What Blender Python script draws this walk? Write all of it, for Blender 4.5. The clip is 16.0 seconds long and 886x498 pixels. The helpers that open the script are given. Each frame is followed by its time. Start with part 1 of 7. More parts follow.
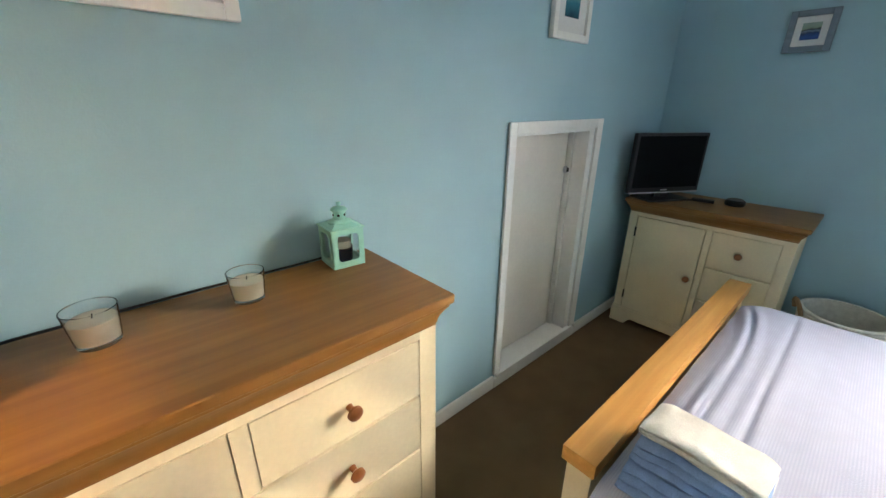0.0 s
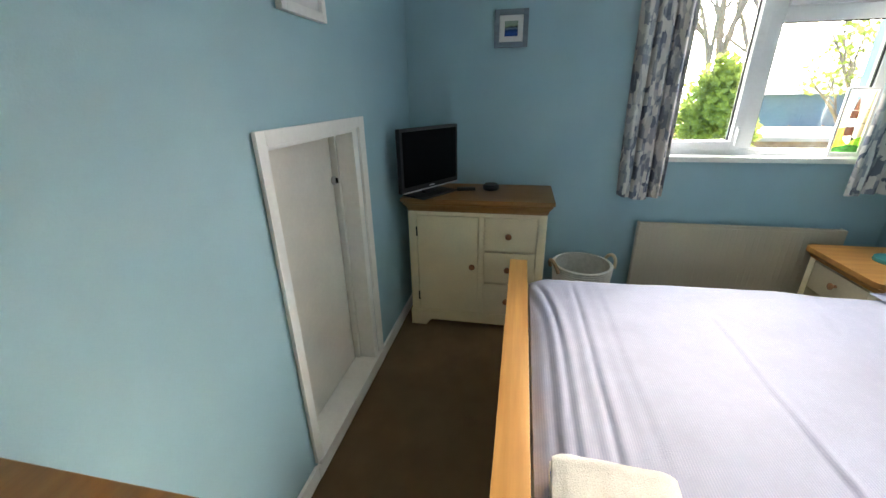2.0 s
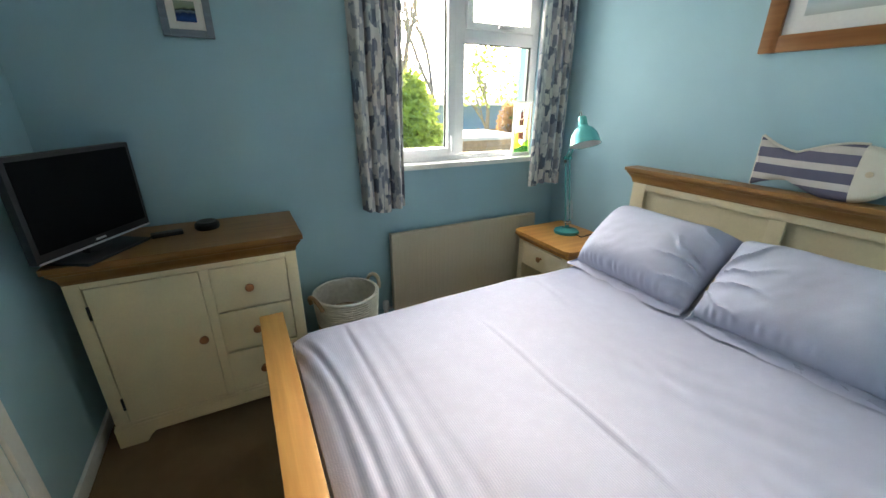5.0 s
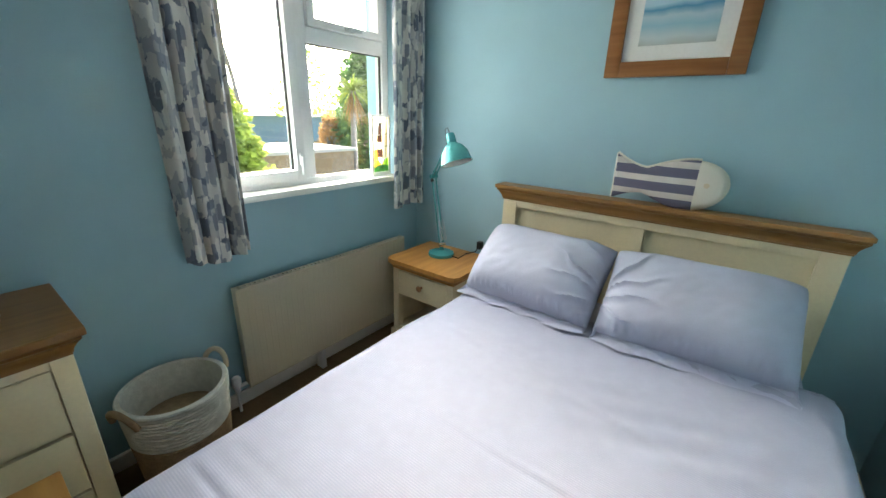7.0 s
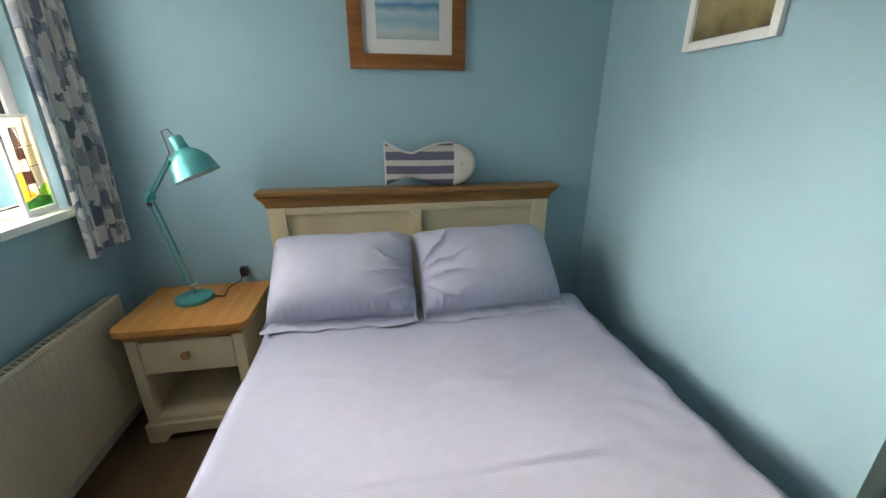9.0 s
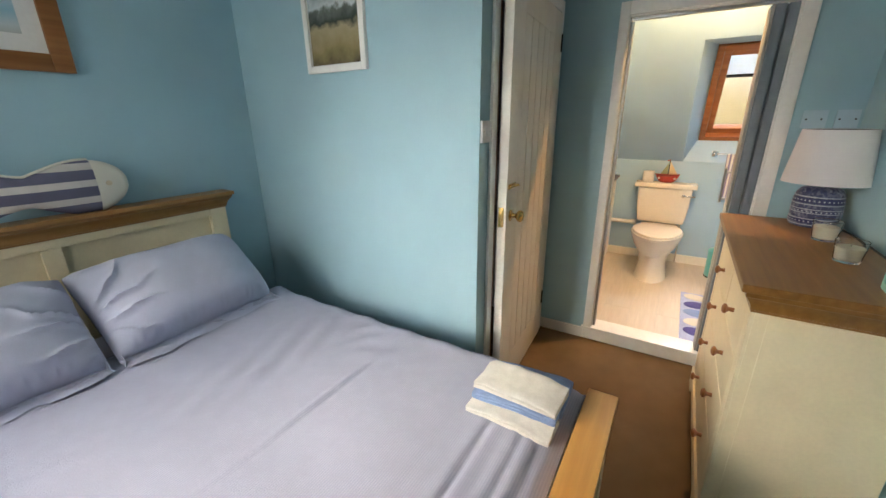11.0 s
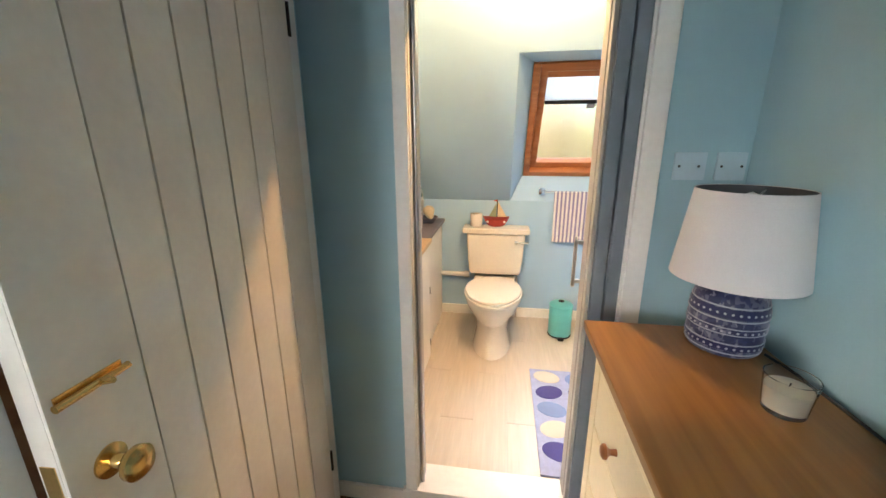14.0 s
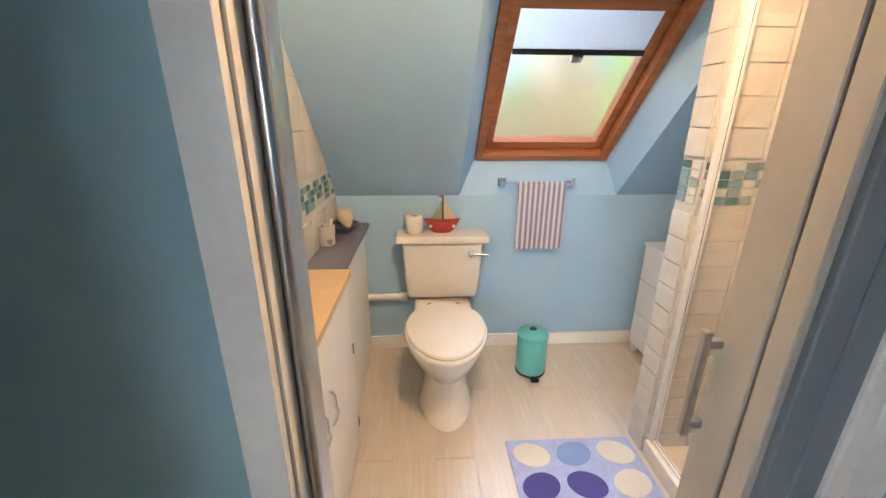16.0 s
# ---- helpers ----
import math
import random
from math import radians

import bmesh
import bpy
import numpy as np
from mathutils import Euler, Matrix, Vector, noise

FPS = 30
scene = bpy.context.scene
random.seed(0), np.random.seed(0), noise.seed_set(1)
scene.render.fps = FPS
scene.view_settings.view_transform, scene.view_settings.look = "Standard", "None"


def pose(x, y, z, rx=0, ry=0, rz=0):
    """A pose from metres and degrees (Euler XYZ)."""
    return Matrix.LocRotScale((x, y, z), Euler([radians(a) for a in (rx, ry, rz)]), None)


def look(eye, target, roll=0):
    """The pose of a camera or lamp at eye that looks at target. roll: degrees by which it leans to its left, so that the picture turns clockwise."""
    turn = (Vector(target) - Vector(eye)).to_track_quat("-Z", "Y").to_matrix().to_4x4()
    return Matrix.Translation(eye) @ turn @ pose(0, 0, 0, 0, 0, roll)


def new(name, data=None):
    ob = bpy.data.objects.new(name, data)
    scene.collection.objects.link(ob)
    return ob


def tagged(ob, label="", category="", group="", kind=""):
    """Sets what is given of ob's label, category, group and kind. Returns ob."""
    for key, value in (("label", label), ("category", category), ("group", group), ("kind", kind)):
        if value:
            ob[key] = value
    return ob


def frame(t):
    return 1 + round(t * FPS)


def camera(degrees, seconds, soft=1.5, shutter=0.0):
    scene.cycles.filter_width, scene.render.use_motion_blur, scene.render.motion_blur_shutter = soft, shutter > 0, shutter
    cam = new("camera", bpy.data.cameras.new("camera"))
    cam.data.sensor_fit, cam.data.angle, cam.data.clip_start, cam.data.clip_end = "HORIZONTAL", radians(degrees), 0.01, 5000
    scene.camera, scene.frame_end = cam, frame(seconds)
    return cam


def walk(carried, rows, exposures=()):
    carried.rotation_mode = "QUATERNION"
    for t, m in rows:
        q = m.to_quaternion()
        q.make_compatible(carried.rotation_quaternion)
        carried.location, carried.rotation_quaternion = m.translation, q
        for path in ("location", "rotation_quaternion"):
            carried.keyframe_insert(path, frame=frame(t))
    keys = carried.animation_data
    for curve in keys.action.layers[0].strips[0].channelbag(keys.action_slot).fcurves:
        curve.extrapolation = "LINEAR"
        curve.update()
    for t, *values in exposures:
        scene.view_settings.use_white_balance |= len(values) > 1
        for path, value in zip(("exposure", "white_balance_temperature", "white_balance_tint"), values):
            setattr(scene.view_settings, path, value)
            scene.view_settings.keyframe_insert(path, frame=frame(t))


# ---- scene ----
cam = camera(98.0, 16.0)
PATH = [
    (0, (0.859, 0.99, 1.449), (2.106, 2.38, 0.734), 0.5),
    (0.5, (0.894, 1.104, 1.455), (2.31, 2.307, 0.715), 0.5),
    (1, (0.957, 1.2, 1.451), (2.54, 2.164, 0.701), 0.3),
    (1.5, (1.062, 1.277, 1.438), (2.791, 1.952, 0.693), -0.4),
    (2, (1.196, 1.323, 1.46), (3.014, 1.693, 0.712), -1.1),
    (2.5, (1.267, 1.377, 1.465), (3.121, 1.421, 0.717), -1.5),
    (3, (1.294, 1.434, 1.455), (3.132, 1.19, 0.704), -1.5),
    (3.5, (1.318, 1.44, 1.454), (3.114, 0.988, 0.698), -1.1),
    (4, (1.373, 1.412, 1.458), (3.119, 0.797, 0.701), -0.7),
    (4.2, (1.417, 1.386, 1.451), (3.147, 0.722, 0.699), -0.6),
    (6.3, (1.849, 1.261, 1.475), (3.267, 0.016, 0.812), 2.6),
    (6.5, (1.891, 1.253, 1.466), (3.251, -0.059, 0.812), 2.8),
    (7, (2.022, 1.269, 1.462), (3.152, -0.244, 0.806), 1.8),
    (7.5, (2.137, 1.348, 1.464), (2.964, -0.346, 0.793), 1.4),
    (8, (2.207, 1.336, 1.455), (2.714, -0.477, 0.779), 1.4),
    (8.5, (2.38, 1.28, 1.453), (2.501, -0.599, 0.777), 0.9),
    (9, (2.54, 1.236, 1.466), (2.223, -0.619, 0.79), 0.1),
    (9.5, (2.736, 1.205, 1.467), (1.854, -0.462, 0.801), -1.2),
    (10, (2.795, 1.26, 1.473), (1.59, -0.195, 0.816), -0.9),
    (10.2, (2.802, 1.288, 1.457), (1.509, -0.091, 0.804), -0.9),
    (12.3, (2.621, 1.511, 1.494), (0.745, 1.115, 0.925), -0.1),
    (12.5, (2.473, 1.483, 1.504), (0.585, 1.121, 0.952), -0.2),
    (13, (2.136, 1.459, 1.503), (0.237, 1.131, 0.97), -0.1),
    (13.5, (1.804, 1.434, 1.518), (-0.098, 1.107, 0.991), 0.0),
    (14, (1.537, 1.359, 1.516), (-0.366, 1.06, 0.978), -0.2),
    (14.5, (1.349, 1.314, 1.512), (-0.558, 1.085, 0.954), -0.1),
    (15, (1.131, 1.25, 1.49), (-0.777, 1.125, 0.903), -0.1),
    (15.5, (0.895, 1.19, 1.494), (-1.009, 1.177, 0.883), 0.0),
    (16, (0.625, 1.21, 1.482), (-1.262, 1.305, 0.84), 0.3),
]
# the phone's own exposure: brighter towards the dim corner, darker towards the lit wall
EXPOSURES = [(0.0, 3.2, 6100, 10), (1.5, 3.2, 6200, 10), (2.5, 3.1, 6250, 10), (4.0, 3.05, 6400, 10), (6.5, 3.08, 6250, 4), (8.0, 2.8, 6350, 7), (9.0, 2.62, 6400, 10), (10.0, 2.6, 6350, 10), (12.5, 2.62, 6300, 10), (14.0, 2.82, 5950, 10), (15.2, 2.9, 5700, 10), (16.0, 2.44, 5400, 10)]
walk(cam, [(t, look(eye, target, roll)) for t, eye, target, roll in PATH],
     exposures=EXPOSURES)

# ---- world, sun, lamps ----
world = bpy.data.worlds.new("sky")
scene.world = world
world.use_nodes = True
wn = world.node_tree.nodes
sky = wn.new("ShaderNodeTexSky")
sky.sky_type = "NISHITA"
sky.sun_disc = False
sky.sun_elevation, sky.sun_rotation = radians(20), radians(118)
sky.air_density, sky.dust_density, sky.ozone_density = 0.7, 8.0, 0.5
world.node_tree.links.new(sky.outputs[0], wn["Background"].inputs[0])
wn["Background"].inputs[1].default_value = 0.15



def lamp(name, kind, m, energy, color, size=0.1, size_y=None):
    data = bpy.data.lights.new(name, kind)
    data.energy, data.color = energy, color
    if kind == "AREA":
        data.shape = "RECTANGLE"
        data.size, data.size_y = size, size_y or size
    elif kind == "SUN":
        data.angle = size
    else:
        data.shadow_soft_size = size
    ob = new(name, data)
    ob.matrix_world = m
    return ob


lamp("sun", "SUN", look((0, 0, 0), (-0.82, 0.42, -0.30)), 2.2, (1.0, 0.96, 0.90), radians(55))
# the sky's light at the bedroom window and at the skylight
lamp("window_daylight", "AREA", look((3.84, 0.0, 1.63), (2.84, 0.0, 1.50)), 1.5, (1.0, 0.975, 0.93), 1.1, 0.98)
lamp("skylight_daylight", "AREA", look((-2.5, 1.87, 2.5), (-1.1, 1.87, 1.3)), 8.5, (0.86, 0.95, 1.0), 0.8, 0.8)
# the warm ceiling lamp of the bathroom
lamp("bathroom_lamp", "POINT", pose(-0.10, 1.51, 2.305), 10.3, (1.0, 0.52, 0.21), 0.02)

# ---- materials ----


def mat(name, col, rough=0.5, metal=0.0, var=0.06, scale=6.0, bump=0.0, bscale=80.0, stretch=(1, 1, 1), col2=None, spec=0.5, fine=0.03):
    m = bpy.data.materials.new(name)
    m.use_nodes = True
    n, l = m.node_tree.nodes, m.node_tree.links
    b = n["Principled BSDF"]
    b.inputs["Roughness"].default_value, b.inputs["Metallic"].default_value = rough, metal
    b.inputs["Specular IOR Level"].default_value = spec
    tc, mp = n.new("ShaderNodeTexCoord"), n.new("ShaderNodeMapping")
    mp.inputs["Scale"].default_value = stretch
    l.new(tc.outputs["Object"], mp.inputs[0])
    big = n.new("ShaderNodeTexNoise")
    big.inputs["Scale"].default_value, big.inputs["Detail"].default_value = scale, 5
    small = n.new("ShaderNodeTexNoise")
    small.inputs["Scale"].default_value, small.inputs["Detail"].default_value = bscale, 3
    l.new(mp.outputs[0], big.inputs[0]), l.new(mp.outputs[0], small.inputs[0])
    ramp = n.new("ShaderNodeValToRGB")
    lo, hi = (tuple(c * (1 - var) for c in col), tuple(min(1, c * (1 + var)) for c in col)) if col2 is None else (col, col2)
    ramp.color_ramp.elements[0].color, ramp.color_ramp.elements[1].color = (*lo, 1), (*hi, 1)
    ramp.color_ramp.elements[0].position, ramp.color_ramp.elements[1].position = 0.3, 0.7
    l.new(big.outputs[0], ramp.inputs[0])
    hsv = n.new("ShaderNodeHueSaturation")
    mr = n.new("ShaderNodeMapRange")
    mr.inputs[3].default_value, mr.inputs[4].default_value = 1 - fine * 2, 1 + fine * 2
    l.new(small.outputs[0], mr.inputs[0]), l.new(mr.outputs[0], hsv.inputs["Value"])
    l.new(ramp.outputs[0], hsv.inputs["Color"]), l.new(hsv.outputs[0], b.inputs["Base Color"])
    if bump:
        bp = n.new("ShaderNodeBump")
        bp.inputs["Strength"].default_value, bp.inputs["Distance"].default_value = bump, 0.004
        l.new(small.outputs[0], bp.inputs["Height"]), l.new(bp.outputs[0], b.inputs["Normal"])
    return m


def wood(name, axis, c1, c2, rough=0.4):
    s = [34.0, 34.0, 34.0]
    s[axis] = 2.0
    return mat(name, c1, rough, 0, scale=1.0, bump=0.05, bscale=3.0, stretch=s, col2=c2, fine=0.06)


def glass(name, col=(1, 1, 1), rough=0.0, alpha=None):
    m = bpy.data.materials.new(name)
    m.use_nodes = True
    b = m.node_tree.nodes["Principled BSDF"]
    b.inputs["Base Color"].default_value = (*col, 1)
    b.inputs["Roughness"].default_value = rough
    b.inputs["Transmission Weight"].default_value = 1.0
    b.inputs["IOR"].default_value = 1.45
    return m


OAK, OAK2 = (0.185, 0.083, 0.016), (0.26, 0.128, 0.030)
M_WALL = mat("blue_wall_paint", (0.335, 0.515, 0.595), 0.7, var=0.03, scale=3, bump=0.12, bscale=220, fine=0.015)
M_BATHWALL = mat("pale_blue_bath_paint", (0.385, 0.585, 0.79), 0.6, var=0.03, scale=3, bump=0.08, bscale=200, fine=0.01)
M_CEIL = mat("white_ceiling_paint", (0.84, 0.84, 0.82), 0.8, var=0.03, bump=0.1, bscale=150)
M_WHITE = mat("white_gloss_paint", (0.84, 0.84, 0.81), 0.35, var=0.04, scale=4, bump=0.03, bscale=50)
M_CREAM = mat("cream_furniture_paint", (0.74, 0.64, 0.43), 0.45, var=0.05, scale=5, bump=0.05, bscale=90)
M_DOOR = mat("off_white_door_paint", (0.76, 0.73, 0.66), 0.4, var=0.05, scale=4, bump=0.05, bscale=60)
M_CARPET = mat("brown_carpet", (0.19, 0.125, 0.066), 0.95, var=0.10, scale=7, bump=1.0, bscale=420, fine=0.2, spec=0.1)
M_OAKX = wood("oak_along_x", 0, OAK, OAK2)
M_OAKY = wood("oak_along_y", 1, OAK, OAK2)
M_OAKZ = wood("oak_along_z", 2, OAK, OAK2)
M_HEADOAK = wood("warm_oak_headboard", 0, (0.25, 0.125, 0.034), (0.34, 0.18, 0.054))
M_BEDOAK = wood("light_oak_bed", 0, (0.45, 0.22, 0.05), (0.56, 0.30, 0.085))
M_NSOAK = wood("light_oak_nightstand", 1, (0.46, 0.21, 0.045), (0.58, 0.29, 0.075))
M_KNOB = wood("turned_wood_knob", 2, (0.22, 0.078, 0.02), (0.33, 0.125, 0.038), 0.3)
M_REDWOOD = wood("pine_skylight", 1, (0.33, 0.11, 0.03), (0.46, 0.18, 0.06), 0.35)
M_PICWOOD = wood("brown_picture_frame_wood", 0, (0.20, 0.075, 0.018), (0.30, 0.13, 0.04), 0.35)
M_DARK = mat("black_iron", (0.02, 0.018, 0.016), 0.5, 0.4)
M_BLACK = mat("black_plastic", (0.008, 0.008, 0.010), 0.45, var=0.1)
M_SCREEN = mat("black_glossy_screen", (0.003, 0.004, 0.005), 0.45, var=0.02, spec=0.06)
M_SILVER = mat("silver_plastic", (0.55, 0.56, 0.58), 0.3, 0.6)
M_BRASS = mat("brass", (0.70, 0.46, 0.16), 0.22, 1.0, var=0.08)
M_CHROME = mat("chrome", (0.78, 0.78, 0.80), 0.08, 1.0, var=0.02)
M_STEEL = mat("brushed_steel", (0.5, 0.51, 0.53), 0.3, 1.0, var=0.05)
M_RAD = mat("cream_radiator_enamel", (0.54, 0.48, 0.36), 0.4, var=0.03, scale=3)
M_UPVC = mat("white_upvc", (0.78, 0.79, 0.80), 0.3, var=0.02)
M_TEAL = mat("teal_lamp_enamel", (0.10, 0.40, 0.40), 0.25, 0.3, var=0.05)
M_LAMPIN = mat("white_lamp_inside", (0.75, 0.76, 0.74), 0.5)
M_MINT = mat("mint_metal_paint", (0.32, 0.62, 0.53), 0.4, var=0.05, scale=12)
M_WAX = mat("cream_candle_wax", (0.78, 0.74, 0.60), 0.5, var=0.03, scale=20)
M_GLASS = glass("clear_glass")
M_PANE = glass("window_pane")
M_CERAMIC = mat("white_ceramic", (0.80, 0.77, 0.70), 0.12, var=0.02)
M_TILE = mat("white_wall_tile", (0.66, 0.64, 0.59), 0.15, var=0.04, scale=9, bump=0.03, bscale=12)
M_GROUT = mat("pale_grout", (0.60, 0.58, 0.54), 0.85, var=0.1)
M_SLATE = mat("dark_grey_shelf", (0.16, 0.16, 0.21), 0.4, var=0.1, scale=9)
M_BATHFLOOR = wood("pale_vinyl_plank", 0, (0.60, 0.53, 0.44), (0.66, 0.59, 0.50), 0.4)
# folding door grey, darkened for the shade on the stacked folds
M_FOLD = mat("shaded_grey_door_vinyl", (0.19, 0.225, 0.265), 0.4, var=0.05, scale=5)
# the door's vinyl again, paler to carry the lamp light on its post
M_LEAD = mat("lamplit_vinyl_post", (0.40, 0.39, 0.36), 0.4, var=0.04, scale=5)
M_PILLOW = mat("lavender_cotton", (0.46, 0.48, 0.60), 0.85, var=0.05, scale=7, bump=0.15, bscale=260, spec=0.2)
M_TOWELW = mat("cream_terry_towel", (0.66, 0.64, 0.59), 0.95, var=0.08, scale=30, bump=0.5, bscale=300, spec=0.1, fine=0.08)
M_TOWELB = mat("blue_terry_towel", (0.26, 0.36, 0.60), 0.95, var=0.10, scale=30, bump=1.0, bscale=300, spec=0.1, fine=0.1)
M_CUSHW = mat("cream_cushion_canvas", (0.68, 0.65, 0.56), 0.9, var=0.06, bump=0.3, bscale=300)
M_SHADE = mat("white_linen_shade", (0.70, 0.69, 0.70), 0.85, var=0.03, bump=0.2, bscale=300)
M_SHADEIN = mat("dark_shade_lining", (0.10, 0.11, 0.12), 0.6, var=0.1)
M_BASKETW = mat("white_cotton_rope", (0.62, 0.60, 0.54), 0.95, var=0.1, scale=40, bump=0.6, bscale=150)
M_BASKETB = mat("tan_jute_rope", (0.27, 0.18, 0.10), 0.95, var=0.18, scale=40, bump=0.6, bscale=150)
M_BINTEAL = mat("turquoise_bin_enamel", (0.14, 0.50, 0.50), 0.3, var=0.04)
M_RED = mat("red_painted_wood", (0.38, 0.045, 0.035), 0.45, var=0.1, scale=20)
M_SAIL = mat("cream_sail_wood", (0.62, 0.52, 0.36), 0.6, var=0.06, scale=20)
M_PAPER = mat("white_paper", (0.78, 0.77, 0.75), 0.8, var=0.02)
M_MAT = mat("white_picture_mount", (0.74, 0.74, 0.73), 0.8, var=0.02)


def striped(name, axis, period, c1, c2, width=0.5, rough=0.9, axis2=None):
    """Fabric with woven stripes across one axis."""
    m = mat(name, c1, rough, var=0.05, scale=20, bump=0.3, bscale=300, spec=0.2)
    n, l = m.node_tree.nodes, m.node_tree.links
    b = n["Principled BSDF"]
    old = b.inputs["Base Color"].links[0].from_socket
    tc, sep = n.new("ShaderNodeTexCoord"), n.new("ShaderNodeSeparateXYZ")
    l.new(tc.outputs["Object"], sep.inputs[0])
    dv, fr, gt = n.new("ShaderNodeMath"), n.new("ShaderNodeMath"), n.new("ShaderNodeMath")
    dv.operation, fr.operation, gt.operation = "DIVIDE", "FRACT", "LESS_THAN"
    dv.inputs[1].default_value, gt.inputs[1].default_value = period, width
    l.new(sep.outputs[axis], dv.inputs[0]), l.new(dv.outputs[0], fr.inputs[0]), l.new(fr.outputs[0], gt.inputs[0])
    mx = n.new("ShaderNodeMix")
    mx.data_type = "RGBA"
    l.new(gt.outputs[0], mx.inputs[0]), l.new(old, mx.inputs[6])
    mx.inputs[7].default_value = (*c2, 1)
    l.new(mx.outputs[2], b.inputs["Base Color"])
    return m


M_DUVET = striped("lavender_fine_striped_duvet", 1, 0.007, (0.375, 0.39, 0.495), (0.345, 0.36, 0.465), 0.5)
M_BATHTOWEL = striped("mauve_white_striped_towel", 1, 0.030, (0.72, 0.70, 0.72), (0.26, 0.25, 0.42), 0.5)
M_CUSH = striped("navy_white_striped_canvas", 2, 0.068, (0.55, 0.52, 0.49), (0.125, 0.125, 0.18), 0.60)


def cells(name, scale3, stops, rough=0.9, distance="CHEBYCHEV", big=5.0, amount=0.55, randomness=1.0, ragged=0.0):
    """Random cells of a few flat colours, clustered by a larger noise."""
    m = bpy.data.materials.new(name)
    m.use_nodes = True
    n, l = m.node_tree.nodes, m.node_tree.links
    b = n["Principled BSDF"]
    b.inputs["Roughness"].default_value = rough
    tc, mp, vo = n.new("ShaderNodeTexCoord"), n.new("ShaderNodeMapping"), n.new("ShaderNodeTexVoronoi")
    mp.inputs["Scale"].default_value = scale3
    vo.distance = distance
    vo.inputs["Scale"].default_value = 1.0
    vo.inputs["Randomness"].default_value = randomness
    l.new(tc.outputs["Object"], mp.inputs[0])
    wob, add = n.new("ShaderNodeTexNoise"), n.new("ShaderNodeVectorMath")
    add.operation = "MULTIPLY_ADD"
    wob.inputs["Scale"].default_value = 70.0
    l.new(tc.outputs["Object"], wob.inputs[0]), l.new(wob.outputs["Color"], add.inputs[0])
    add.inputs[1].default_value = (ragged, ragged, ragged * 3)
    l.new(mp.outputs[0], add.inputs[2]), l.new(add.outputs[0], vo.inputs["Vector"])
    no = n.new("ShaderNodeTexNoise")
    no.inputs["Scale"].default_value = big
    l.new(tc.outputs["Object"], no.inputs[0])
    sep, mx, ramp = n.new("ShaderNodeSeparateColor"), n.new("ShaderNodeMix"), n.new("ShaderNodeValToRGB")
    l.new(vo.outputs["Color"], sep.inputs[0])
    mx.inputs[0].default_value = 1 - amount
    l.new(sep.outputs[0], mx.inputs[2]), l.new(no.outputs[0], mx.inputs[3])
    l.new(mx.outputs[0], ramp.inputs[0])
    ramp.color_ramp.interpolation = "CONSTANT"
    el = ramp.color_ramp.elements
    while len(el) < len(stops):
        el.new(0.5)
    for e, (p, c) in zip(el, stops):
        e.position, e.color = p, (*c, 1)
    l.new(ramp.outputs[0], b.inputs["Base Color"])
    bp, wv = n.new("ShaderNodeBump"), n.new("ShaderNodeTexNoise")
    wv.inputs["Scale"].default_value = 300
    l.new(tc.outputs["Object"], wv.inputs[0]), l.new(wv.outputs[0], bp.inputs["Height"])
    bp.inputs["Strength"].default_value, bp.inputs["Distance"].default_value = 0.2, 0.002
    l.new(bp.outputs[0], b.inputs["Normal"])
    return m


M_CURTAIN = cells("curtain_brushstroke_print", (0.5, 56, 15), [
    (0.0, (0.62, 0.61, 0.58)), (0.36, (0.68, 0.67, 0.63)), (0.44, (0.42, 0.43, 0.45)), (0.50, (0.28, 0.30, 0.34)), (0.58, (0.13, 0.15, 0.20)), (0.64, (0.20, 0.22, 0.27)), (0.70, (0.44, 0.44, 0.44))], ragged=0.16)
M_LAMPBASE = cells("navy_white_patterned_glaze", (110, 110, 70), [
    (0.0, (0.03, 0.035, 0.10)), (0.42, (0.22, 0.23, 0.29)), (0.5, (0.04, 0.05, 0.13)), (0.62, (0.11, 0.12, 0.19))], 0.3, amount=0.8)


def picture_paint(name, stops, axis, lo, hi, wobble=0.25, nscale=9.0):
    """A painted landscape: bands of colour from bottom to top, broken up by brush noise."""
    m = bpy.data.materials.new(name)
    m.use_nodes = True
    n, l = m.node_tree.nodes, m.node_tree.links
    b = n["Principled BSDF"]
    b.inputs["Roughness"].default_value = 0.25
    tc, sep, mr, no = n.new("ShaderNodeTexCoord"), n.new("ShaderNodeSeparateXYZ"), n.new("ShaderNodeMapRange"), n.new("ShaderNodeTexNoise")
    l.new(tc.outputs["Object"], sep.inputs[0]), l.new(tc.outputs["Object"], no.inputs[0])
    l.new(sep.outputs[axis], mr.inputs[0])
    mr.inputs[1].default_value, mr.inputs[2].default_value = lo, hi
    no.inputs["Scale"].default_value, no.inputs["Detail"].default_value = nscale, 6
    ad = n.new("ShaderNodeMath")
    ad.operation = "MULTIPLY_ADD"
    l.new(no.outputs[0], ad.inputs[0])
    ad.inputs[1].default_value = wobble
    l.new(mr.outputs[0], ad.inputs[2])
    sb = n.new("ShaderNodeMath")
    sb.operation = "SUBTRACT"
    l.new(ad.outputs[0], sb.inputs[0])
    sb.inputs[1].default_value = wobble / 2
    ramp = n.new("ShaderNodeValToRGB")
    el = ramp.color_ramp.elements
    while len(el) < len(stops):
        el.new(0.5)
    for e, (p, c) in zip(el, stops):
        e.position, e.color = p, (*c, 1)
    l.new(sb.outputs[0], ramp.inputs[0]), l.new(ramp.outputs[0], b.inputs["Base Color"])
    return m


# ---- mesh helpers ----
WORLD_OF = {}


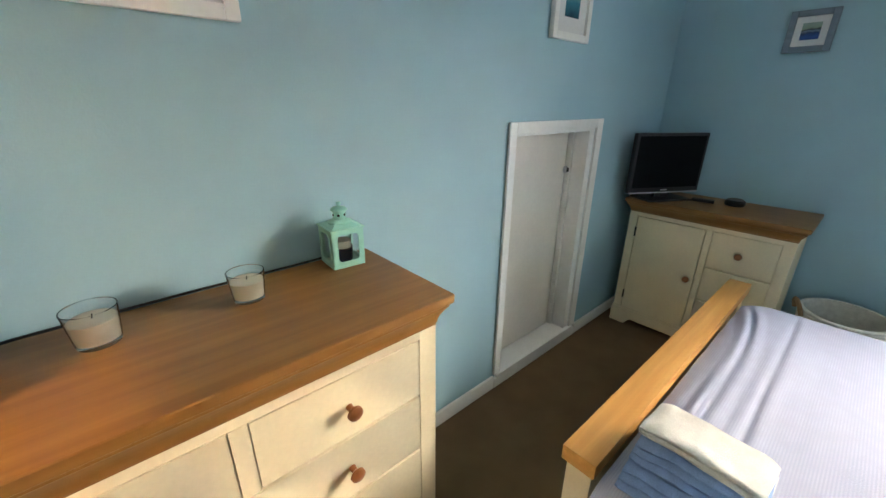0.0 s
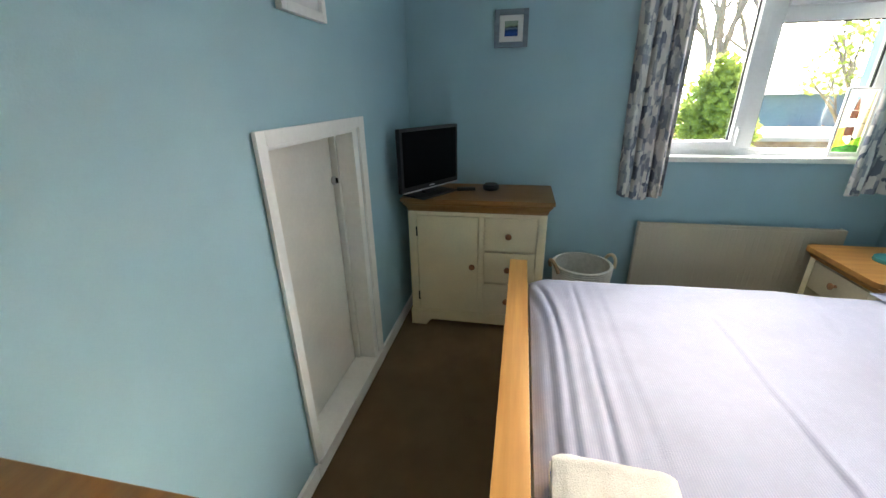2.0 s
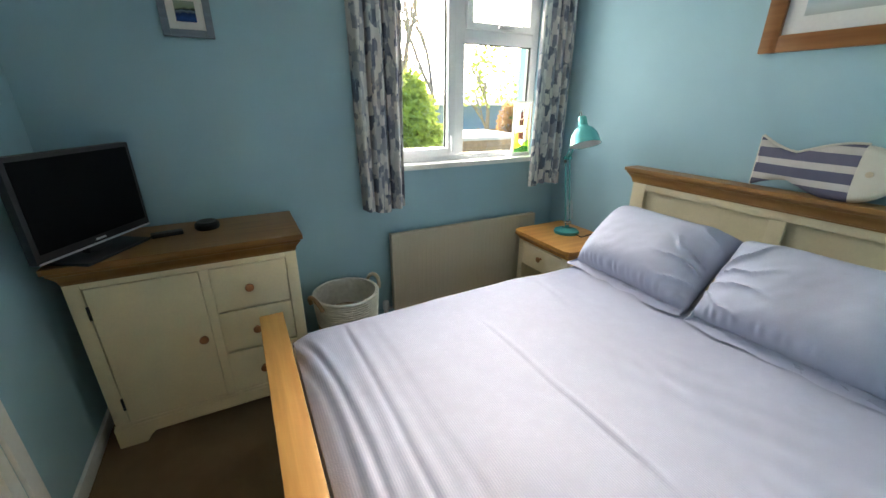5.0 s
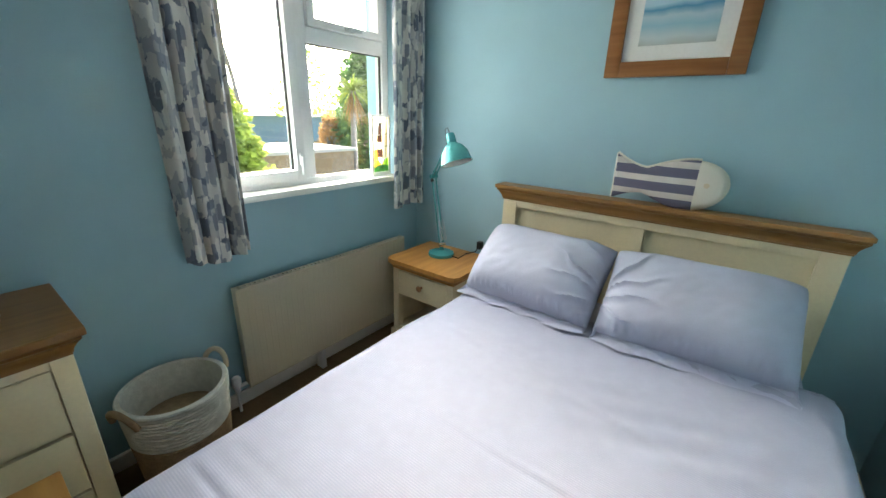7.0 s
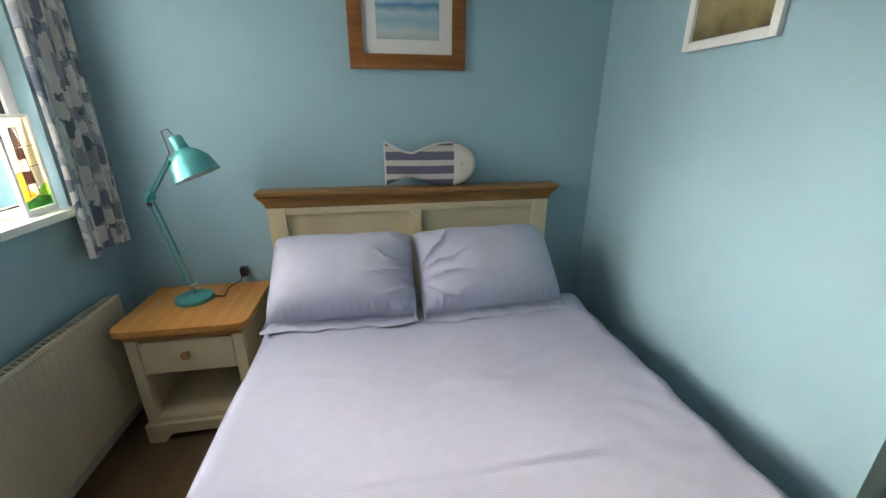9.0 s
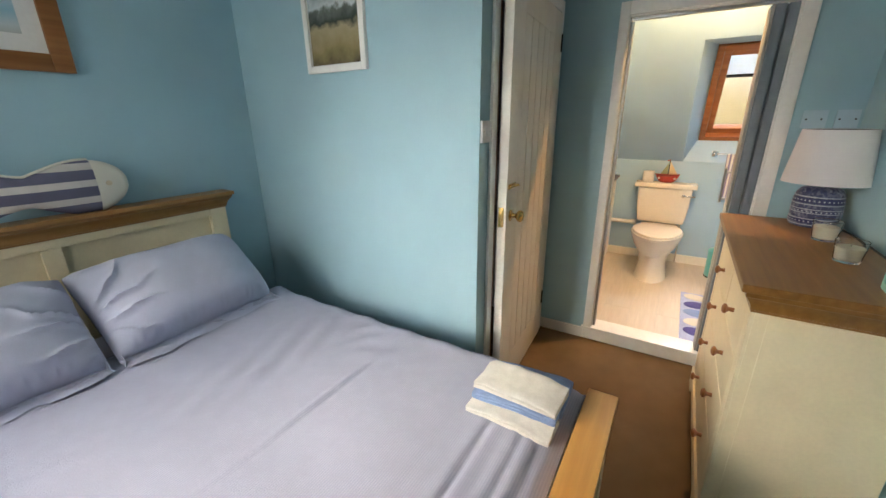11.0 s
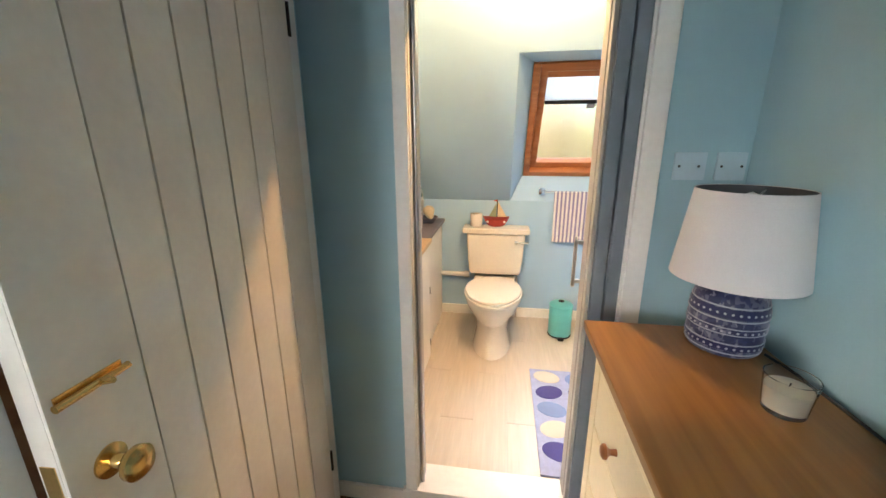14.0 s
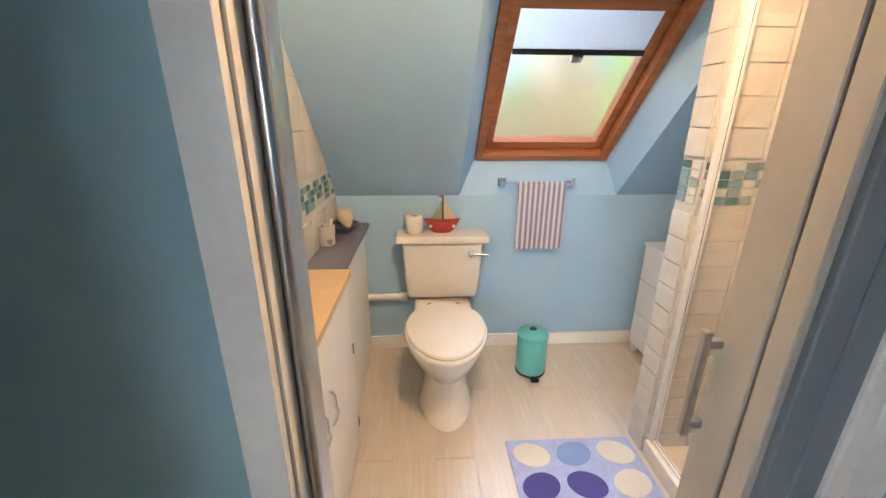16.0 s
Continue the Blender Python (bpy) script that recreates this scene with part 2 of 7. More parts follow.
def thing(name, label, category, at=(0, 0, 0), rz=0.0, group="", kind=""):
    ob = new(name)
    ob.empty_display_size = 0.1
    ob.matrix_world = pose(*at, 0, 0, rz)
    WORLD_OF[ob] = pose(*at, 0, 0, rz)
    return tagged(ob, label, category, group, kind)


def finish(bm, material, name, smooth):
    me = bpy.data.meshes.new(name)
    bmesh.ops.recalc_face_normals(bm, faces=bm.faces[:])
    if smooth:
        for f in bm.faces:
            f.smooth = True
    bm.to_mesh(me)
    bm.free()
    if smooth:
        me.set_sharp_from_angle(angle=radians(40))
    for m in material if isinstance(material, (list, tuple)) else [material]:
        me.materials.append(m)
    return me


def part(name, bm, material, parent, label="", smooth=True):
    """One mesh under a thing or a part; the bmesh is in the world's coordinates."""
    bm.transform(WORLD_OF[parent].inverted())
    ob = new(name, finish(bm, material, name, smooth))
    ob.parent = parent
    WORLD_OF[ob] = WORLD_OF[parent]
    return tagged(ob, label)


def local(bm, parent):
    """Takes a bmesh built in a thing's own coordinates to the world's."""
    bm.transform(WORLD_OF[parent])
    return bm


def single(name, bm, material, label="", category="", kind="", smooth=True, group=""):
    """A thing or a piece of the setting that is one mesh, with its origin at its base."""
    cs = [v.co for v in bm.verts]
    at = Vector(((min(c.x for c in cs) + max(c.x for c in cs)) / 2, (min(c.y for c in cs) + max(c.y for c in cs)) / 2, min(c.z for c in cs)))
    if kind == "structure":
        at = Vector((0, 0, 0))
    bm.transform(Matrix.Translation(-at))
    ob = new(name, finish(bm, material, name, smooth))
    ob.location = at
    WORLD_OF[ob] = Matrix.Translation(at)
    return tagged(ob, label, category, group, kind)


def box(x0, x1, y0, y1, z0, z1, bevel=0.0, seg=2, bm=None):
    b = bmesh.new()
    bmesh.ops.create_cube(b, size=1.0)
    b.transform(Matrix.Translation(((x0 + x1) / 2, (y0 + y1) / 2, (z0 + z1) / 2)) @ Matrix.Diagonal((abs(x1 - x0), abs(y1 - y0), abs(z1 - z0), 1)))
    if bevel:
        bmesh.ops.bevel(b, geom=b.edges[:], offset=bevel, segments=seg, profile=0.7, affect="EDGES")
    return b if bm is None else merge(bm, b)


def merge(bm, *others):
    for b in others:
        me = bpy.data.meshes.new("tmp")
        b.to_mesh(me)
        b.free()
        bm.from_mesh(me)
        bpy.data.meshes.remove(me)
    return bm


def lathe(profile, at=(0, 0, 0), steps=32, m=None, squash=(1, 1)):
    """Turns (radius, height) pairs about z, then moves to at, by the pose m where given."""
    b = bmesh.new()
    rings = []
    for r, z in profile:
        if r < 1e-5:
            rings.append([b.verts.new((0, 0, z))])
        else:
            rings.append([b.verts.new((r * squash[0] * math.cos(2 * math.pi * i / steps), r * squash[1] * math.sin(2 * math.pi * i / steps), z)) for i in range(steps)])
    for a, c in zip(rings, rings[1:]):
        for i in range(steps):
            j = (i + 1) % steps
            q = [a[i % len(a)], a[j % len(a)], c[j % len(c)], c[i % len(c)]]
            q = list(dict.fromkeys(q))
            if len(q) > 2:
                b.faces.new(q)
    b.transform(m if m is not None else Matrix.Translation(at))
    return b


def tube(points, radius, sides=10, closed=False):
    """A round bar along points."""
    b = bmesh.new()
    pts = [Vector(p) for p in points]
    rings = []
    n = len(pts)
    for i, p in enumerate(pts):
        a = pts[(i - 1) % n] if closed or i > 0 else p
        c = pts[(i + 1) % n] if closed or i < n - 1 else p
        d = (c - a).normalized()
        u = d.orthogonal().normalized() if not rings else None
        if u is None:
            u = (last - d * last.dot(d)).normalized()
        last = u
        v = d.cross(u)
        rings.append([b.verts.new(p + radius * (math.cos(2 * math.pi * k / sides) * u + math.sin(2 * math.pi * k / sides) * v)) for k in range(sides)])
    pairs = list(zip(rings, rings[1:])) + ([(rings[-1], rings[0])] if closed else [])
    for a, c in pairs:
        for k in range(sides):
            b.faces.new((a[k], a[(k + 1) % sides], c[(k + 1) % sides], c[k]))
    if not closed:
        b.faces.new(rings[0][::-1]), b.faces.new(rings[-1])
    return b


def prism(outline, axis, lo, hi):
    """A 2D outline drawn out along an axis: outlines are (y, z) for x, (x, z) for y, (x, y) for z."""
    b = bmesh.new()
    put = {0: lambda p, d: (d, p[0], p[1]), 1: lambda p, d: (p[0], d, p[1]), 2: lambda p, d: (p[0], p[1], d)}[axis]
    a = [b.verts.new(put(p, lo)) for p in outline]
    c = [b.verts.new(put(p, hi)) for p in outline]
    k = len(outline)
    for i in range(k):
        b.faces.new((a[i], a[(i + 1) % k], c[(i + 1) % k], c[i]))
    b.faces.new(a[::-1]), b.faces.new(c)
    return b


def sheet(fn, nu, nv, thick=0.0):
    """A grid of points fn(u, v), u and v from 0 to 1, with thickness where given."""
    b = bmesh.new()
    g = [[b.verts.new(fn(i / nu, j / nv)) for j in range(nv + 1)] for i in range(nu + 1)]
    for i in range(nu):
        for j in range(nv):
            b.faces.new((g[i][j], g[i + 1][j], g[i + 1][j + 1], g[i][j + 1]))
    if thick:
        b.normal_update()
        k = [[b.verts.new(g[i][j].co - g[i][j].normal * thick) for j in range(nv + 1)] for i in range(nu + 1)]
        for i in range(nu):
            for j in range(nv):
                b.faces.new((k[i][j], k[i][j + 1], k[i + 1][j + 1], k[i + 1][j]))
        for i in range(nu):
            b.faces.new((g[i][0], k[i][0], k[i + 1][0], g[i + 1][0])), b.faces.new((g[i][nv], g[i + 1][nv], k[i + 1][nv], k[i][nv]))
        for j in range(nv):
            b.faces.new((g[0][j], g[0][j + 1], k[0][j + 1], k[0][j])), b.faces.new((g[nu][j], k[nu][j], k[nu][j + 1], g[nu][j + 1]))
    return b


def along(p, q):
    """The pose that takes the z axis to the way from p to q, at p."""
    return Matrix.Translation(p) @ (Vector(q) - Vector(p)).to_track_quat("Z", "Y").to_matrix().to_4x4()


def knob(at, out, r=0.017, length=0.026):
    """A turned drawer knob that stands out along a way."""
    k = r / 0.017
    prof = [(0.0, 0.0), (0.008 * k, 0.0), (0.0065 * k, length * 0.45), (0.010 * k, length * 0.62), (r, length * 0.8), (r * 0.96, length), (r * 0.6, length * 1.16), (0.0, length * 1.2)]
    return lathe(prof, steps=18, m=along(Vector(at), Vector(at) + Vector(out)))


def piece(name, mesh, parent, m):
    ob = new(name, mesh)
    ob.parent = parent
    ob.matrix_basis = WORLD_OF[parent].inverted() @ m
    return ob


# ---- the setting ----
XE, YN, YS, XW, YD, XB = 3.83, 2.07, -0.815, 1.33, 0.69, 0.255
CEIL = 2.4


def walls(name, label, boxes, material=M_WALL):
    b = bmesh.new()
    for q in boxes:
        box(*q, bm=b)
    return single(name, b, material, label, "wall", "structure", smooth=False)


WY0, WY1, WZ0, WZ1 = -0.60, 0.60, 1.06, 2.16       # bedroom window opening
LX0, LX1, LZ1 = 2.235, 2.925, 1.325                 # low cupboard opening
DX0, DX1, DZ1 = 0.345, 1.19, 2.02                  # bedroom door opening
BY0, BY1, BZ1, BFL = 1.04, 1.77, 1.985, 0.055       # bathroom doorway, bathroom floor level
single("floor", box(0.135, XE, YS, YN + 0.35, -0.2, 0.0), M_CARPET, "dark brown cut-pile fitted carpet", "floor", "structure", smooth=False)
single("ceiling", box(0.135, XE + 0.25, YS - 0.2, YN + 0.2, CEIL, CEIL + 0.1), M_CEIL, "white painted bedroom ceiling", "ceiling", "structure", smooth=False)
walls("wall_north", "light blue painted wall with a low cupboard opening", [
    (XB - 0.12, LX0, YN, YN + 0.14, -0.2, CEIL), (LX1, XE + 0.25, YN, YN + 0.14, -0.2, CEIL), (LX0, LX1, YN, YN + 0.14, LZ1, CEIL)])
walls("wall_east", "light blue painted window wall", [
    (XE, XE + 0.25, YS, WY0, -0.2, CEIL), (XE, XE + 0.25, WY1, YN, -0.2, CEIL), (XE, XE + 0.25, WY0, WY1, -0.2, WZ0), (XE, XE + 0.25, WY0, WY1, WZ1, CEIL)])
walls("wall_south", "light blue painted wall behind the bed", [(XW - 0.12, XE + 0.25, YS - 0.15, YS, -0.2, CEIL)])
walls("wall_west", "light blue painted wall beside the bed", [(XW - 0.1, XW, YS, YD, -0.2, CEIL), (DX1, XW - 0.1, YD - 0.1, YD, -0.2, CEIL)])
walls("wall_door", "light blue painted wall round the bedroom door", [
    (XB, DX0, YD - 0.1, YD, -0.2, CEIL), (DX0, DX1, YD - 0.1, YD, DZ1, CEIL)])
walls("wall_bathroom_door", "blue painted wall round the bathroom doorway", [
    (XB - 0.12, XB, YD - 0.1, BY0, -0.2, CEIL), (XB - 0.12, XB, BY1, YN, -0.2, CEIL), (XB - 0.065, XB, BY0, BY1, BZ1, CEIL), (XB - 0.12, XB, BY0, BY1, -0.2, 0.075)])
# added backing sheet; its dark brown stands in for shade in the door gap
walls("wall_gap_backing", "dark brown sheet added behind the cupboard door for its shaded gap", [(LX0 - 0.05, LX1 + 0.05, YN + 0.145, YN + 0.165, -0.2, LZ1 + 0.05)], M_PICWOOD)
# the dark landing behind the ajar door
walls("wall_landing", "plain landing wall behind the ajar door", [(XB - 0.1, XW - 0.1, -0.45, -0.40, -0.2, CEIL), (XB - 0.15, XB - 0.1, -0.45, YD - 0.1, -0.2, CEIL),
      (XB - 0.1, XW - 0.1, -0.4, YD - 0.1, CEIL - 0.02, CEIL + 0.08)], M_CEIL)
single("floor_landing", box(XB - 0.1, XW - 0.1, -0.4, YS * 0 + YD, -0.2, -0.002), M_CARPET, "brown carpet on the landing", "floor", "structure", smooth=False)


def skirting(name, x0, x1, y0, y1, h=0.075):
    single(name, box(x0, x1, y0, y1, 0.0, h, 0.005), M_WHITE, "white painted skirting board", "skirting", "structure")


skirting("baseboard_north", 0.27, LX0 - 0.046, YN - 0.016, YN)
skirting("baseboard_north_b", LX1 + 0.062, XE - 0.016, YN - 0.016, YN)
skirting("baseboard_east", XE - 0.016, XE, YS, YN)
skirting("baseboard_south", 3.12, XE - 0.016, YS, YS + 0.016)
skirting("baseboard_west", XW, XW + 0.016, YS, YD)
skirting("baseboard_bathroom_door", XB, XB + 0.016, YD, 0.998)
skirting("baseboard_sill", LX0 - 0.045, LX1 + 0.06, YN - 0.018, YN, 0.06)
skirting("baseboard_step", XB, XB + 0.016, 0.998, 1.83, 0.074)

# ---- openings ----


def frame_border(x0, x1, z0, z1, w, make):
    """Four mitred-looking bars round an opening: make(a0, a1, z0, z1)."""
    return [make(x0, x0 + w, z0, z1), make(x1 - w, x1, z0, z1), make(x0 + w, x1 - w, z1 - w, z1), make(x0 + w, x1 - w, z0, z0 + w)]


def low_cupboard():
    d = thing("cupboard_door", "low off-white eaves cupboard door with a round catch", "door", ((LX0 + LX1) / 2, YN + 0.1, 0.06), kind="structure")
    part("door_panel", box(LX0 + 0.016, LX1 - 0.078, YN + 0.105, YN + 0.135, 0.088, LZ1 - 0.02, 0.004), M_DOOR, d)
    for n, q in (("jamb", (LX0, LX0 + 0.012, YN - 0.002, YN + 0.138, 0.083, LZ1)), ("jamb", (LX1 - 0.05, LX1, YN - 0.002, YN + 0.138, 0.083, LZ1)),
                 ("head", (LX0 + 0.012, LX1 - 0.05, YN - 0.002, YN + 0.138, LZ1 - 0.016, LZ1))):
        part(n, box(*q, 0.003), M_WHITE, d)
    part("stop", box(LX1 - 0.069, LX1 - 0.051, YN + 0.080, YN + 0.136, 0.085, LZ1 - 0.017, 0.003), M_WHITE, d)
    part("sill", box(LX0 - 0.03, LX1 + 0.03, YN - 0.022, YN + 0.138, 0.062, 0.082, 0.005), M_WHITE, d, "scuffed white painted sill board")
    for x0, x1, z0, z1 in ((LX0 - 0.045, LX0, 0.083, LZ1 + 0.045), (LX1, LX1 + 0.06, 0.083, LZ1 + 0.045), (LX0, LX1, LZ1, LZ1 + 0.045)):
        part("architrave", box(x0, x1, YN - 0.016, YN - 0.001, z0, z1, 0.005), M_WHITE, d)
    c = part("catch", lathe([(0, 0), (0.020, 0), (0.022, 0.006), (0.017, 0.012), (0.010, 0.013), (0, 0.015)], steps=24, m=along((2.845, YN + 0.104, 1.095), (2.845, YN, 1.095))), M_STEEL, d, "round steel roller catch")
    part("catch_slot", box(2.842, 2.848, YN + 0.080, YN + 0.0905, 1.083, 1.107), M_DARK, c)


def bedroom_door():
    ax, ang, wid = DX0 + 0.02, 2.9, 0.825
    d = thing("door_1", "off-white ledged plank door standing ajar", "door", (ax, YD - 0.012, 0.0), ang, kind="structure")
    z0, z1 = 0.015, DZ1 - 0.02
    bd = box(0.0, wid, 0.0, 0.034, z0, z1, 0.003)
    leaf = part("door_leaf", local(bd, d), M_DOOR, d)
    for q in ((0.0, 0.148, z0, z1), (0.672, wid, z0, z1), (0.148, 0.672, z1 - 0.12, z1), (0.148, 0.672, z0, z0 + 0.20)):
        part("rail", local(box(q[0], q[1], 0.034, 0.0405, q[2], q[3], 0.003), d), M_DOOR, leaf)
    n = 5
    w = 0.524 / n
    for i in range(n):
        part("plank", local(box(0.148 + i * w + 0.0035, 0.148 + (i + 1) * w - 0.0035, 0.034, 0.0395, z0 + 0.2, z1 - 0.12, 0.002), d), M_DOOR, leaf)
    kz = 1.030
    rose = part("door_knob", local(lathe([(0, 0), (0.027, 0), (0.027, 0.004), (0.012, 0.010), (0.010, 0.026), (0.018, 0.032), (0.027, 0.042), (0.028, 0.052), (0.020, 0.060), (0, 0.063)], steps=24,
                                         m=along((wid - 0.062, 0.041, kz), (wid - 0.062, 0.1, kz))), d), M_BRASS, d, "polished brass door knob")
    part("latch_plate", local(box(wid - 0.0005, wid + 0.0015, 0.006, 0.030, kz - 0.045, kz + 0.045, 0.0005), d), M_BRASS, d)
    bolt = merge(bmesh.new(), box(wid - 0.115, wid - 0.012, 0.041, 0.0435, 1.155, 1.179, 0.001), tube([(wid - 0.12, 0.05, 1.167), (wid - 0.006, 0.05, 1.167)], 0.006),
                 tube([(wid - 0.07, 0.05, 1.167), (wid - 0.07, 0.075, 1.173)], 0.005))
    part("bolt", local(bolt, d), M_BRASS, d, "small brass slide bolt")
    for hz in (0.285, 1.86):
        part("hinge", local(tube([(0.0, 0.041, hz - 0.045), (0.0, 0.041, hz + 0.045)], 0.0065), d), M_DARK, d, "dark iron butt hinge")
    fr = thing("door_frame", "white painted frame of the bedroom door", "door frame", ((DX0 + DX1) / 2, YD, 0), kind="structure")
    for q in ((DX0 - 0.055, DX0, YD + 0.0005, YD + 0.015, 0, DZ1 + 0.06), (DX1, DX1 + 0.05, YD + 0.0005, YD + 0.015, 0, DZ1 + 0.06), (DX0, DX1, YD + 0.0005, YD + 0.015, DZ1, DZ1 + 0.06)):
        part("architrave", box(*q, 0.004), M_WHITE, fr)
    part("lining", box(DX1 - 0.018, DX1 - 0.0005, YD - 0.099, YD + 0.012, 0, DZ1, 0.002), M_PICWOOD, fr, "dark brown stained door lining")
    part("strike_plate", box(DX1 - 0.0205, DX1 - 0.0185, YD - 0.03, YD + 0.005, 0.97, 1.07), M_BRASS, fr)


def bathroom_doorway():
    fr = thing("door_frame", "white painted frame of the bathroom doorway", "door frame", (XB, (BY0 + BY1) / 2, 0.0), kind="structure")
    for q in ((0.998, BY0 + 0.006, 0.0752, 2.042), (BY1 - 0.008, 1.822, 0.0752, 2.042), (BY0 + 0.006, BY1 - 0.008, BZ1 - 0.008, 2.042)):
        part("architrave", box(XB + 0.0005, XB + 0.017, q[0], q[1], q[2], q[3], 0.004), M_WHITE, fr)
    for q in ((BY0, BY0 + 0.010, 0.092, BZ1), (BY1 - 0.015, BY1, 0.092, BZ1), (BY0 + 0.010, BY1 - 0.015, BZ1 - 0.015, BZ1)):
        part("lining", box(XB - (0.066 if q[2] > 1 else 0.125), XB, q[0], q[1], q[2], q[3], 0.002), M_WHITE, fr)
    part("threshold", box(XB - 0.13, XB + 0.02, 0.985, 1.835, 0.0745, 0.0915, 0.005), M_WHITE, fr, "white painted threshold board")
    part("track", box(XB - 0.055, XB - 0.020, BY0 + 0.016, BY1 - 0.016, BZ1 - 0.030, BZ1 - 0.016, 0.003), M_STEEL, fr)
    part("closing_strip", merge(box(XB - 0.088, XB - 0.04, BY0 + 0.0105, BY0 + 0.024, 0.092, BZ1 - 0.036, 0.004), tube([(XB - 0.032, BY0 + 0.020, 0.093), (XB - 0.032, BY0 + 0.020, BZ1 - 0.036)], 0.0085)), M_STEEL, fr, "grey metal closing strip")
    fd = thing("folding_door", "grey vinyl folding door pushed open to its stack", "door", (XB - 0.06, 1.70, 0.092), kind="structure")
    ys = [1.664, 1.705, 1.713, 1.754]
    for i, (a, c) in enumerate(zip(ys[::2], ys[1::2])):
        part("fold", box(XB - 0.118 + 0.004 * i, XB + 0.001 - 0.004 * i, a, c, 0.097, BZ1 - 0.037, 0.006, 3), M_FOLD, fd)
    for y in (1.709,):
        part("hinge_strip", box(XB - 0.105, XB - 0.018, y - 0.0036, y + 0.0036, 0.099, BZ1 - 0.039, 0.003), M_FOLD, fd)
    part("lead_post", merge(box(XB - 0.115, XB - 0.045, 1.648, 1.6635, 0.095, BZ1 - 0.037, 0.005, 3), box(XB - 0.042, XB - 0.008, 1.650, 1.6635, 0.095, BZ1 - 0.037, 0.005, 3)), M_LEAD, fd, "vinyl leading post, coloured paler for the lamp light on it")
    hx, hy = XB - 0.105, 1.622
    part("handle", merge(box(hx - 0.0065, hx + 0.0065, hy - 0.006, hy + 0.006, 1.000, 1.190, 0.004, 3), box(hx - 0.006, hx + 0.006, hy + 0.006, 1.6475, 1.015, 1.029, 0.003), box(hx - 0.006, hx + 0.006, hy + 0.006, 1.6475, 1.161, 1.175, 0.003)), M_STEEL, fd, "grey pull handle")


def bedroom_window():
    w = thing("window_1", "white uPVC casement window with a fanlight", "window", (XE + 0.09, 0.0, WZ0), kind="structure")
    x0, x1 = XE + 0.06, XE + 0.12

    def bar(y0, y1, z0, z1, n="window_frame", a=x0, c=x1, p=w):
        return part(n, box(a, c, y0, y1, z0, z1, 0.004), M_UPVC, p)
    bar(WY0, WY0 + 0.05, 1.065, WZ1)
    bar(WY1 - 0.05, WY1, 1.065, WZ1)
    bar(WY0 + 0.05, WY1 - 0.05, WZ1 - 0.05, WZ1)
    bar(WY0 + 0.05, WY1 - 0.05, 1.065, 1.115)
    bar(-0.03, 0.045, 1.115, WZ1 - 0.05, "mullion")
    bar(WY0 + 0.05, -0.03, 1.785, 1.86, "transom")
    # opening casement
    s = part("sash", merge(*[box(x0 - 0.022, x1 - 0.012, a, c, e, f, 0.004) for a, c, e, f in ((0.046, 0.095, 1.116, WZ1 - 0.051), (0.50, 0.549, 1.116, WZ1 - 0.051), (0.095, 0.50, 1.116, 1.165), (0.095, 0.50, WZ1 - 0.10, WZ1 - 0.051))]), M_UPVC, w)
    part("handle", merge(box(x0 - 0.036, x0 - 0.0225, 0.060, 0.082, 1.19, 1.25, 0.004), box(x0 - 0.052, x0 - 0.034, 0.064, 0.080, 1.14, 1.235, 0.006)), M_UPVC, s)
    t = part("fanlight", merge(*[box(x0 - 0.022, x1 - 0.012, a, c, e, f, 0.004) for a, c, e, f in ((-0.547, -0.505, 1.861, WZ1 - 0.051), (-0.075, -0.031, 1.861, WZ1 - 0.051), (-0.505, -0.075, 1.861, 1.90), (-0.505, -0.075, WZ1 - 0.09, WZ1 - 0.051))]), M_UPVC, w)
    part("handle", merge(box(x0 - 0.034, x0 - 0.0225, -0.32, -0.26, 1.87, 1.89, 0.003), box(x0 - 0.05, x0 - 0.034, -0.36, -0.27, 1.872, 1.888, 0.005)), M_SILVER, t)
    for a, c, e, f in ((0.09, 0.51, 1.16, WZ1 - 0.09), (-0.55, -0.03, 1.115, 1.785), (-0.51, -0.07, 1.895, WZ1 - 0.085)):
        p = part("pane", box(XE + 0.086, XE + 0.092, a, c, e, f), M_PANE, w)
        p.visible_shadow = False
    for a, c, e, f in ((0.095, 0.50, 1.165, WZ1 - 0.10), (-0.55, -0.03, 1.115, 1.785)):
        g = 0.006
        part("gasket", merge(*[box(XE + 0.072, XE + 0.0855, *q) for q in ((a, a + g, e, f), (c - g, c, e, f), (a + g, c - g, e, e + g), (a + g, c - g, f - g, f))]), M_BLACK, w)
    part("window_sill", box(XE - 0.045, XE + 0.075, WY0 - 0.03, WY1 + 0.03, 1.05, 1.083, 0.008), M_WHITE, w, "white gloss window sill")


low_cupboard(), bedroom_door(), bathroom_doorway(), bedroom_window()

# ---- cream and oak furniture ----


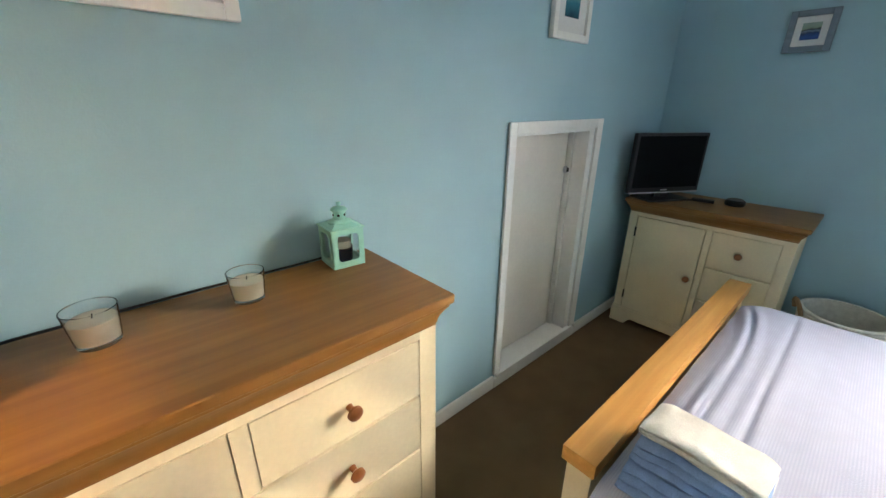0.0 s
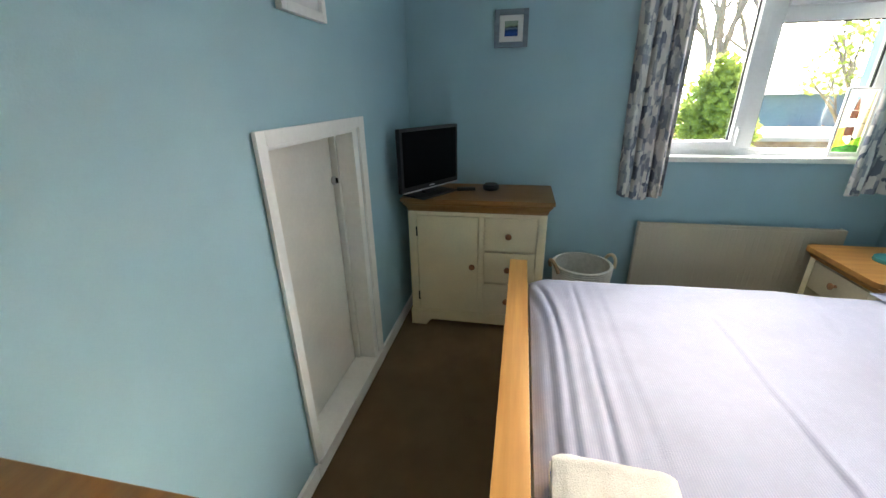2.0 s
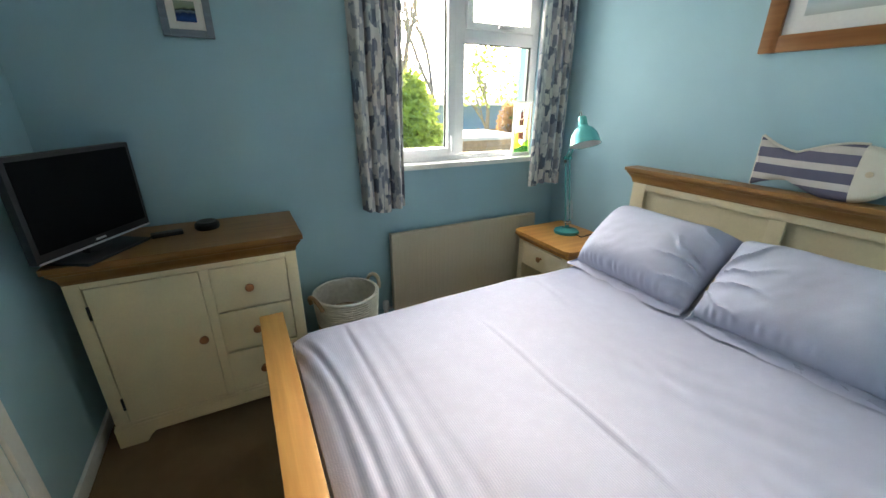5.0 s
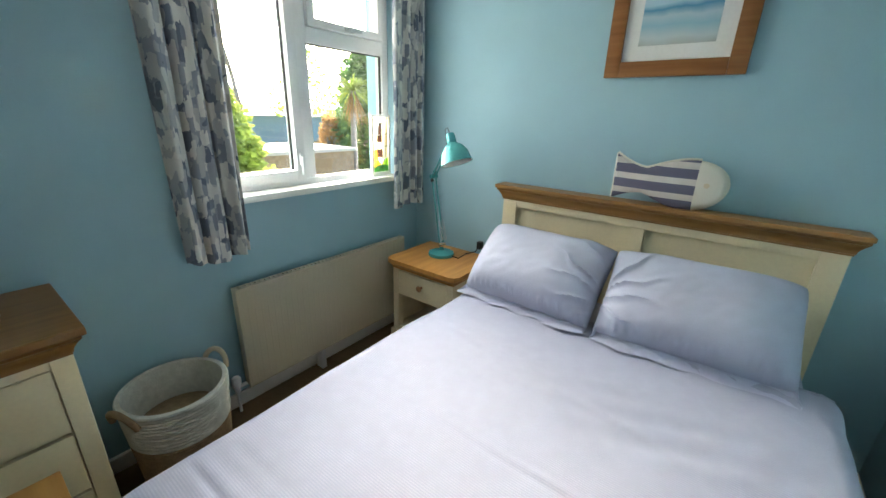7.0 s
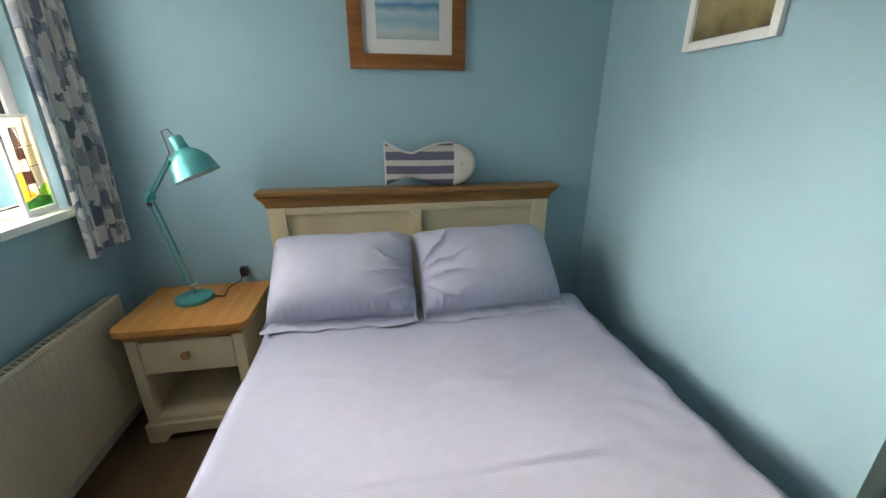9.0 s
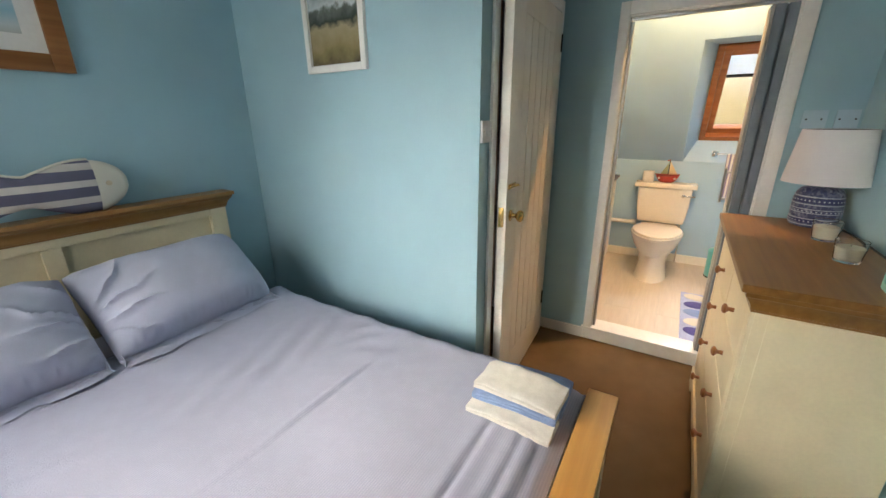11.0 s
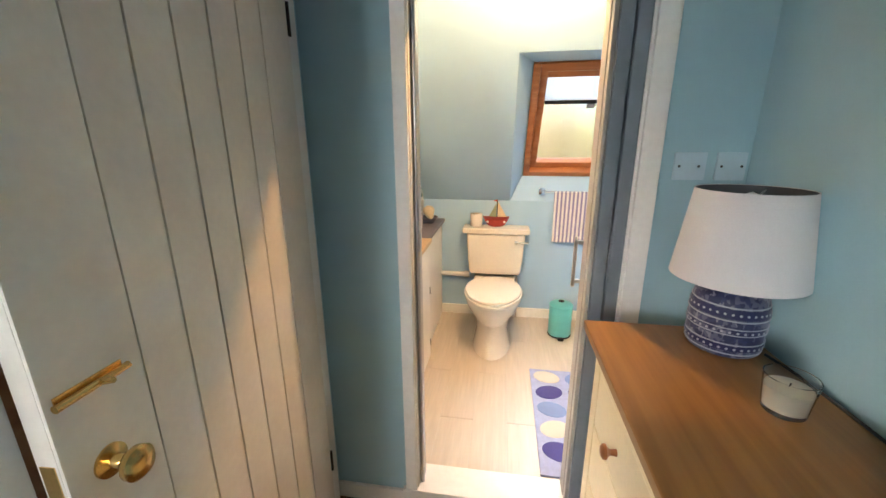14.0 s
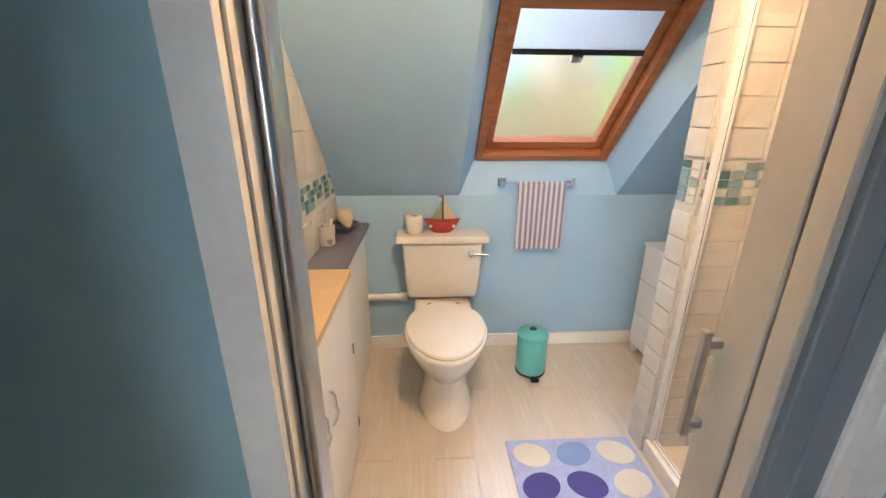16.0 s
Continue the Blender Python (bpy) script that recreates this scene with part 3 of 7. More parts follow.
def cornice(x0, x1, y0, y1, z0, z1, out, sides="xXyY", steps=10):
    """A moulded oak edge under a top: a cove that sweeps out to a small fillet."""
    b = bmesh.new()
    prof = [(0.0, 0.0), (0.10, 0.0), (0.12, 0.10)] + [(0.12 + 0.66 * k / steps, 0.10 + 0.74 * (1 - math.cos(k / steps * math.pi / 2))) for k in range(1, steps + 1)] + [(0.80, 0.92), (0.97, 0.95), (1.0, 1.0)]
    rings = []
    for h, o in prof:
        o, z = o * out, z0 + h * (z1 - z0)
        a, c = x0 - (o if "x" in sides else 0), x1 + (o if "X" in sides else 0)
        e, f = y0 - (o if "y" in sides else 0), y1 + (o if "Y" in sides else 0)
        rings.append([b.verts.new(p) for p in ((a, e, z), (c, e, z), (c, f, z), (a, f, z))])
    for p, q in zip(rings, rings[1:]):
        for k in range(4):
            b.faces.new((p[k], p[(k + 1) % 4], q[(k + 1) % 4], q[k]))
    b.faces.new(rings[0][::-1]), b.faces.new(rings[-1])
    return b


def plinth(axis, a0, a1, at0, at1, h, gap=0.10):
    """A bracket foot front with a shallow arch cut out."""
    pts = [(a0, 0.0), (a0 + gap, 0.0)]
    for i in range(1, 8):
        k = i / 8
        pts.append((a0 + gap + 0.05 * k, h * 0.45 * math.sin(k * math.pi / 2)))
    for i in range(7, 0, -1):
        k = i / 8
        pts.append((a1 - gap - 0.05 * k, h * 0.45 * math.sin(k * math.pi / 2)))
    pts += [(a1 - gap, 0.0), (a1, 0.0), (a1, h), (a0, h)]
    return prism(pts, axis, at0, at1)


def chest():
    x0, x1, y0, y1 = 0.455, 1.43, 1.652, 2.048
    c = thing("chest_of_drawers", "cream painted chest of drawers with an oak top", "chest of drawers", ((x0 + x1) / 2, (y0 + y1) / 2, 0))
    part("body", merge(box(x0, x1, y0 + 0.012, y1, 0.10, 0.902, 0.003), box(x0 + 0.04, x1 - 0.04, y0 + 0.05, y1, 0.015, 0.10)), M_CREAM, c)
    for q in ((x0, x0 + 0.055, 0.10, 0.902), (x1 - 0.055, x1, 0.10, 0.902), (x0 + 0.055, x1 - 0.055, 0.878, 0.902)):
        part("front_frame", box(q[0], q[1], y0, y0 + 0.0125, q[2], q[3], 0.002), M_CREAM, c)
    part("divider", box(0.925, 0.960, y0, y0 + 0.0125, 0.700, 0.8775, 0.002), M_CREAM, c)
    part("plinth", merge(plinth(1, x0 - 0.008, x1 + 0.008, y0 - 0.008, y0 + 0.02, 0.105), box(x0 - 0.008, x0 + 0.015, y0 + 0.0205, y1, 0.0, 0.105, 0.003), box(x1 - 0.015, x1 + 0.008, y0 + 0.0205, y1, 0.0, 0.105, 0.003)), M_CREAM, c)
    part("side_panel", box(x1 - 0.001, x1 + 0.004, y0 + 0.045, y1 - 0.002, 0.11, 0.90, 0.002), M_CREAM, c)
    part("cornice", cornice(x0, x1, y0, y1 - 0.012, 0.902, 0.970, 0.026, "xXy"), M_OAKX, c, "moulded oak edge")
    part("top", box(0.42, 1.462, 1.614, y1, 0.9705, 0.996, 0.006, 3), M_OAKX, c, "oiled oak top")
    rows = [(0.702, 0.876, ((x0 + 0.057, 0.923), (0.962, x1 - 0.057))), (0.510, 0.697, ((x0 + 0.057, x1 - 0.057),)), (0.312, 0.505, ((x0 + 0.057, x1 - 0.057),)), (0.108, 0.307, ((x0 + 0.057, x1 - 0.057),))]
    for z0, z1, spans in rows:
        for a, e in spans:
            d = part("drawer", box(a, e, y0 + 0.001, y0 + 0.02, z0 + 0.0015, z1 - 0.0015, 0.0025), M_CREAM, c)
            for kx in ((a + e) / 2,) if len(spans) == 2 else (x0 + 0.27, x1 - 0.27):
                part("knob", knob((kx, y0 + 0.001, (z0 + z1) / 2), (0, -1, 0), 0.019, 0.032), M_KNOB, d, "turned brown wooden knob")


def tv_cabinet():
    x0, x1, y0, y1 = 3.388, 3.798, 1.152, 1.985
    c = thing("cabinet", "cream painted sideboard with an oak top, one door and drawers", "cabinet", ((x0 + x1) / 2, (y0 + y1) / 2, 0))
    part("body", merge(box(x0 + 0.024, x1, y0, y1, 0.10, 0.80, 0.003), box(x0 + 0.012, x0 + 0.0245, y0, y0 + 0.05, 0.10, 0.80), box(x0 + 0.012, x0 + 0.0245, y1 - 0.05, y1, 0.10, 0.80), box(x0 + 0.05, x1 - 0.02, y0 + 0.04, y1 - 0.04, 0.012, 0.10)), M_CREAM, c)
    for q in ((y0, y0 + 0.05, 0.10, 0.80), (y1 - 0.05, y1, 0.10, 0.80), (y0 + 0.05, y1 - 0.05, 0.775, 0.80), (1.515, 1.548, 0.115, 0.7745), (y0 + 0.05, y1 - 0.05, 0.10, 0.1145)):
        part("front_frame", box(x0, x0 + 0.0125, q[0], q[1], q[2], q[3], 0.002), M_CREAM, c)
    part("plinth", merge(plinth(0, y0 - 0.008, y1 + 0.008, x0 - 0.008, x0 + 0.02, 0.105), box(x0 + 0.0205, x1, y0 - 0.008, y0 + 0.015, 0, 0.105, 0.003), box(x0 + 0.0205, x1, y1 - 0.015, y1 + 0.008, 0, 0.105, 0.003)), M_CREAM, c)
    part("moulding", box(x0 - 0.006, x0 - 0.0005, y0 - 0.004, y1 + 0.004, 0.106, 0.122, 0.003), M_CREAM, c)
    part("cornice", cornice(x0, x1 - 0.01, y0, y1, 0.80, 0.860, 0.026, "xyY"), M_OAKY, c, "moulded oak edge")
    part("top", box(3.352, x1, 1.117, 2.02, 0.8605, 0.885, 0.006, 3), M_OAKY, c, "oak top")
    d = part("door", box(x0 + 0.003, x0 + 0.02, 1.552, y1 - 0.054, 0.119, 0.770, 0.0025), M_CREAM, c)
    part("knob", knob((x0 + 0.001, 1.585, 0.455), (-1, 0, 0), 0.019, 0.03), M_KNOB, d)
    for z in (0.22, 0.67):
        part("hinge", tube([(x0 - 0.001, y1 - 0.051, z - 0.03), (x0 - 0.001, y1 - 0.051, z + 0.03)], 0.005), M_DARK, d, "dark hinge pin")
    for z0, z1 in ((0.560, 0.773), (0.345, 0.553), (0.117, 0.338)):
        d = part("drawer", box(x0 + 0.003, x0 + 0.02, y0 + 0.054, 1.511, z0 + 0.002, z1 - 0.003, 0.0025), M_CREAM, c)
        part("knob", knob((x0 + 0.001, (y0 + 0.052 + 1.513) / 2 + 0.01, (z0 + z1) / 2), (-1, 0, 0), 0.019, 0.03), M_KNOB, d)


def nightstand():
    x0, x1, y0, y1 = 3.168, 3.640, -0.785, -0.372
    c = thing("nightstand", "cream bedside table with an oak top and open shelf", "nightstand", ((x0 + x1) / 2, (y0 + y1) / 2, 0))
    for x in (x0, x1 - 0.045):
        for y in (y0, y1 - 0.045):
            part("post", box(x, x + 0.045, y, y + 0.045, 0.10, 0.538, 0.003), M_CREAM, c)
    for x in (x0 + 0.004, x1 - 0.016):
        part("side_panel", box(x, x + 0.012, y0 + 0.045, y1 - 0.045, 0.10, 0.538), M_CREAM, c)
    part("back_panel", box(x0 + 0.045, x1 - 0.045, y0 + 0.004, y0 + 0.016, 0.10, 0.538), M_CREAM, c)
    part("shelf", box(x0 + 0.0165, x1 - 0.0165, y0 + 0.0165, y1 - 0.004, 0.105, 0.13, 0.002), M_CREAM, c)
    part("drawer_box", box(x0 + 0.0165, x1 - 0.0165, y0 + 0.0165, y1 - 0.02, 0.36, 0.53), M_CREAM, c)
    d = part("drawer", box(x0 + 0.047, x1 - 0.047, y1 - 0.0195, y1 - 0.001, 0.368, 0.526, 0.003), M_CREAM, c)
    part("knob", knob(((x0 + x1) / 2, y1 - 0.001, 0.462), (0, 1, 0), 0.019, 0.03), wood("pale_turned_knob", 2, (0.30, 0.14, 0.05), (0.42, 0.22, 0.09)), d)
    part("plinth", merge(plinth(1, x0 - 0.012, x1 + 0.012, y1 - 0.012, y1 + 0.014, 0.10, 0.07), box(x0 - 0.012, x0 + 0.012, y0, y1 - 0.0125, 0, 0.10, 0.003), box(x1 - 0.012, x1 + 0.012, y0, y1 - 0.0125, 0, 0.10, 0.003)), M_CREAM, c)
    part("cornice", cornice(x0, x1, y0 + 0.004, y1, 0.538, 0.578, 0.024, "xXY"), M_NSOAK, c)
    X0, X1, Y0, Y1, k = 3.134, 3.676, -0.79, -0.338, 0.045
    part("top", prism([(X0, Y0), (X1, Y0), (X1, Y1 - k), (X1 - k * 0.3, Y1 - k * 0.3), (X1 - k, Y1), (X0 + k, Y1), (X0 + k * 0.3, Y1 - k * 0.3), (X0, Y1 - k)], 2, 0.5785, 0.604), M_NSOAK, c, "honey oak top with clipped corners")


chest(), tv_cabinet(), nightstand()

# ---- the bed ----
BX0, BX1 = 1.615, 3.085


def bed():
    c = thing("double_bed", "cream painted double bed frame with oak rails", "bed", ((BX0 + BX1) / 2, 0.3, 0))
    hy = -0.735
    for x in (BX0, BX1 - 0.085):
        part("headboard_post", box(x, x + 0.085, -0.79, hy, 0, 1.01, 0.004), M_CREAM, c)
    part("headboard_panel", box(BX0 + 0.085, BX1 - 0.085, -0.785, -0.76, 0.30, 1.01), M_CREAM, c)
    for q in ((BX0 + 0.085, BX1 - 0.085, 0.972, 1.01), (2.318, 2.382, 0.30, 0.9715), (BX0 + 0.085, BX1 - 0.085, 0.30, 0.36)):
        part("headboard_rail", box(q[0], q[1], -0.7595, hy - 0.002, q[2], q[3], 0.004), M_CREAM, c)
    part("headboard_cornice", cornice(BX0 - 0.004, BX1 + 0.004, -0.785, hy + 0.004, 1.0105, 1.078, 0.030, "xXY"), M_HEADOAK, c, "moulded oak headboard edge")
    part("headboard_cap", box(1.580, 3.120, -0.795, -0.682, 1.0785, 1.098, 0.005, 3), M_HEADOAK, c, "oak headboard cap")
    part("foot_rail", box(1.618, 3.202, 1.256, 1.350, 0.550, 0.598, 0.004, 2), M_BEDOAK, c, "thick light oak foot rail")
    for x in (1.636, 3.082):
        part("foot_post", box(x, x + 0.09, 1.268, 1.340, 0, 0.5495, 0.004), M_CREAM, c)
    part("foot_panel", box(1.7265, 3.0815, 1.285, 1.322, 0.16, 0.5495), M_CREAM, c)
    for x in (BX0 + 0.01, BX1 - 0.04):
        part("side_rail", box(x, x + 0.03, hy + 0.001, 1.2675, 0.20, 0.36, 0.003), M_CREAM, c)
    m = single("mattress", box(1.655, 3.045, -0.728, 1.25, 0.362, 0.545, 0.05, 4), M_PAPER, "white double mattress on the bed frame", "mattress")


def duvet():
    X0, X1, Y0, Y1, top = 1.562, 3.065, -0.36, 1.245, 0.59

    def f(u, v):
        # across the bed by arc length: a drop at each side
        w, drop = X1 - X0, 0.27
        s = (u - 0.5) * (w + 2 * drop)
        y = Y0 + (Y1 - Y0) * v
        r = 0.075
        h = w / 2 - r
        a = abs(s)
        if a < h:
            dx, dz = a, 0.0
        elif a < h + r * math.pi / 2:
            k = (a - h) / r
            dx, dz = h + r * math.sin(k), -r * (1 - math.cos(k))
        else:
            e = a - h - r * math.pi / 2
            dx, dz = h + r + 0.018 * math.sin(y * 11 + (3 if s > 0 else 0)) * min(1, e / 0.1), -r - e
        x = (X0 + X1) / 2 + math.copysign(dx, s)
        n1 = noise.noise(Vector((x * 1.9, y * 1.9, 0.3)))
        n2 = noise.noise(Vector((x * 6.5 + y * 2.0, y * 4.0, 4.0)))
        z = top + dz + 0.012 * n1 + 0.0045 * n2
        if a < h + 0.1:
            # long folds along the foot rail, and a straight pressed crease across the middle
            on = max(0.0, min(1.0, (x - 1.72) / 0.25)) * max(0.0, min(1.0, (3.02 - x) / 0.15))
            bend = 0.24 * max(0.0, x - 2.4) ** 2
            for k, (y0, dep, sh) in enumerate(((1.185, 0.008, 0.012), (1.136, 0.015, 0.011), (1.085, 0.002, 0.018), (1.035, 0.012, 0.009), (0.93, 0.004, 0.018))):
                d = y - y0 - bend * (1.0 if k < 3 else 0.1) - 0.012 * noise.noise(Vector((x * 2.6, k * 3.1, 9)))
                amt = 0.5 * on * dep * (0.7 + 0.6 * noise.noise(Vector((x * 1.8, k * 5.7, 3))))
                z += amt * (math.exp(-((d + 0.024) / 0.020) ** 2) + 0.6 * math.exp(-((d - 0.024) / 0.018) ** 2) - 0.9 * math.exp(-(d / sh) ** 2))
            line = y - 0.52 - 0.006 * noise.noise(Vector((x * 3, 0, 2)))
            part_on = max(0.0, min(1.0, (x - 1.80) / 0.2)) * max(0.0, min(1.0, (2.78 - x) / 0.15))
            z += part_on * (0.35 + 0.9 * max(0.0, noise.noise(Vector((x * 2.2, 5, 1))) + 0.25)) * (0.005 * math.exp(-((line + 0.012) / 0.012) ** 2) - 0.003 * math.exp(-((line - 0.008) / 0.008) ** 2))
            z += 0.010 * max(0.0, noise.noise(Vector((x * 2.4 + 7, y * 3.2, 6)))) ** 1.3
            line2 = y - 0.16 + 0.16 * (x - 2.3)
            z += 0.007 * math.exp(-(line2 / 0.022) ** 2) * max(0, noise.noise(Vector((x * 3, 1, 2))) + 0.3)
            # rucks at the wall side
            z += 0.003 * math.exp(-((x - 1.72) / 0.14) ** 2 - ((y - 0.42) / 0.25) ** 2) * math.sin(y * 44 + x * 30 + 3 * noise.noise(Vector((x * 6, y * 6, 0))))
            z += 0.004 * math.exp(-((x - 2.0) / 0.3) ** 2 - ((y - 0.15) / 0.12) ** 2) * math.sin(y * 55 - x * 22)
            z += 0.012 * math.exp(-((v) / 0.05) ** 2)
            z -= 0.035 * max(0, (v - 0.93) / 0.07) ** 2
        if a >= h and s < 0:
            z += 0.004 * math.sin(y * 30)
        return (x, y, max(z, 0.27))
    d = thing("duvet", "pale lavender fine-striped duvet spread over the bed", "duvet", (2.3, 0.4, 0.30))
    part("cover", sheet(f, 180, 290, 0.02), M_DUVET, d)
    hem = [Vector(f(i / 60, 0.0)) + Vector((0, -0.004, -0.008)) for i in range(9, 52)]
    part("hem", tube(hem, 0.011, 10), M_DUVET, d, "stitched duvet hem")
    # the valance of the sheet that shows at the pillow end
    g = sheet(lambda u, v: (1.655 + 1.39 * u, -0.70 + 0.34 * v, 0.548 + 0.006 * noise.noise(Vector((u * 9, v * 3, 1)))), 40, 8, 0.012)
    single("bed_sheet", g, M_PILLOW, "lavender fitted sheet on the mattress", "sheet")


def pillow(name_label, cx, cy, cz, lx, ly, tilt, rz, seed, inner):
    """A plump cotton pillow with a flat flange; creases gather at the end that meets the other pillow."""
    def puff(a, c):
        cc = max(-1.0, c / 0.80 if c < 0 else c)
        k = (max(0.0, 1 - abs(a) ** 4.0) * max(0.0, 1 - abs(cc) ** 2.8)) ** 0.5
        e = max(0.0, a * inner)
        n = noise.noise(Vector((a * 1.6, c * 1.6, seed))) * 0.009
        # creases fan out from the crowded end, puckers run along the seam of the flange
        ang = math.atan2(c + 0.15 * seed % 0.3, 1.3 - e)
        rg = 1 - abs(math.sin(ang * 6.5 + seed * 2 + 1.2 * noise.noise(Vector((a * 3, c * 3, seed)))))
        cr = 0.075 * (rg ** 1.8 - 0.35) * max(0.0, e - 0.25) ** 1.2
        pk = math.sin(a * 52 + 4 * noise.noise(Vector((a * 5, 0, seed))))
        cr += 0.016 * pk * math.exp(-((c + 0.74) / 0.07) ** 2) * (0.4 + 0.8 * max(0.0, noise.noise(Vector((a * 3.5, 2, seed))) + 0.3))
        cr += 0.007 * math.sin(a * 9 - c * 14 + seed) * max(0.0, c - 0.45) * max(0.0, 0.6 + a * inner)
        cr += 0.0025 * noise.noise(Vector((a * 7 + c * 3, c * 5, seed + 3)))
        fl = max(0.0, min(1.0, (-c - 0.80) / 0.1)) * 0.010 * math.sin(a * 17 + seed + 2 * noise.noise(Vector((a * 3, 1, seed))))
        return k, n + cr, fl

    def side(sign):
        def f(u, v):
            a, c = 2 * u - 1, 2 * v - 1
            k, n, fl = puff(a, c)
            x, y = a * lx / 2 * (1 - 0.03 * (1 - c * c)) * (1 - 0.03 * abs(c) ** 6), c * ly / 2 * (1 - 0.03 * (1 - a * a)) * (1 - 0.04 * abs(a) ** 6)
            return (x, y, sign * (k * (0.150 if sign > 0 else 0.055) + 0.003) + n * k * (1.0 if sign > 0 else 0.3) + fl)
        return f
    b = sheet(side(1), 120, 64)
    merge(b, sheet(side(-1), 120, 64))
    bmesh.ops.remove_doubles(b, verts=b.verts[:], dist=0.0045)

    def flange(u, v):
        t = u * 2 * math.pi
        a, c = math.cos(t), math.sin(t)
        m = max(abs(a), abs(c))
        a, c = a / m, c / m
        ex = (1 - 0.75 * abs(a) ** 10) * (0.012 + 0.045 * max(0.0, -c) ** 3 * (1 if c <= -0.98 else 0.3) + 0.022 * max(0.0, -a * inner) ** 6) * v
        wv = 0.030 * v * (0.15 + 0.85 * max(0.0, -c) ** 2) * math.sin(t * 15 + seed) * (0.5 + 0.5 * noise.noise(Vector((a * 4, c * 4, seed)))) + 0.010 * v * max(0.0, -c) * noise.noise(Vector((a * 6, c * 6, seed)))
        sag = 0.02 * v * max(0, -c)
        return (a * lx / 2 * (0.95 if c < -0.4 else 0.90) + a * ex, c * ly / 2 * (0.95 if c < -0.4 else 0.86) + c * ex * (0.7 if c < 0 else 1), wv + sag)
    merge(b, sheet(flange, 120, 4, 0.003))
    # the wide flange hangs at the lower edge
    b.transform(Matrix.Diagonal((1, -1, 1, 1)))
    bmesh.ops.reverse_faces(b, faces=b.faces[:])
    b.transform(pose(cx, cy, cz, tilt, 0, rz))
    # nothing sinks below the top of the bed
    for v in b.verts:
        v.co.z = max(v.co.z, 0.600 + 0.004 * noise.noise(v.co * 20))
        v.co.y = max(v.co.y, -0.728)
    single("pillow", b, M_PILLOW, name_label, "pillow", group="pillows on the bed")


bed(), duvet()
pillow("plump lavender cotton pillow leaning on the headboard", 2.715, -0.44, 0.728, 0.66, 0.47, -42, -2, 1.3, -1)
pillow("creased lavender cotton pillow leaning on the headboard", 2.04, -0.44, 0.732, 0.685, 0.47, -42, 3, 5.1, 1)


def towel(name, label, cx, cy, z, lx, ly, h, mat_, rz, seed, step=0.0, groove=0.0, layers=2):
    """A folded towel: rounded fold at one side, soft layered edges at the other."""
    b = bmesh.new()
    for i in range(layers):
        def f(u, v, i=i):
            t = v * 2 * math.pi
            k = abs(math.cos(t)) ** 0.35 * (1 if math.cos(t) > 0 else -1)
            s = abs(math.sin(t)) ** 0.7 * (1 if math.sin(t) > 0 else -1)
            y = k * (ly - step * i) / 2 - step * i / 2 + 0.004 * noise.noise(Vector((u * 4, t, seed + i)))
            zz = (i + 0.5) * h / layers + s * h / layers / 2 * 0.98 - (groove * math.exp(-((y + 0.01) / 0.014) ** 2) if s > 0 and i == layers - 1 else 0)
            x = (u - 0.5) * lx * (1 + 0.02 * noise.noise(Vector((t, i, seed))))
            end = min(1, 14 * u, 14 * (1 - u)) ** 0.5
            return (x, y * (0.95 + 0.05 * end), zz * 1 + (0.010 * noise.noise(Vector((u * 4, y * 14, seed))) - 0.012 * (abs(2 * u - 1) ** 4)) * (i + 1) / layers)
        g = sheet(f, 30, 28)
        bmesh.ops.remove_doubles(g, verts=g.verts[:], dist=0.0005)
        bmesh.ops.holes_fill(g, edges=g.edges[:], sides=0)
        merge(b, g)
    b.transform(pose(cx, cy, z, 0, 0, rz))
    single(name, b, mat_, label, "towel", group="folded towels on the bed")


towel("folded_towel", "folded blue terry towel, bottom of the stack", 1.715, 1.075, 0.592, 0.27, 0.205, 0.032, M_TOWELB, 93, 1, 0.020, 0.0, 3)
towel("folded_towel", "folded white terry towel, bottom of the stack", 1.872, 1.08, 0.592, 0.265, 0.105, 0.031, M_TOWELW, 88, 4, 0.004)
towel("folded_towel", "folded blue terry towel in the stack on the duvet", 1.785, 1.08, 0.6235, 0.262, 0.205, 0.030, M_TOWELB, 91, 2, 0.018, 0.0, 3)
towel("folded_towel", "folded cream terry towel on top of blue towels", 1.812, 1.085, 0.653, 0.262, 0.140, 0.034, M_TOWELW, 87, 3, 0.0, 0.009)

# ---- bedroom: hung and fixed things ----


def curtain(y0, y1, z0, z1, x, folds, seed, lean, label):
    """A lined curtain that hangs in pleats, open at the bottom."""
    def f(u, v):
        z = z1 + (z0 - z1) * v
        ph = u * folds * 2 * math.pi + 0.7 * noise.noise(Vector((u * 3, v * 1.5, seed))) * (0.4 + v)
        amp = 0.032 + 0.010 * noise.noise(Vector((u * 4, 0, seed)))
        y = y0 + (y1 - y0) * u + lean * v * (u - 0.5) + 0.010 * math.sin(ph * 0.5 + 1) * v
        return (x + amp * math.sin(ph) + 0.010 * math.sin(ph * 2.3 + seed), y + 0.012 * math.cos(ph), z + 0.010 * math.sin(u * 7 + seed) * (v > 0.98))
    c = single("curtain", sheet(f, 110, 40, 0.003), M_CURTAIN, label, "curtain", group="curtains at the bedroom window")
    return c


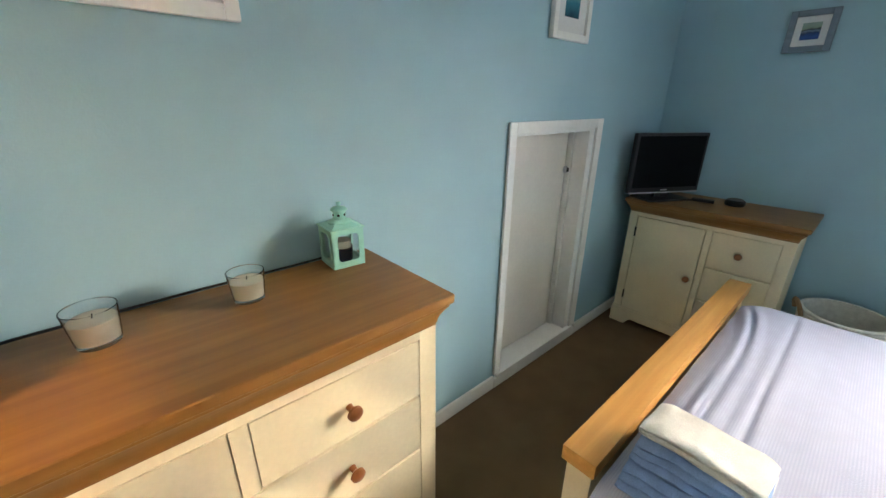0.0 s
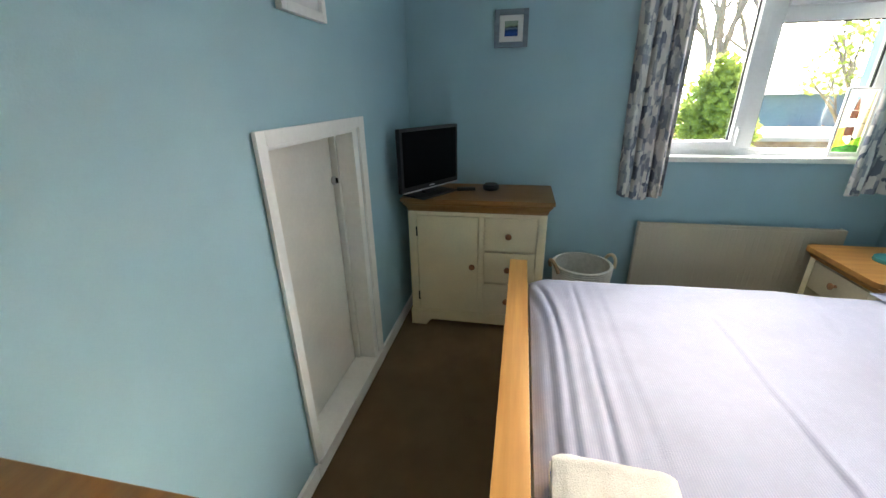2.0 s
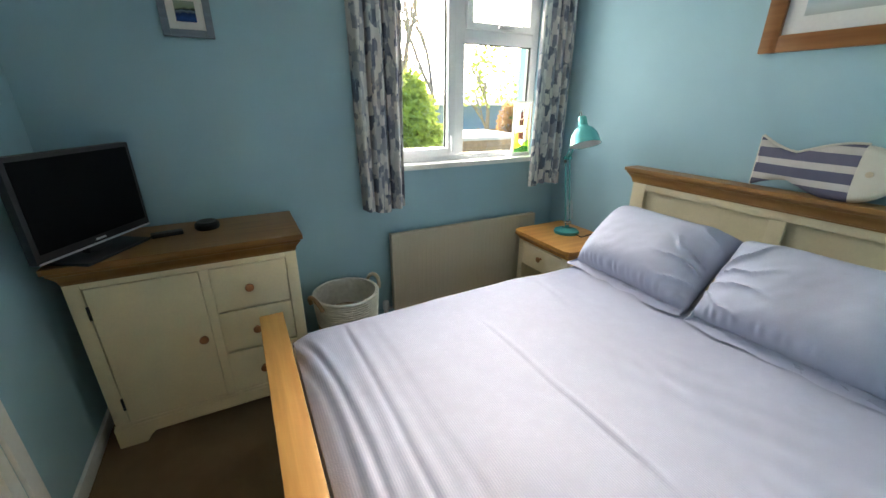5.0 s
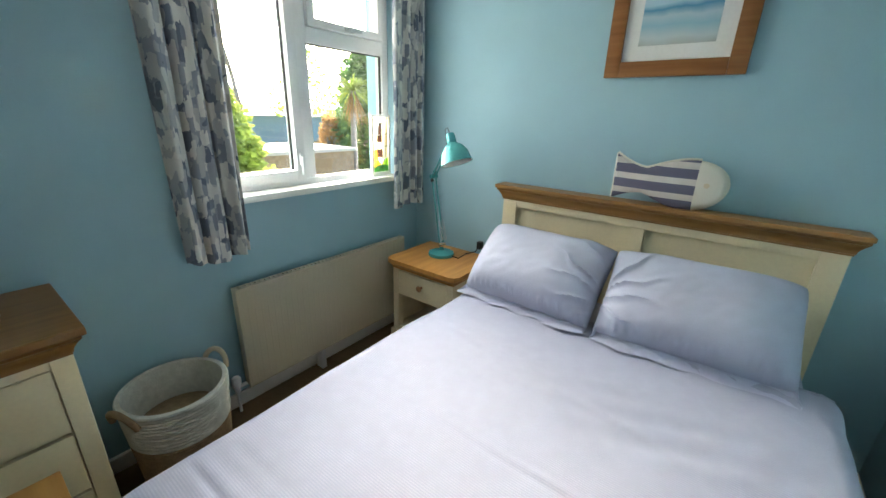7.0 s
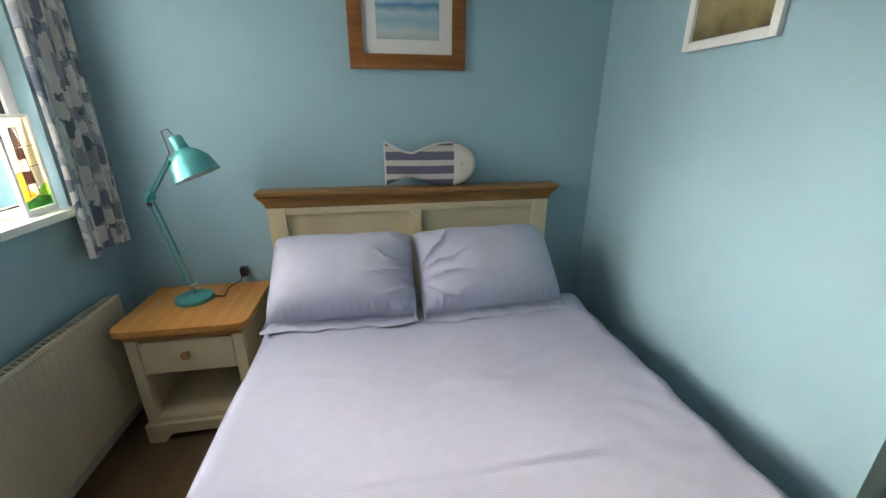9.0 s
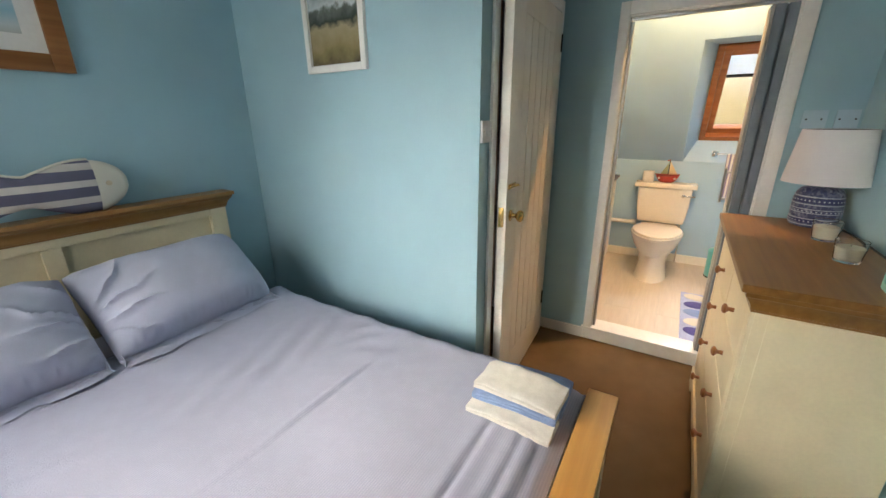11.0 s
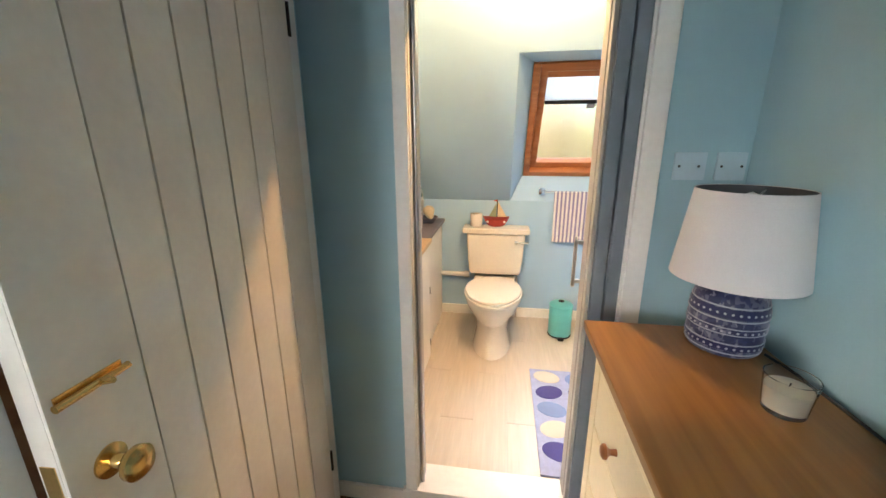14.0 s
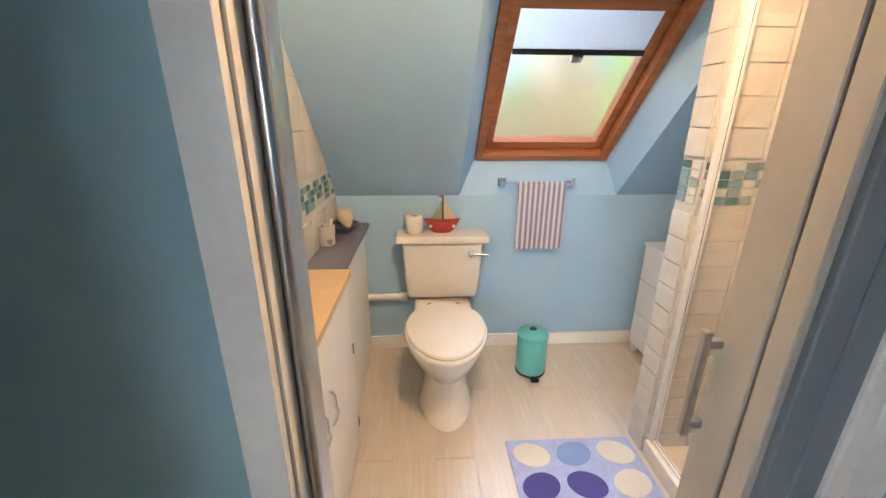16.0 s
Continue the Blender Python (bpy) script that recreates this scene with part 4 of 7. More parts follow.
curtain(0.432, 0.742, 0.838, 2.30, 3.735, 3.3, 1.0, -0.02, "grey and cream brushstroke print curtain, drawn back")
curtain(-0.795, -0.512, 0.890, 2.30, 3.748, 4, 4.0, 0.0, "grey and cream brushstroke print curtain beside the corner")
cp = thing("curtain_pole", "white curtain pole above the bedroom window", "curtain pole", (3.745, 0, 2.31))
part("pole", tube([(3.745, -0.80, 2.315), (3.745, 0.85, 2.315)], 0.012), M_WHITE, cp)
for y in (-0.70, 0.78):
    part("bracket", tube([(3.745, y, 2.315), (XE, y, 2.315)], 0.008), M_WHITE, cp)


def radiator():
    y0, y1, z0, z1, xf = -0.58, 0.558, 0.135, 0.675, 3.732
    r = thing("radiator", "cream enamelled flat panel radiator under the window", "radiator", (3.77, 0, 0.12))
    n, ys = 34, []
    for i in range(n):
        p = (y1 - y0 - 0.03) / n
        a = y0 + 0.015 + i * p
        ys += [(xf + 0.0012, a), (xf, a + p * 0.16), (xf, a + p * 0.84), (xf + 0.0012, a + p)]
    outline = [(xf + 0.012, y0), (xf + 0.003, y0), (xf, y0 + 0.004)] + ys + [(xf, y1 - 0.004), (xf + 0.003, y1), (xf + 0.012, y1)]
    part("front_panel", prism(outline, 2, z0 + 0.02, z1 - 0.02), M_RAD, r, smooth=False)
    for a, c in ((z0, z0 + 0.0195), (z1 - 0.0195, z1)):
        part("seam", box(xf + 0.0005, xf + 0.012, y0 + 0.001, y1 - 0.001, a, c, 0.004), M_RAD, r)
    part("back_panel", box(xf + 0.052, xf + 0.064, y0 + 0.01, y1 - 0.01, z0 + 0.01, z1 - 0.01, 0.003), M_RAD, r)
    for y in (y0 + 0.002, y1 - 0.010):
        part("end_cap", box(xf + 0.0125, xf + 0.0515, y, y + 0.008, z0 + 0.01, z1 - 0.002, 0.002), M_RAD, r)
    b = bmesh.new()
    n = 46
    for i in range(n):
        y = y0 + 0.02 + (y1 - y0 - 0.04) * i / (n - 1)
        box(xf + 0.015, xf + 0.049, y - 0.004, y + 0.004, z1 - 0.012, z1 - 0.006, bm=b)
    part("top_grille", b, M_RAD, r, smooth=False)
    part("fins", box(xf + 0.0128, xf + 0.0512, y0 + 0.015, y1 - 0.015, z0 + 0.012, z1 - 0.02), M_SHADEIN, r)
    v = part("valve", merge(lathe([(0, 0), (0.014, 0), (0.016, 0.02), (0.022, 0.03), (0.022, 0.075), (0.016, 0.085), (0, 0.086)], (3.775, y1 + 0.045, 0.12), 20), tube([(3.775, y1 + 0.045, 0.145), (3.775, y1 - 0.005, 0.145)], 0.009)), M_UPVC, r, "white radiator valve")
    part("pipe", tube([(3.775, y1 + 0.045, 0.001), (3.775, y1 + 0.045, 0.12)], 0.0075), M_UPVC, v)
    part("pipe", tube([(3.775, y0 - 0.02, 0.001), (3.775, y0 - 0.02, 0.15), (3.775, y0 + 0.012, 0.16)], 0.0075), M_UPVC, r)
    part("foot_bracket", box(3.744, 3.80, 0.10, 0.13, 0.001, 0.134, 0.003), M_UPVC, r)


def picture(name, label, axis, at, sign, a0, a1, z0, z1, fw, depth, fmat, mw, art, oval=False):
    """A framed picture on a wall; the wall's plane is axis = at and the room lies to sign."""
    c = thing(name, label, "picture", (at, (a0 + a1) / 2, z0) if axis == 0 else ((a0 + a1) / 2, at, z0))

    def slab(b0, b1, e0, e1, d0, d1, bev=0.0):
        p, q = sorted((at + sign * d0, at + sign * d1))
        return box(p, q, b0, b1, e0, e1, bev) if axis == 0 else box(b0, b1, p, q, e0, e1, bev)
    for q in ((a0, a0 + fw, z0, z1), (a1 - fw, a1, z0, z1), (a0 + fw, a1 - fw, z0, z0 + fw), (a0 + fw, a1 - fw, z1 - fw, z1)):
        fr = part("frame", slab(*q, 0.001, depth, 0.004), fmat, c)
    part("mount", slab(a0 + fw - 0.002, a1 - fw + 0.002, z0 + fw - 0.002, z1 - fw + 0.002, 0.002, depth * 0.45), M_MAT, c, "white mount")
    w = fw + mw
    if oval:
        o = lathe([(0, 0), (1, 0), (1, 0.003), (0, 0.003)], steps=40)
        m = Matrix.Translation(((a0 + a1) / 2, at + sign * (depth * 0.45 + 0.0005), (z0 + z1) / 2)) @ Matrix.Rotation(radians(90 if sign < 0 else -90), 4, "X") @ Matrix.Diagonal(((a1 - a0) / 2 - w, (z1 - z0) / 2 - w, 1, 1))
        o.transform(m)
        part("print", o, art, c)
    else:
        part("print", slab(a0 + w, a1 - w, z0 + w, z1 - w, depth * 0.45 + 0.0005, depth * 0.45 + 0.002), art, c)


radiator()
BLUES = [(0.0, (0.42, 0.44, 0.42)), (0.15, (0.52, 0.60, 0.62)), (0.35, (0.30, 0.50, 0.60)), (0.5, (0.45, 0.58, 0.64)), (0.62, (0.10, 0.28, 0.46)), (0.7, (0.40, 0.60, 0.70)), (1.0, (0.60, 0.68, 0.72))]
FIELDS = [(0.0, (0.09, 0.075, 0.045)), (0.18, (0.26, 0.22, 0.10)), (0.38, (0.38, 0.32, 0.19)), (0.47, (0.05, 0.06, 0.05)), (0.58, (0.13, 0.15, 0.13)), (0.63, (0.50, 0.56, 0.58)), (0.78, (0.24, 0.29, 0.33)), (0.88, (0.55, 0.60, 0.62)), (1.0, (0.34, 0.34, 0.37))]
TAN = [(0.0, (0.30, 0.27, 0.16)), (0.35, (0.44, 0.38, 0.22)), (0.55, (0.30, 0.28, 0.16)), (0.75, (0.40, 0.40, 0.30)), (1.0, (0.45, 0.44, 0.36))]
TEALS = [(0.0, (0.02, 0.06, 0.10)), (0.4, (0.05, 0.22, 0.30)), (0.6, (0.20, 0.42, 0.46)), (0.8, (0.08, 0.25, 0.34)), (1.0, (0.30, 0.50, 0.55))]
HARBOUR = [(0.0, (0.01, 0.03, 0.16)), (0.25, (0.02, 0.07, 0.30)), (0.4, (0.01, 0.03, 0.12)), (0.5, (0.15, 0.22, 0.30)), (0.58, (0.01, 0.02, 0.03)), (0.68, (0.25, 0.34, 0.25)), (1.0, (0.30, 0.40, 0.38))]
M_FGREY = wood("grey_blue_frame_wood", 1, (0.14, 0.18, 0.23), (0.20, 0.25, 0.31))
picture("oval_picture", "white framed picture with an oval brown print", 1, YN, -1, 0.80, 1.185, 1.615, 2.09, 0.032, 0.024, M_WHITE, 0.030, picture_paint("oval_landscape", TAN, 2, 0.05, 0.42, 0.55, 9), True)
picture("picture", "white framed picture of teal water", 1, YN, -1, 2.415, 2.705, 1.705, 2.02, 0.03, 0.024, M_WHITE, 0.06, picture_paint("teal_water", TEALS, 2, 0.08, 0.25, 0.5, 14))
picture("picture", "small grey-blue framed harbour picture", 0, XE, -1, 1.322, 1.519, 1.709, 1.909, 0.030, 0.022, M_FGREY, 0.030, picture_paint("harbour", HARBOUR, 2, 0.05, 0.15, 0.4, 30))
picture("picture", "brown wood framed seascape with a white mount", 1, YS, 1, 2.085, 2.635, 1.652, 2.10, 0.066, 0.028, M_PICWOOD, 0.062, picture_paint("seascape", BLUES, 2, 0.12, 0.36, 0.16, 9))
picture("picture", "white framed landscape of fields and trees", 0, XW, 1, -0.248, 0.132, 1.677, 2.13, 0.030, 0.022, M_WHITE, 0.004, picture_paint("fields", FIELDS, 2, 0.02, 0.43, 0.34, 15))


M_PLATE = mat("pale_blue_grey_plastic", (0.45, 0.60, 0.68), 0.4, var=0.02)


def plate(name, label, q, holes, axis):
    c = thing(name, label, "wall plate", ((q[0] + q[1]) / 2, (q[2] + q[3]) / 2, q[4]))
    part("plate", box(*q, 0.003), M_PLATE if name == "blanking_plate" else M_UPVC, c)
    return c


sw = plate("light_switch", "white plastic light switch by the bedroom door", (1.238, 1.325, YD, YD + 0.010, 1.365, 1.452), (), 1)
part("rocker", box(1.272, 1.292, YD + 0.0102, YD + 0.015, 1.395, 1.425, 0.002), M_UPVC, sw)
for x in (1.252, 1.311):
    part("screw", lathe([(0, 0), (0.004, 0), (0.003, 0.001), (0, 0.0012)], steps=12, m=along((x, YD + 0.0102, 1.41), (x, YD + 0.1, 1.41))), M_STEEL, sw)
for y in (1.862, 1.978):
    pl = plate("blanking_plate", "white plastic blanking plate above the lamp", (XB, XB + 0.009, y, y + 0.088 if y < 1.9 else y + 0.08, 1.402, 1.482), (), 0)
    for dy in (0.014, 0.068):
        part("screw", lathe([(0, 0), (0.004, 0), (0.003, 0.001), (0, 0.0012)], steps=12, m=along((XB + 0.0092, y + dy, 1.442), (XB + 0.1, y + dy, 1.442))), M_DARK, pl)

# ---- bedroom: loose things ----


def tv():
    p, q = Vector((3.275, 1.985, 0.8855)), Vector((3.70, 1.735, 0.8855))
    ang = math.degrees(math.atan2(q.y - p.y, q.x - p.x))
    w = (q - p).length
    c = thing("television", "black flat-screen television on the corner cabinet", "television", (p + q) / 2, ang)
    h = w / 2

    def L(b):
        return local(b, c)
    body = part("housing", L(merge(box(-h, h, -0.012, 0.022, 0.040, 0.400, 0.006), box(-h * 0.7, h * 0.7, 0.022, 0.055, 0.10, 0.34, 0.012))), M_BLACK, c)
    part("screen", L(box(-h + 0.018, h - 0.018, -0.0145, -0.0125, 0.075, 0.383)), M_SCREEN, c, "glossy black screen")
    part("trim_strip", L(box(-h + 0.004, h - 0.004, -0.016, -0.0122, 0.040, 0.047, 0.001)), M_SILVER, c, "thin silver strip")
    part("badge", L(box(-0.022, 0.022, -0.0135, -0.0122, 0.055, 0.063)), M_SILVER, c)
    part("neck", L(box(-0.05, 0.05, 0.0, 0.03, 0.012, 0.05, 0.004)), M_BLACK, c)
    part("stand", L(box(-0.15, 0.15, -0.085, 0.095, 0.0, 0.012, 0.005)), M_BLACK, c)
    s = thing("remote_control", "black remote control on the cabinet", "remote", (3.60, 1.655, 0.8855), 100)
    part("case", local(box(-0.06, 0.06, -0.022, 0.022, 0, 0.018, 0.005), s), M_BLACK, s)
    for i in range(4):
        part("button", local(box(-0.045 + i * 0.024, -0.03 + i * 0.024, -0.01, 0.01, 0.0182, 0.020, 0.001), s), M_SHADEIN, s)
    d = thing("speaker_puck", "round black plastic puck on the cabinet", "speaker", (3.64, 1.50, 0.8855))
    part("body", lathe([(0, 0), (0.046, 0), (0.052, 0.008), (0.052, 0.026), (0.044, 0.034), (0, 0.036)], (3.64, 1.50, 0.8855), 32), M_BLACK, d)
    part("rim", lathe([(0.030, 0), (0.040, 0.0), (0.040, 0.002), (0.030, 0.002), (0.030, 0)], (3.64, 1.50, 0.9216), 32), M_SHADEIN, d)


def rounded(w, h, r, n=5, cy=0.0):
    """Points of a rectangle with round corners, about (0, cy)."""
    out = []
    for k, (sx, sy) in enumerate(((1, 1), (-1, 1), (-1, -1), (1, -1))):
        for i in range(n + 1):
            a = math.pi / 2 * (k + i / n)
            out.append((sx * (w - r) + r * math.cos(a), cy + sy * (h - r) + r * math.sin(a)))
    return out


def pierced_panel(w, z0, z1, hole_w, h0, h1, r, y0, y1):
    """A pressed metal side: a plate in the x-z plane with a round-cornered window, from y0 to y1."""
    b = bmesh.new()
    mid, hh = (h0 + h1) / 2, (h1 - h0) / 2
    inner = rounded(hole_w, hh, r, 5, mid)
    outer = []
    for x, z in inner:
        k = max(abs(x) / hole_w, abs(z - mid) / hh)
        ox, oz = x / hole_w / k, (z - mid) / hh / k
        outer.append((ox * w, (z0 + z1) / 2 + oz * (z1 - z0) / 2))
    rings = [[b.verts.new((x, y, z)) for x, z in pts] for pts, y in ((outer, y0), (inner, y0), (inner, y1), (outer, y1))]
    m = len(inner)
    for p, q in zip(rings, rings[1:] + rings[:1]):
        for i in range(m):
            b.faces.new((p[i], p[(i + 1) % m], q[(i + 1) % m], q[i]))
    return b


def lantern():
    cx, cy, z = 1.350, 1.986, 0.9965
    c = thing("lantern", "mint green metal candle lantern on the chest", "lantern", (cx, cy, z), -4)
    h, H = 0.049, 0.112

    def L(b):
        return local(b, c)
    part("base", L(box(-h, h, -h, h, 0, 0.007, 0.003)), M_MINT, c)
    for k in range(4):
        turn = pose(0, 0, 0, 0, 0, 90 * k)
        b = pierced_panel(h - 0.0022, 0.0075, H, h - 0.017, 0.019, H - 0.012, 0.012, h - 0.0022, h)
        b.transform(turn)
        side = part("side", L(b), M_MINT, c, "pressed metal side with a round-cornered window")
        b = box(-h + 0.012, h - 0.012, h - 0.0050, h - 0.0035, 0.012, H - 0.006)
        b.transform(turn)
        part("pane", L(b), M_GLASS, side)
        b = tube([(x, h + 0.0002, zz) for x, zz in rounded(h - 0.0165, (H - 0.031) / 2 + 0.0005, 0.0125, 5, (H + 0.007) / 2)], 0.0012, 6, True)
        b.transform(turn)
        part("bead", L(b), M_MINT, side)
    part("roof", L(merge(box(-h - 0.003, h + 0.003, -h - 0.003, h + 0.003, H + 0.0003, H + 0.005, 0.002), lathe([(0.066, H + 0.0045), (0.042, H + 0.013), (0.030, H + 0.017), (0, H + 0.018)], steps=4, m=pose(0, 0, 0, 0, 0, 45)))), M_MINT, c, smooth=False)
    part("collar", L(lathe([(0.034, H + 0.010), (0.033, H + 0.016), (0.025, H + 0.021), (0.020, H + 0.023), (0, H + 0.023)], steps=28)), M_MINT, c)
    ch = part("chimney", L(lathe([(0.0185, H + 0.022), (0.0180, H + 0.046), (0.0235, H + 0.048), (0.0235, H + 0.051), (0.018, H + 0.057), (0.007, H + 0.060), (0.0045, H + 0.064), (0.0075, H + 0.067), (0.0060, H + 0.072), (0, H + 0.073)], steps=28)), M_MINT, c)
    for a in range(6):
        t = a * math.pi / 3
        part("vent_hole", L(lathe([(0, 0), (0.0040, 0), (0.0040, 0.001), (0, 0.001)], steps=12, m=along((0.0180 * math.cos(t), 0.0180 * math.sin(t), H + 0.036), (math.cos(t), math.sin(t), H + 0.036)))), M_BLACK, ch)
    cu = part("candle_cup", L(lathe([(0, 0.0075), (0.028, 0.0075), (0.031, 0.050), (0.028, 0.050), (0.026, 0.012), (0, 0.012)], steps=28)), mat("navy_glass_cup", (0.015, 0.03, 0.07), 0.1), c, "navy candle cup")
    part("wax", L(lathe([(0, 0.0125), (0.0255, 0.0125), (0.0255, 0.070), (0, 0.072)], steps=24)), M_WAX, cu)


def glass_candle(cx, cy, label, k=1.0):
    z = 0.9965
    c = thing("candle_glass", label, "candle", (cx, cy, z), group="candles on the chest")
    r0, r1, h = 0.037 * k, 0.046 * k, 0.078 * k
    part("tumbler", lathe([(0, 0), (r0, 0), (r0 + 0.001, 0.004), (r1, h), (r1 - 0.001, h + 0.001), (r1 - 0.0022, h), (r0 - 0.0012, 0.009), (0, 0.009)], (cx, cy, z), 40), M_GLASS, c, "clear glass tumbler")
    m = (r0 + r1) / 2
    part("wax", lathe([(0, 0.0095), (r0 - 0.0016, 0.0095), (m - 0.0006, 0.054 * k), (m - 0.004, 0.056 * k), (0, 0.055 * k)], (cx, cy, z), 40), M_WAX, c, "cream wax")
    part("wick", tube([(cx, cy, z + 0.055 * k), (cx + 0.002, cy, z + 0.064 * k)], 0.0012, 6), M_DARK, c)


def table_lamp():
    cx, cy, z = 0.515, 1.945, 0.9965
    c = thing("table_lamp", "table lamp with a navy patterned base and white shade", "lamp", (cx, cy, z))
    base = part("base", lathe([(0, 0), (0.078, 0), (0.083, 0.006), (0.086, 0.05), (0.086, 0.10), (0.080, 0.145), (0.066, 0.165), (0.03, 0.175), (0, 0.176)], (cx, cy, z), 48), M_LAMPBASE, c, "navy and white patterned ceramic base")
    pale = mat("white_glaze_line", (0.42, 0.44, 0.50), 0.3)
    navy = mat("navy_glaze_band", (0.020, 0.024, 0.10), 0.3)

    def rad(h):
        pr = [(0.083, 0.006), (0.086, 0.05), (0.086, 0.10), (0.080, 0.145)]
        for (r0, h0), (r1, h1) in zip(pr, pr[1:]):
            if h0 <= h <= h1:
                return r0 + (r1 - r0) * (h - h0) / (h1 - h0)
        return 0.083
    for h0, h1, m in ((0.010, 0.014, pale), (0.020, 0.034, navy), (0.036, 0.040, pale), (0.062, 0.065, pale), (0.078, 0.081, pale), (0.098, 0.102, pale), (0.104, 0.128, navy), (0.130, 0.134, pale)):
        part("glaze_band", lathe([(rad(h0) + 0.0005, h0), (rad(h0) + 0.0018, h0 + 0.001), (rad(h1) + 0.0018, h1 - 0.001), (rad(h1) + 0.0005, h1), (rad(h0) + 0.0005, h0)], (cx, cy, z), 48), m, base)
    dot = finish(lathe([(0, 0), (0.0034, 0), (0.0029, 0.0012), (0, 0.0015)], steps=8), pale, "glaze_dot", True)
    for h in (0.116, 0.071, 0.027):
        for i in range(34):
            t = 2 * math.pi * i / 34
            p = Vector((cx + (rad(h) + 0.0017) * math.cos(t), cy + (rad(h) + 0.0017) * math.sin(t), z + h))
            piece("glaze_dot", dot, base, along(p, p + Vector((math.cos(t), math.sin(t), 0))))
    part("stem", tube([(cx, cy, z + 0.17), (cx, cy, z + 0.33)], 0.008), M_BRASS, c)
    r0, r1, h0, h1 = 0.146, 0.118, 0.188, 0.408
    sh = part("shade", lathe([(r0, h0), (r1, h1), (r1 - 0.002, h1), (r0 - 0.002, h0), (r0, h0)], (cx, cy, z), 64), M_SHADE, c, "white linen drum shade")
    part("lining", lathe([(r0 - 0.0025, h0 + 0.001), (r1 - 0.0025, h1 - 0.001), (r1 - 0.0035, h1 - 0.001), (r0 - 0.0035, h0 + 0.001), (r0 - 0.0025, h0 + 0.001)], (cx, cy, z), 64), M_SHADEIN, sh)
    part("spider", merge(*[tube([(cx, cy, z + h1 - 0.03), (cx + (r1 - 0.004) * math.cos(a), cy + (r1 - 0.004) * math.sin(a), z + h1 - 0.012)], 0.002, 6) for a in (0.3, 2.4, 4.5)]), M_STEEL, sh)
    part("bulb", lathe([(0, 0.33), (0.012, 0.33), (0.014, 0.345), (0.028, 0.37), (0.026, 0.39), (0, 0.402)], (cx, cy, z), 20), M_LAMPIN, c)
    single("lamp_cable", tube([(cx + 0.06, cy + 0.07, z + 0.008), (cx + 0.14, 2.035, z + 0.006), (cx + 0.30, 2.043, z + 0.005), (cx + 0.45, 2.044, z + 0.005), (1.10, 2.043, z + 0.005), (1.40, 2.044, z + 0.005)], 0.0035, 8), M_BLACK, "black lamp cable along the wall", "cable")


